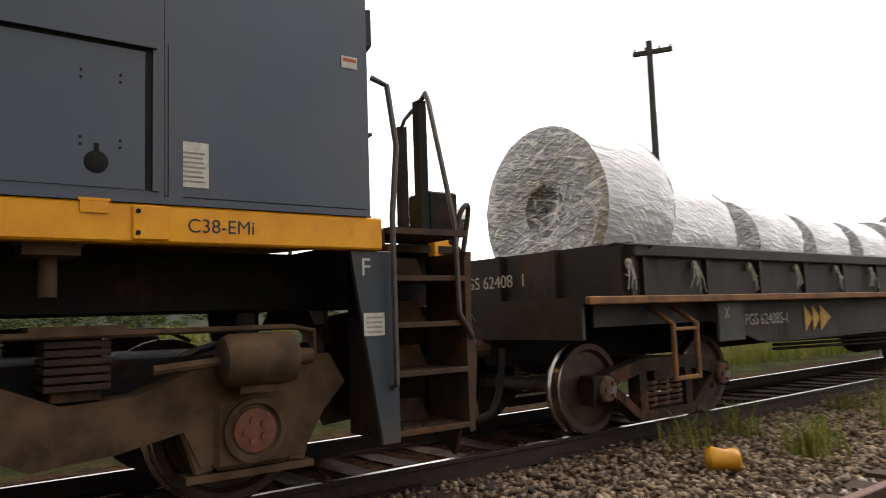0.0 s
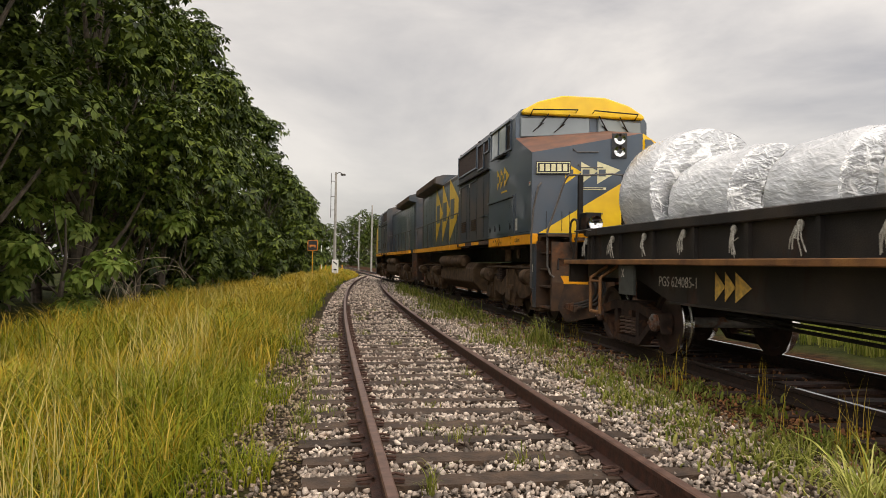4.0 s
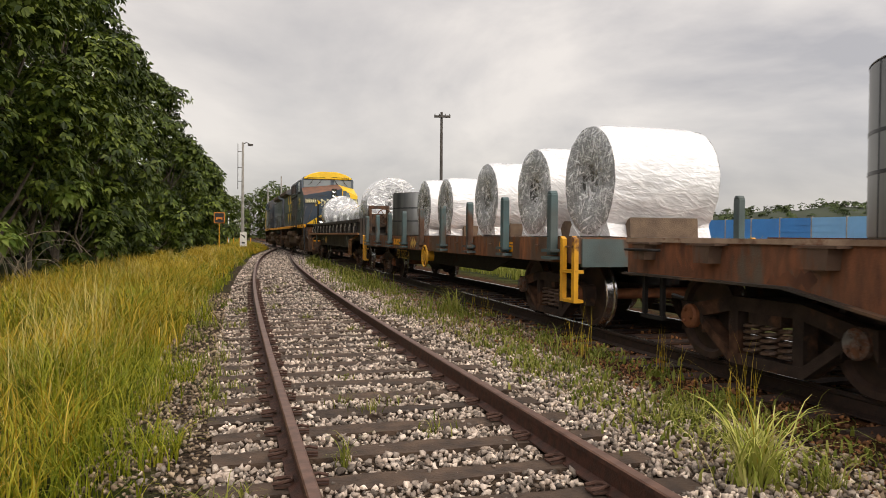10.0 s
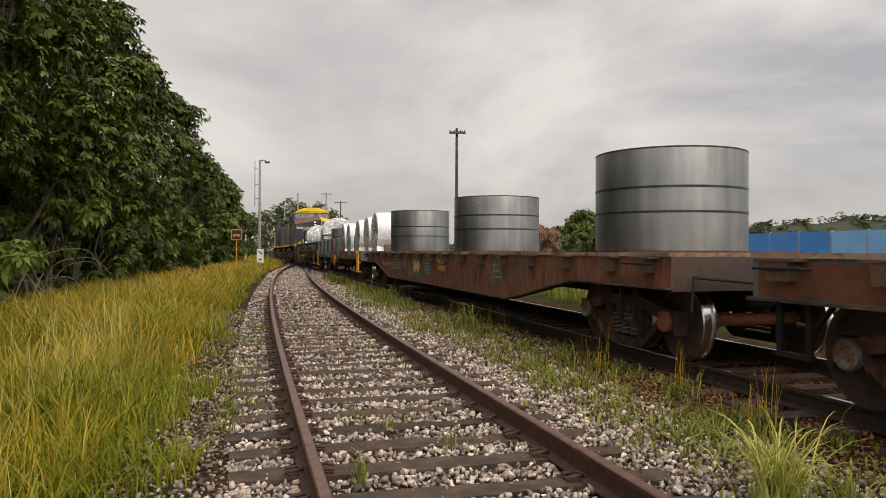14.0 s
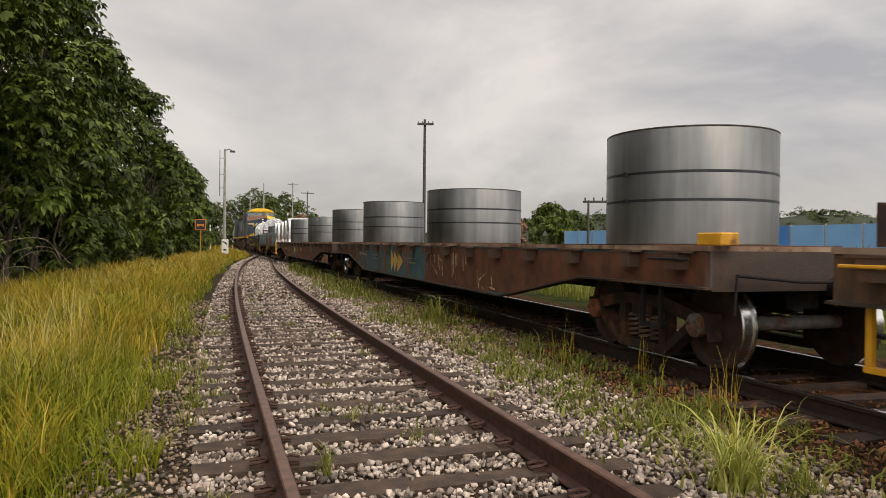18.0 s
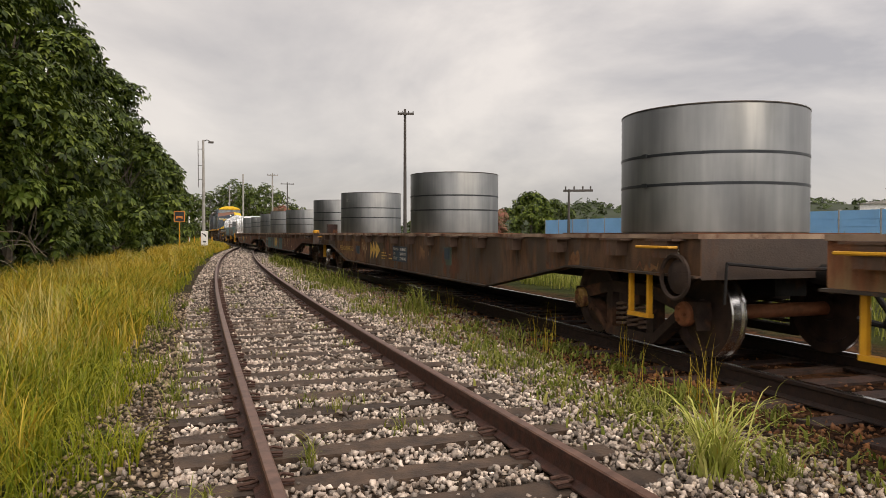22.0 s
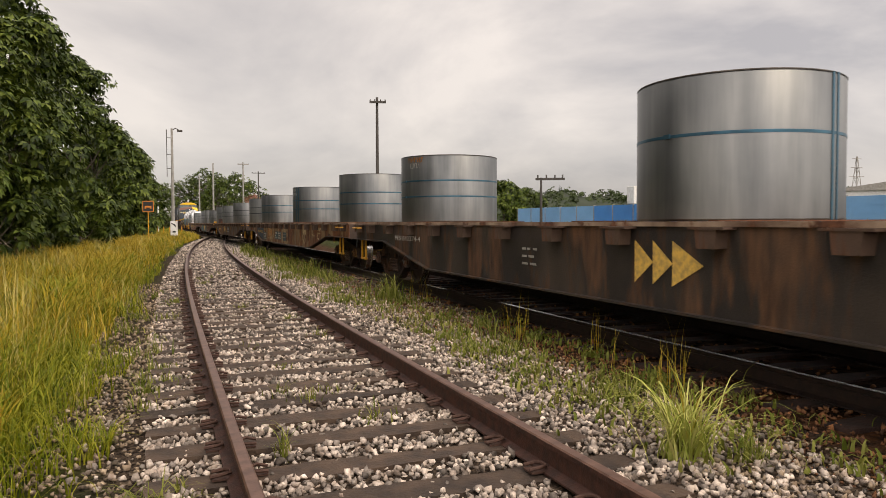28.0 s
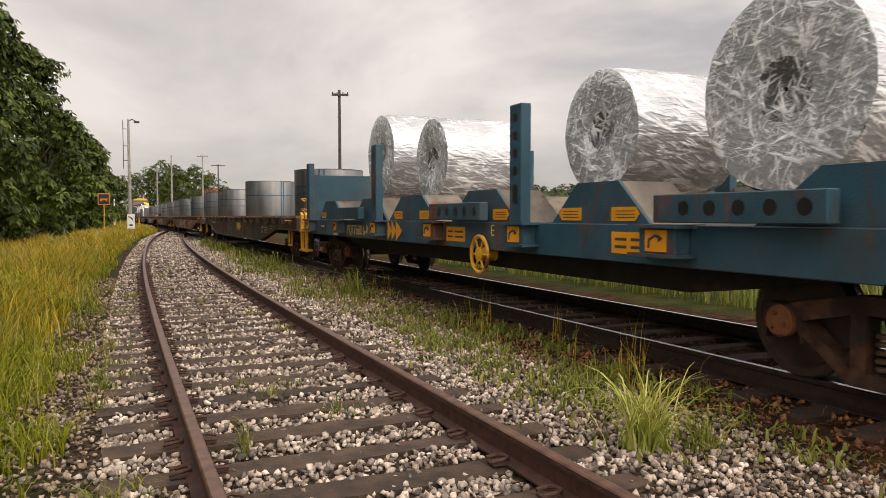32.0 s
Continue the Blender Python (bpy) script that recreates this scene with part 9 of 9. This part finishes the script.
# far trees beyond the bend and behind the main line
for k, (az, dist, h, r, mt, lab) in enumerate((
        (-1.3, 112, 9, 4, None, ""), (-0.5, 150, 10, 4.2, None, ""), (0.6, 245, 14, 6, None, ""), (1.7, 250, 15, 7, None, ""), (2.7, 255, 17, 7, None, ""), (3.6, 250, 19, 6.5, None, ""), (4.4, 240, 17, 6, None, ""), (4.6, 200, 13, 6, None, ""), (5.8, 210, 15, 6, None, ""), (6.9, 220, 13, 6, None, ""), (8.0, 230, 9, 6, None, ""),
        (7.0, 150, 6.6, 4.0, M_PINK, "tree in pink blossom"), (8.4, 190, 6.4, 3.6, M_PINK, "tree in pink blossom"), (22.8, 105, 4.4, 3.4, M_PINK, "low tree in pink blossom"), (20.6, 120, 5.2, 3.0, None, ""), (18.6, 150, 5, 4, None, ""),
        (26.6, 125, 7.2, 4.5, None, ""), (28.2, 150, 7.0, 5, None, ""), (75.8, 130, 14.5, 6, None, ""), (79.6, 130, 13, 6, None, ""), (84.0, 190, 9, 7, None, ""), (104.0, 210, 9, 8, None, ""), (112.0, 230, 9, 8, None, ""), (99.0, 240, 8, 8, None, ""))):
    a = math.radians(az)
    x, y = dist * math.sin(a), dist * math.cos(a)
    t = tree(x - side_line(y)[0], y + S_JOIN - R_NEAR * math.sin(S_JOIN / R_NEAR), h, r, 5200 if mt else 3600, 0.42 if mt else 0.62, 400 + k, 0.05, mt, lab or "distant dark green tree", group="distant trees")

# bare branches hang low out of the thicket
rb = random.Random(8)
for k, (s, o) in enumerate(((17.2, -5.9), (18.4, -6.0), (19.6, -6.2), (16.2, -5.9))):
    p = on_arc(R_NEAR, s, o)
    t = thing("dead_branch", "bare pale branches arching out of the thicket", "branch", "bare branches under the trees", at=pose(p.x, p.y, ground_z(p.x, p.y), 0, 0, rb.uniform(0, 360)))
    for j in range(4):
        a, l = rb.uniform(0, 6.28), rb.uniform(0.8, 1.7)
        bm = bmesh.new()
        tube(bm, bow([(0, 0, -0.05), (0.06 * math.cos(a), 0.06 * math.sin(a), 0.5 * l), (0.35 * l * math.cos(a), 0.35 * l * math.sin(a), 1.0 * l), (0.9 * l * math.cos(a + 0.3), 0.9 * l * math.sin(a + 0.3), 1.1 * l), (1.2 * l * math.cos(a + 0.5), 1.2 * l * math.sin(a + 0.5), 0.8 * l)]), 0.0065, 5)
        part("twig", bm, M_DEADWOOD, t, smooth=True)

# ---- wall, poles, signs and the far ridge ----
M_BLUE = mat("blue_wall_paint", (0.045, 0.25, 0.62), (0.035, 0.19, 0.50), rough=0.6, scale=0.5, bump=0.05, dirt=0.12, rand=0.05)
M_PALEBLUE = mat("pale_blue_wall_paint", (0.20, 0.43, 0.70), (0.15, 0.35, 0.60), rough=0.6, scale=0.5, bump=0.05, dirt=0.15)
M_CONCRETE = mat("pole_concrete", (0.36, 0.34, 0.31), (0.24, 0.225, 0.2), rough=0.9, scale=3, bump=0.2)
M_WOODPOLE = mat("dark_pole_wood", (0.085, 0.075, 0.066), rough=0.9, scale=6, bump=0.3)
M_WHITE = mat("white_paint", (0.78, 0.77, 0.74), (0.62, 0.6, 0.56), rough=0.6, scale=3, bump=0.05)
M_BLACKP = mat("black_paint", (0.015, 0.015, 0.015), rough=0.5, scale=5, bump=0.05)
M_ORANGE = mat("orange_sign_paint", (0.78, 0.25, 0.03), rough=0.5, scale=4, bump=0.05)

wall = thing("blue_wall", "long blue painted panel wall behind the railway", "wall", kind="structure")
bm = bmesh.new()
box(bm, -0.06, 0.06, -1.46, 1.46, 0, 2.05)
for zz in (0.5, 1.0, 1.5):
    box(bm, -0.075, -0.06, -1.46, 1.46, zz - 0.01, zz + 0.01)
PANELS = [mesh_of("wall_panel", bm.copy(), M_BLUE), mesh_of("wall_panel", bm, M_PALEBLUE)]
bm = bmesh.new()
box(bm, -0.1, 0.1, -0.05, 0.05, -0.4, 2.12)
POST = mesh_of("wall_post", bm, M_CONCRETE)
for k in range(32, 58):
    y = -98 + 3.02 * k
    x = 42 - 0.03 * max(0, y)
    z = ground_z(x, y)
    az = math.degrees(math.atan2(x, y))
    piece("wall_panel", PANELS[1 if (az < 33.6 or 44.5 < az < 62) else 0], wall, pose(x, y, z))
    piece("wall_post", POST, wall, pose(x, y + 1.51, z))


def utility_pole(x, y, h, arm, label, arm_turn=0.0, material=None, r=0.14):
    t = thing("utility_pole", label, "utility pole", "utility poles", at=pose(x, y, ground_z(x, y)))
    bm = bmesh.new()
    cyl(bm, (0, 0, -0.2), (0, 0, h), r, 12, r * 0.62)
    part("pole", bm, material or M_WOODPOLE, t, smooth=True)
    if arm:
        bm = bmesh.new()
        box(bm, -arm, arm, -0.055, 0.055, -0.06, 0.06)
        ca = part("crossarm", bm, material or M_WOODPOLE, t, at=pose(0, -0.14, h - 0.28, 0, 0, arm_turn))
        for u in (-0.9, -0.35, 0.35, 0.9):
            bm = bmesh.new()
            lathe(bm, (u * arm, 0, 0.06), (0, 0, 1), [(0.015, 0), (0.03, 0.02), (0.02, 0.04), (0.03, 0.06), (0.015, 0.1)], 8)
            part("insulator", bm, M_WOODPOLE, ca, smooth=True)
    return t


def polar(az, dist):
    return dist * math.sin(math.radians(az)), dist * math.cos(math.radians(az))


utility_pole(*polar(16.63, 41), 8.45, 0.46, "tall dark utility pole with a short crossarm", -16, None, 0.11)
utility_pole(0.0 - 0.107 + 21 * math.sin(radians(143.85)), -0.897 + 21 * math.cos(radians(143.85)), 9.0, 0.55, "dark wooden utility pole with a short crossarm", 30)
utility_pole(*polar(6.38, 105), 9.9, 0.75, "distant concrete utility pole with a crossarm", 0, M_CONCRETE)
utility_pole(*polar(7.5, 125), 10.0, 1.1, "distant utility pole with a wide crossarm", 0)
utility_pole(*polar(4.2, 100), 9.3, 0, "distant bare concrete pole", 0, M_CONCRETE)
utility_pole(*polar(3.2, 120), 9.0, 0, "distant bare concrete pole", 0, M_CONCRETE)
utility_pole(*polar(29.5, 78), 5.2, 0, "dark signal mast behind the train", 0, None, 0.17)
bm = bmesh.new()
mx, my = polar(30.2, 78)
box(bm, -1.55, 1.55, -0.08, 0.08, -0.12, 0.12)
for u in (-1.3, -0.4, 0.5, 1.3):
    cyl(bm, (u, 0, 0.1), (u, 0, 0.45), 0.08, 8)
gx, gy = polar(29.5, 78)
solid("mast_crossarm", bm, M_WOODPOLE, "dark crossarm with insulators on a mast", "crossarm", at=pose(mx, my, ground_z(gx, gy) + 5.05, 0, 0, -30))

# street lamp by the side track
lx, ly = polar(1.33, 66)
lamp = thing("street_lamp", "tall pale concrete lamp post with a short arm", "street lamp", at=pose(lx, ly, ground_z(lx, ly)))
bm = bmesh.new()
cyl(bm, (0, 0, -0.2), (0, 0, 9.6), 0.16, 12, 0.09)
part("pole", bm, M_CONCRETE, lamp, smooth=True)
bm = bmesh.new()
tube(bm, [(0, 0, 9.45), (0.3, 0, 9.62), (0.55, 0, 9.5)], 0.04)
part("arm", bm, M_WOODPOLE, lamp)
bm = bmesh.new()
box(bm, 0.42, 0.86, -0.11, 0.11, 9.33, 9.5)
part("lamp_head", bevelled(bm, 0.03), M_WOODPOLE, lamp)
bm = bmesh.new()
cyl(bm, (-0.42, 0, 5.5), (-0.42, 0, 9.5), 0.03, 6)
for zz in (6.2, 7.4, 8.8):
    cyl(bm, (-0.42, 0, zz), (0, 0, zz), 0.025, 6)
part("conduit", bm, M_WOODPOLE, lamp)

sx_, sy_ = polar(-0.38, 50)
sign = thing("railway_sign", "square black railway sign with orange border on a thin post", "sign", at=pose(sx_, sy_, ground_z(sx_, sy_)))
bm = bmesh.new()
cyl(bm, (0, 0.04, -0.1), (0, 0.04, 2.6), 0.035, 8)
part("post", bm, M_YELLOW, sign, "thin yellow post")
bm = bmesh.new()
box(bm, -0.34, 0.34, -0.02, 0.02, 2.26, 2.98)
part("board", bevelled(bm, 0.008), M_ORANGE, sign)
bm = bmesh.new()
box(bm, -0.29, 0.29, -0.026, -0.02, 2.31, 2.93)
part("face", bm, M_BLACKP, sign)
bm = bmesh.new()
box(bm, -0.2, 0.2, -0.031, -0.026, 2.55, 2.66)
box(bm, -0.2, -0.12, -0.031, -0.026, 2.48, 2.55), box(bm, 0.12, 0.2, -0.031, -0.026, 2.48, 2.55)
part("symbol", bm, M_ORANGE, sign)

mx_, my_ = polar(1.38, 61)
marker = thing("marker_board", "white trackside marker board with a black arrow", "marker", at=pose(mx_, my_, ground_z(mx_, my_)))
bm = bmesh.new()
box(bm, -0.27, 0.27, -0.05, 0.05, 0.55, 1.7)
part("board", bevelled(bm, 0.02), M_WHITE, marker)
bm = bmesh.new()
prism(bm, [(-0.2, 1.58), (0.12, 1.42), (0.12, 1.2), (-0.05, 1.42), (-0.2, 1.48)], -0.056, -0.05, "y")
part("arrow", bm, M_BLACKP, marker)
bm = bmesh.new()
box(bm, -0.12, 0.12, -0.056, -0.05, 0.8, 0.92)
part("bar", bm, M_BLACKP, marker)
bm = bmesh.new()
box(bm, -0.12, 0.12, -0.04, 0.04, -0.1, 0.55)
part("foot", bm, M_WHITE, marker)

sgx, sgy = polar(0.3, 95)
sig = thing("railway_signal", "slim railway signal with a round head", "signal", at=pose(sgx, sgy, ground_z(sgx, sgy)))
bm = bmesh.new()
for k in range(9):
    cyl(bm, (0, 0, 0.42 * k), (0, 0, 0.42 * k + 0.42), 0.07, 8)
part("mast", bm, M_WHITE, sig)
bm = bmesh.new()
cyl(bm, (0, -0.1, 4.1), (0, 0.1, 4.1), 0.36, 16)
part("signal_head", bm, M_BLACKP, sig)
bm = bmesh.new()
cyl(bm, (0, -0.13, 4.1), (0, -0.1, 4.1), 0.16, 12)
part("lens", bm, M_WHITE, sig)
for k in range(7):
    px, py = polar(-0.6 + 0.42 * k, 88)
    bm = bmesh.new()
    box(bm, -0.06, 0.06, -0.06, 0.06, -0.2, 1.15)
    solid("yellow_post", bevelled(bm, 0.01), M_YELLOW, "short yellow post at the crossing", "post", "posts at the crossing", at=pose(px, py, ground_z(px, py)))

tx, ty = polar(36.65, 78)
tank = thing("water_tank", "white box-shaped water tank on a frame behind the wall", "water tank", at=pose(tx, ty, ground_z(tx, ty)))
bm = bmesh.new()
box(bm, -0.62, 0.62, -0.6, 0.6, 2.35, 4.15)
part("tank", bevelled(bm, 0.04), M_WHITE, tank)
for ax in (-0.5, 0.5):
    for ay in (-0.5, 0.5):
        bm = bmesh.new()
        box(bm, ax - 0.06, ax + 0.06, ay - 0.06, ay + 0.06, -0.1, 2.35)
        part("leg", bm, M_CONCRETE, tank)

pyx, pyy = polar(51.5, 330)
pyl = thing("lattice_tower", "distant steel lattice transmission tower", "transmission tower", at=pose(pyx, pyy, ground_z(pyx, pyy)))
bm = bmesh.new()
for k in range(7):
    a, b = 2.2 * (1 - k / 7.5), 2.2 * (1 - (k + 1) / 7.5)
    z0, z1 = 3.7 * k, 3.7 * (k + 1)
    for ux, uy in ((1, 1), (1, -1), (-1, -1), (-1, 1)):
        cyl(bm, (a * ux, a * uy, z0), (b * ux, b * uy, z1), 0.11, 4)
        cyl(bm, (a * ux, a * uy, z0), (-b * uy, b * ux, z1), 0.07, 4)
part("lattice", bm, M_CONCRETE, pyl)
for zz, w in ((18, 4), (21.5, 3.2), (25, 2.4)):
    bm = bmesh.new()
    cyl(bm, (-w, 0, zz), (w, 0, zz), 0.14, 4)
    part("arm", bm, M_CONCRETE, pyl)

# low sheds at the far end of the wall
for k, (az, dist, w, h, d) in enumerate(((53.2, 150, 9, 5.6, 8), (55.5, 165, 8, 6.4, 8), (57.4, 150, 6, 5.2, 8))):
    hx, hy = polar(az, dist)
    shed = thing("warehouse", "distant low warehouse with a grey roof", "warehouse", "distant warehouses", at=pose(hx, hy, ground_z(hx, hy), 0, 0, -az))
    bm = bmesh.new()
    box(bm, -w, w, -d, d, -0.3, h)
    part("wall", bm, M_WHITE, shed)
    bm = bmesh.new()
    prism(bm, [(-w - 0.4, h), (w + 0.4, h), (0, h + 1.4)], -d - 0.4, d + 0.4, "y")
    part("roof", bm, M_CONCRETE, shed)
    for u in (-0.6, 0.0, 0.6):
        bm = bmesh.new()
        box(bm, u * w - 0.8, u * w + 0.8, -d - 0.06, -d + 0.1, h * 0.45, h * 0.8)
        part("window", bm, M_BLACKP, shed)

# wooded ridge all round the far side
M_RIDGE = ramp_leaf("ridge_woods", ((0.04, 0.06, 0.022), (0.06, 0.085, 0.03), (0.08, 0.10, 0.04), (0.05, 0.07, 0.03)), 0.8, 0.05)
M_RIDGEG = mat("ridge_ground", (0.028, 0.04, 0.015), rough=0.95, scale=0.05, bump=0)


def ridge():
    rng = np.random.default_rng(8)
    rows = []
    n = 150
    cols = [4 + 146 * i / n for i in range(n + 1)]

    def top(a):
        fade = min(1, max(0.25, (a - 12) / 14))
        return (23 + 5 * noise.noise((a * 0.12, 0, 3)) + 3 * noise.noise((a * 0.5, 2, 1))) * fade
    verts = []
    for u, zf in ((430, 0.0), (500, 0.55), (560, 1.0), (700, 0.8)):
        for a in cols:
            x, y = polar(a, u)
            verts.append((x, y, -2 + top(a) * zf))
    m = n + 1
    faces = [(j * m + i, j * m + i + 1, (j + 1) * m + i + 1, (j + 1) * m + i) for j in range(3) for i in range(n)]
    tagged(new("far_ridge", soup("far_ridge", verts, faces, M_RIDGEG, smooth=True)), "distant low wooded ridge", "hill", kind="structure")
    C, R = [], []
    for k in range(2100):
        a, w = rng.uniform(4, 150), rng.uniform(0.1, 1.0) if k < 1500 else 1.0
        d = 430 + 130 * w
        x, y = polar(a, d)
        z = -2 + top(a) * (w if w < 0.54 else w)
        C.append((x, y, z + rng.uniform(0.4, 2.4))), R.append(rng.uniform(2.2, 4.8))
    v, f = leaves(np.array(C), np.array(R), 76000, 1.9, 9)
    tagged(new("ridge_woods", soup("ridge_woods", v, f, M_RIDGE)), "dark green woods on the distant ridge", "woods", kind="stuff")


ridge()

# yellow lump of plastic on the ballast
bm = bmesh.new()
lathe(bm, (-0.15, 0, 0), (1, 0, 0), [(0.03, 0), (0.09, 0.015), (0.115, 0.06), (0.11, 0.16), (0.115, 0.24), (0.09, 0.285), (0.04, 0.3)], 14)
for v in bm.verts:
    v.co.z *= 0.85
    v.co += Vector((0, 0.012 * math.sin(v.co.x * 31), 0.012 * math.sin(v.co.y * 40 + v.co.x * 20)))
solid("plastic_canister", bm, mat("yellow_plastic", (0.75, 0.36, 0.02), (0.62, 0.27, 0.02), rough=0.45, scale=9, bump=0.2), "crumpled yellow plastic canister lying on the ballast", "canister", smooth=True, at=pose(3.528, -6.535, -0.09, 0, 0, 35))


# ---- what moves ----
def motions():
    for ob, q, off, z, turn in MOVERS:
        walk(ob, [(k * 0.5, arc_pose(R_TRAIN, q + gone(k * 0.5), off, z) @ (turn or Matrix())) for k in range(65)])
    for ws, r, y in ROLLERS:
        walk(ws, [(k * 0.1, pose(0, y, abs(r), -math.degrees(gone(k * 0.1) / r), 0, 0)) for k in range(321)])


motions()
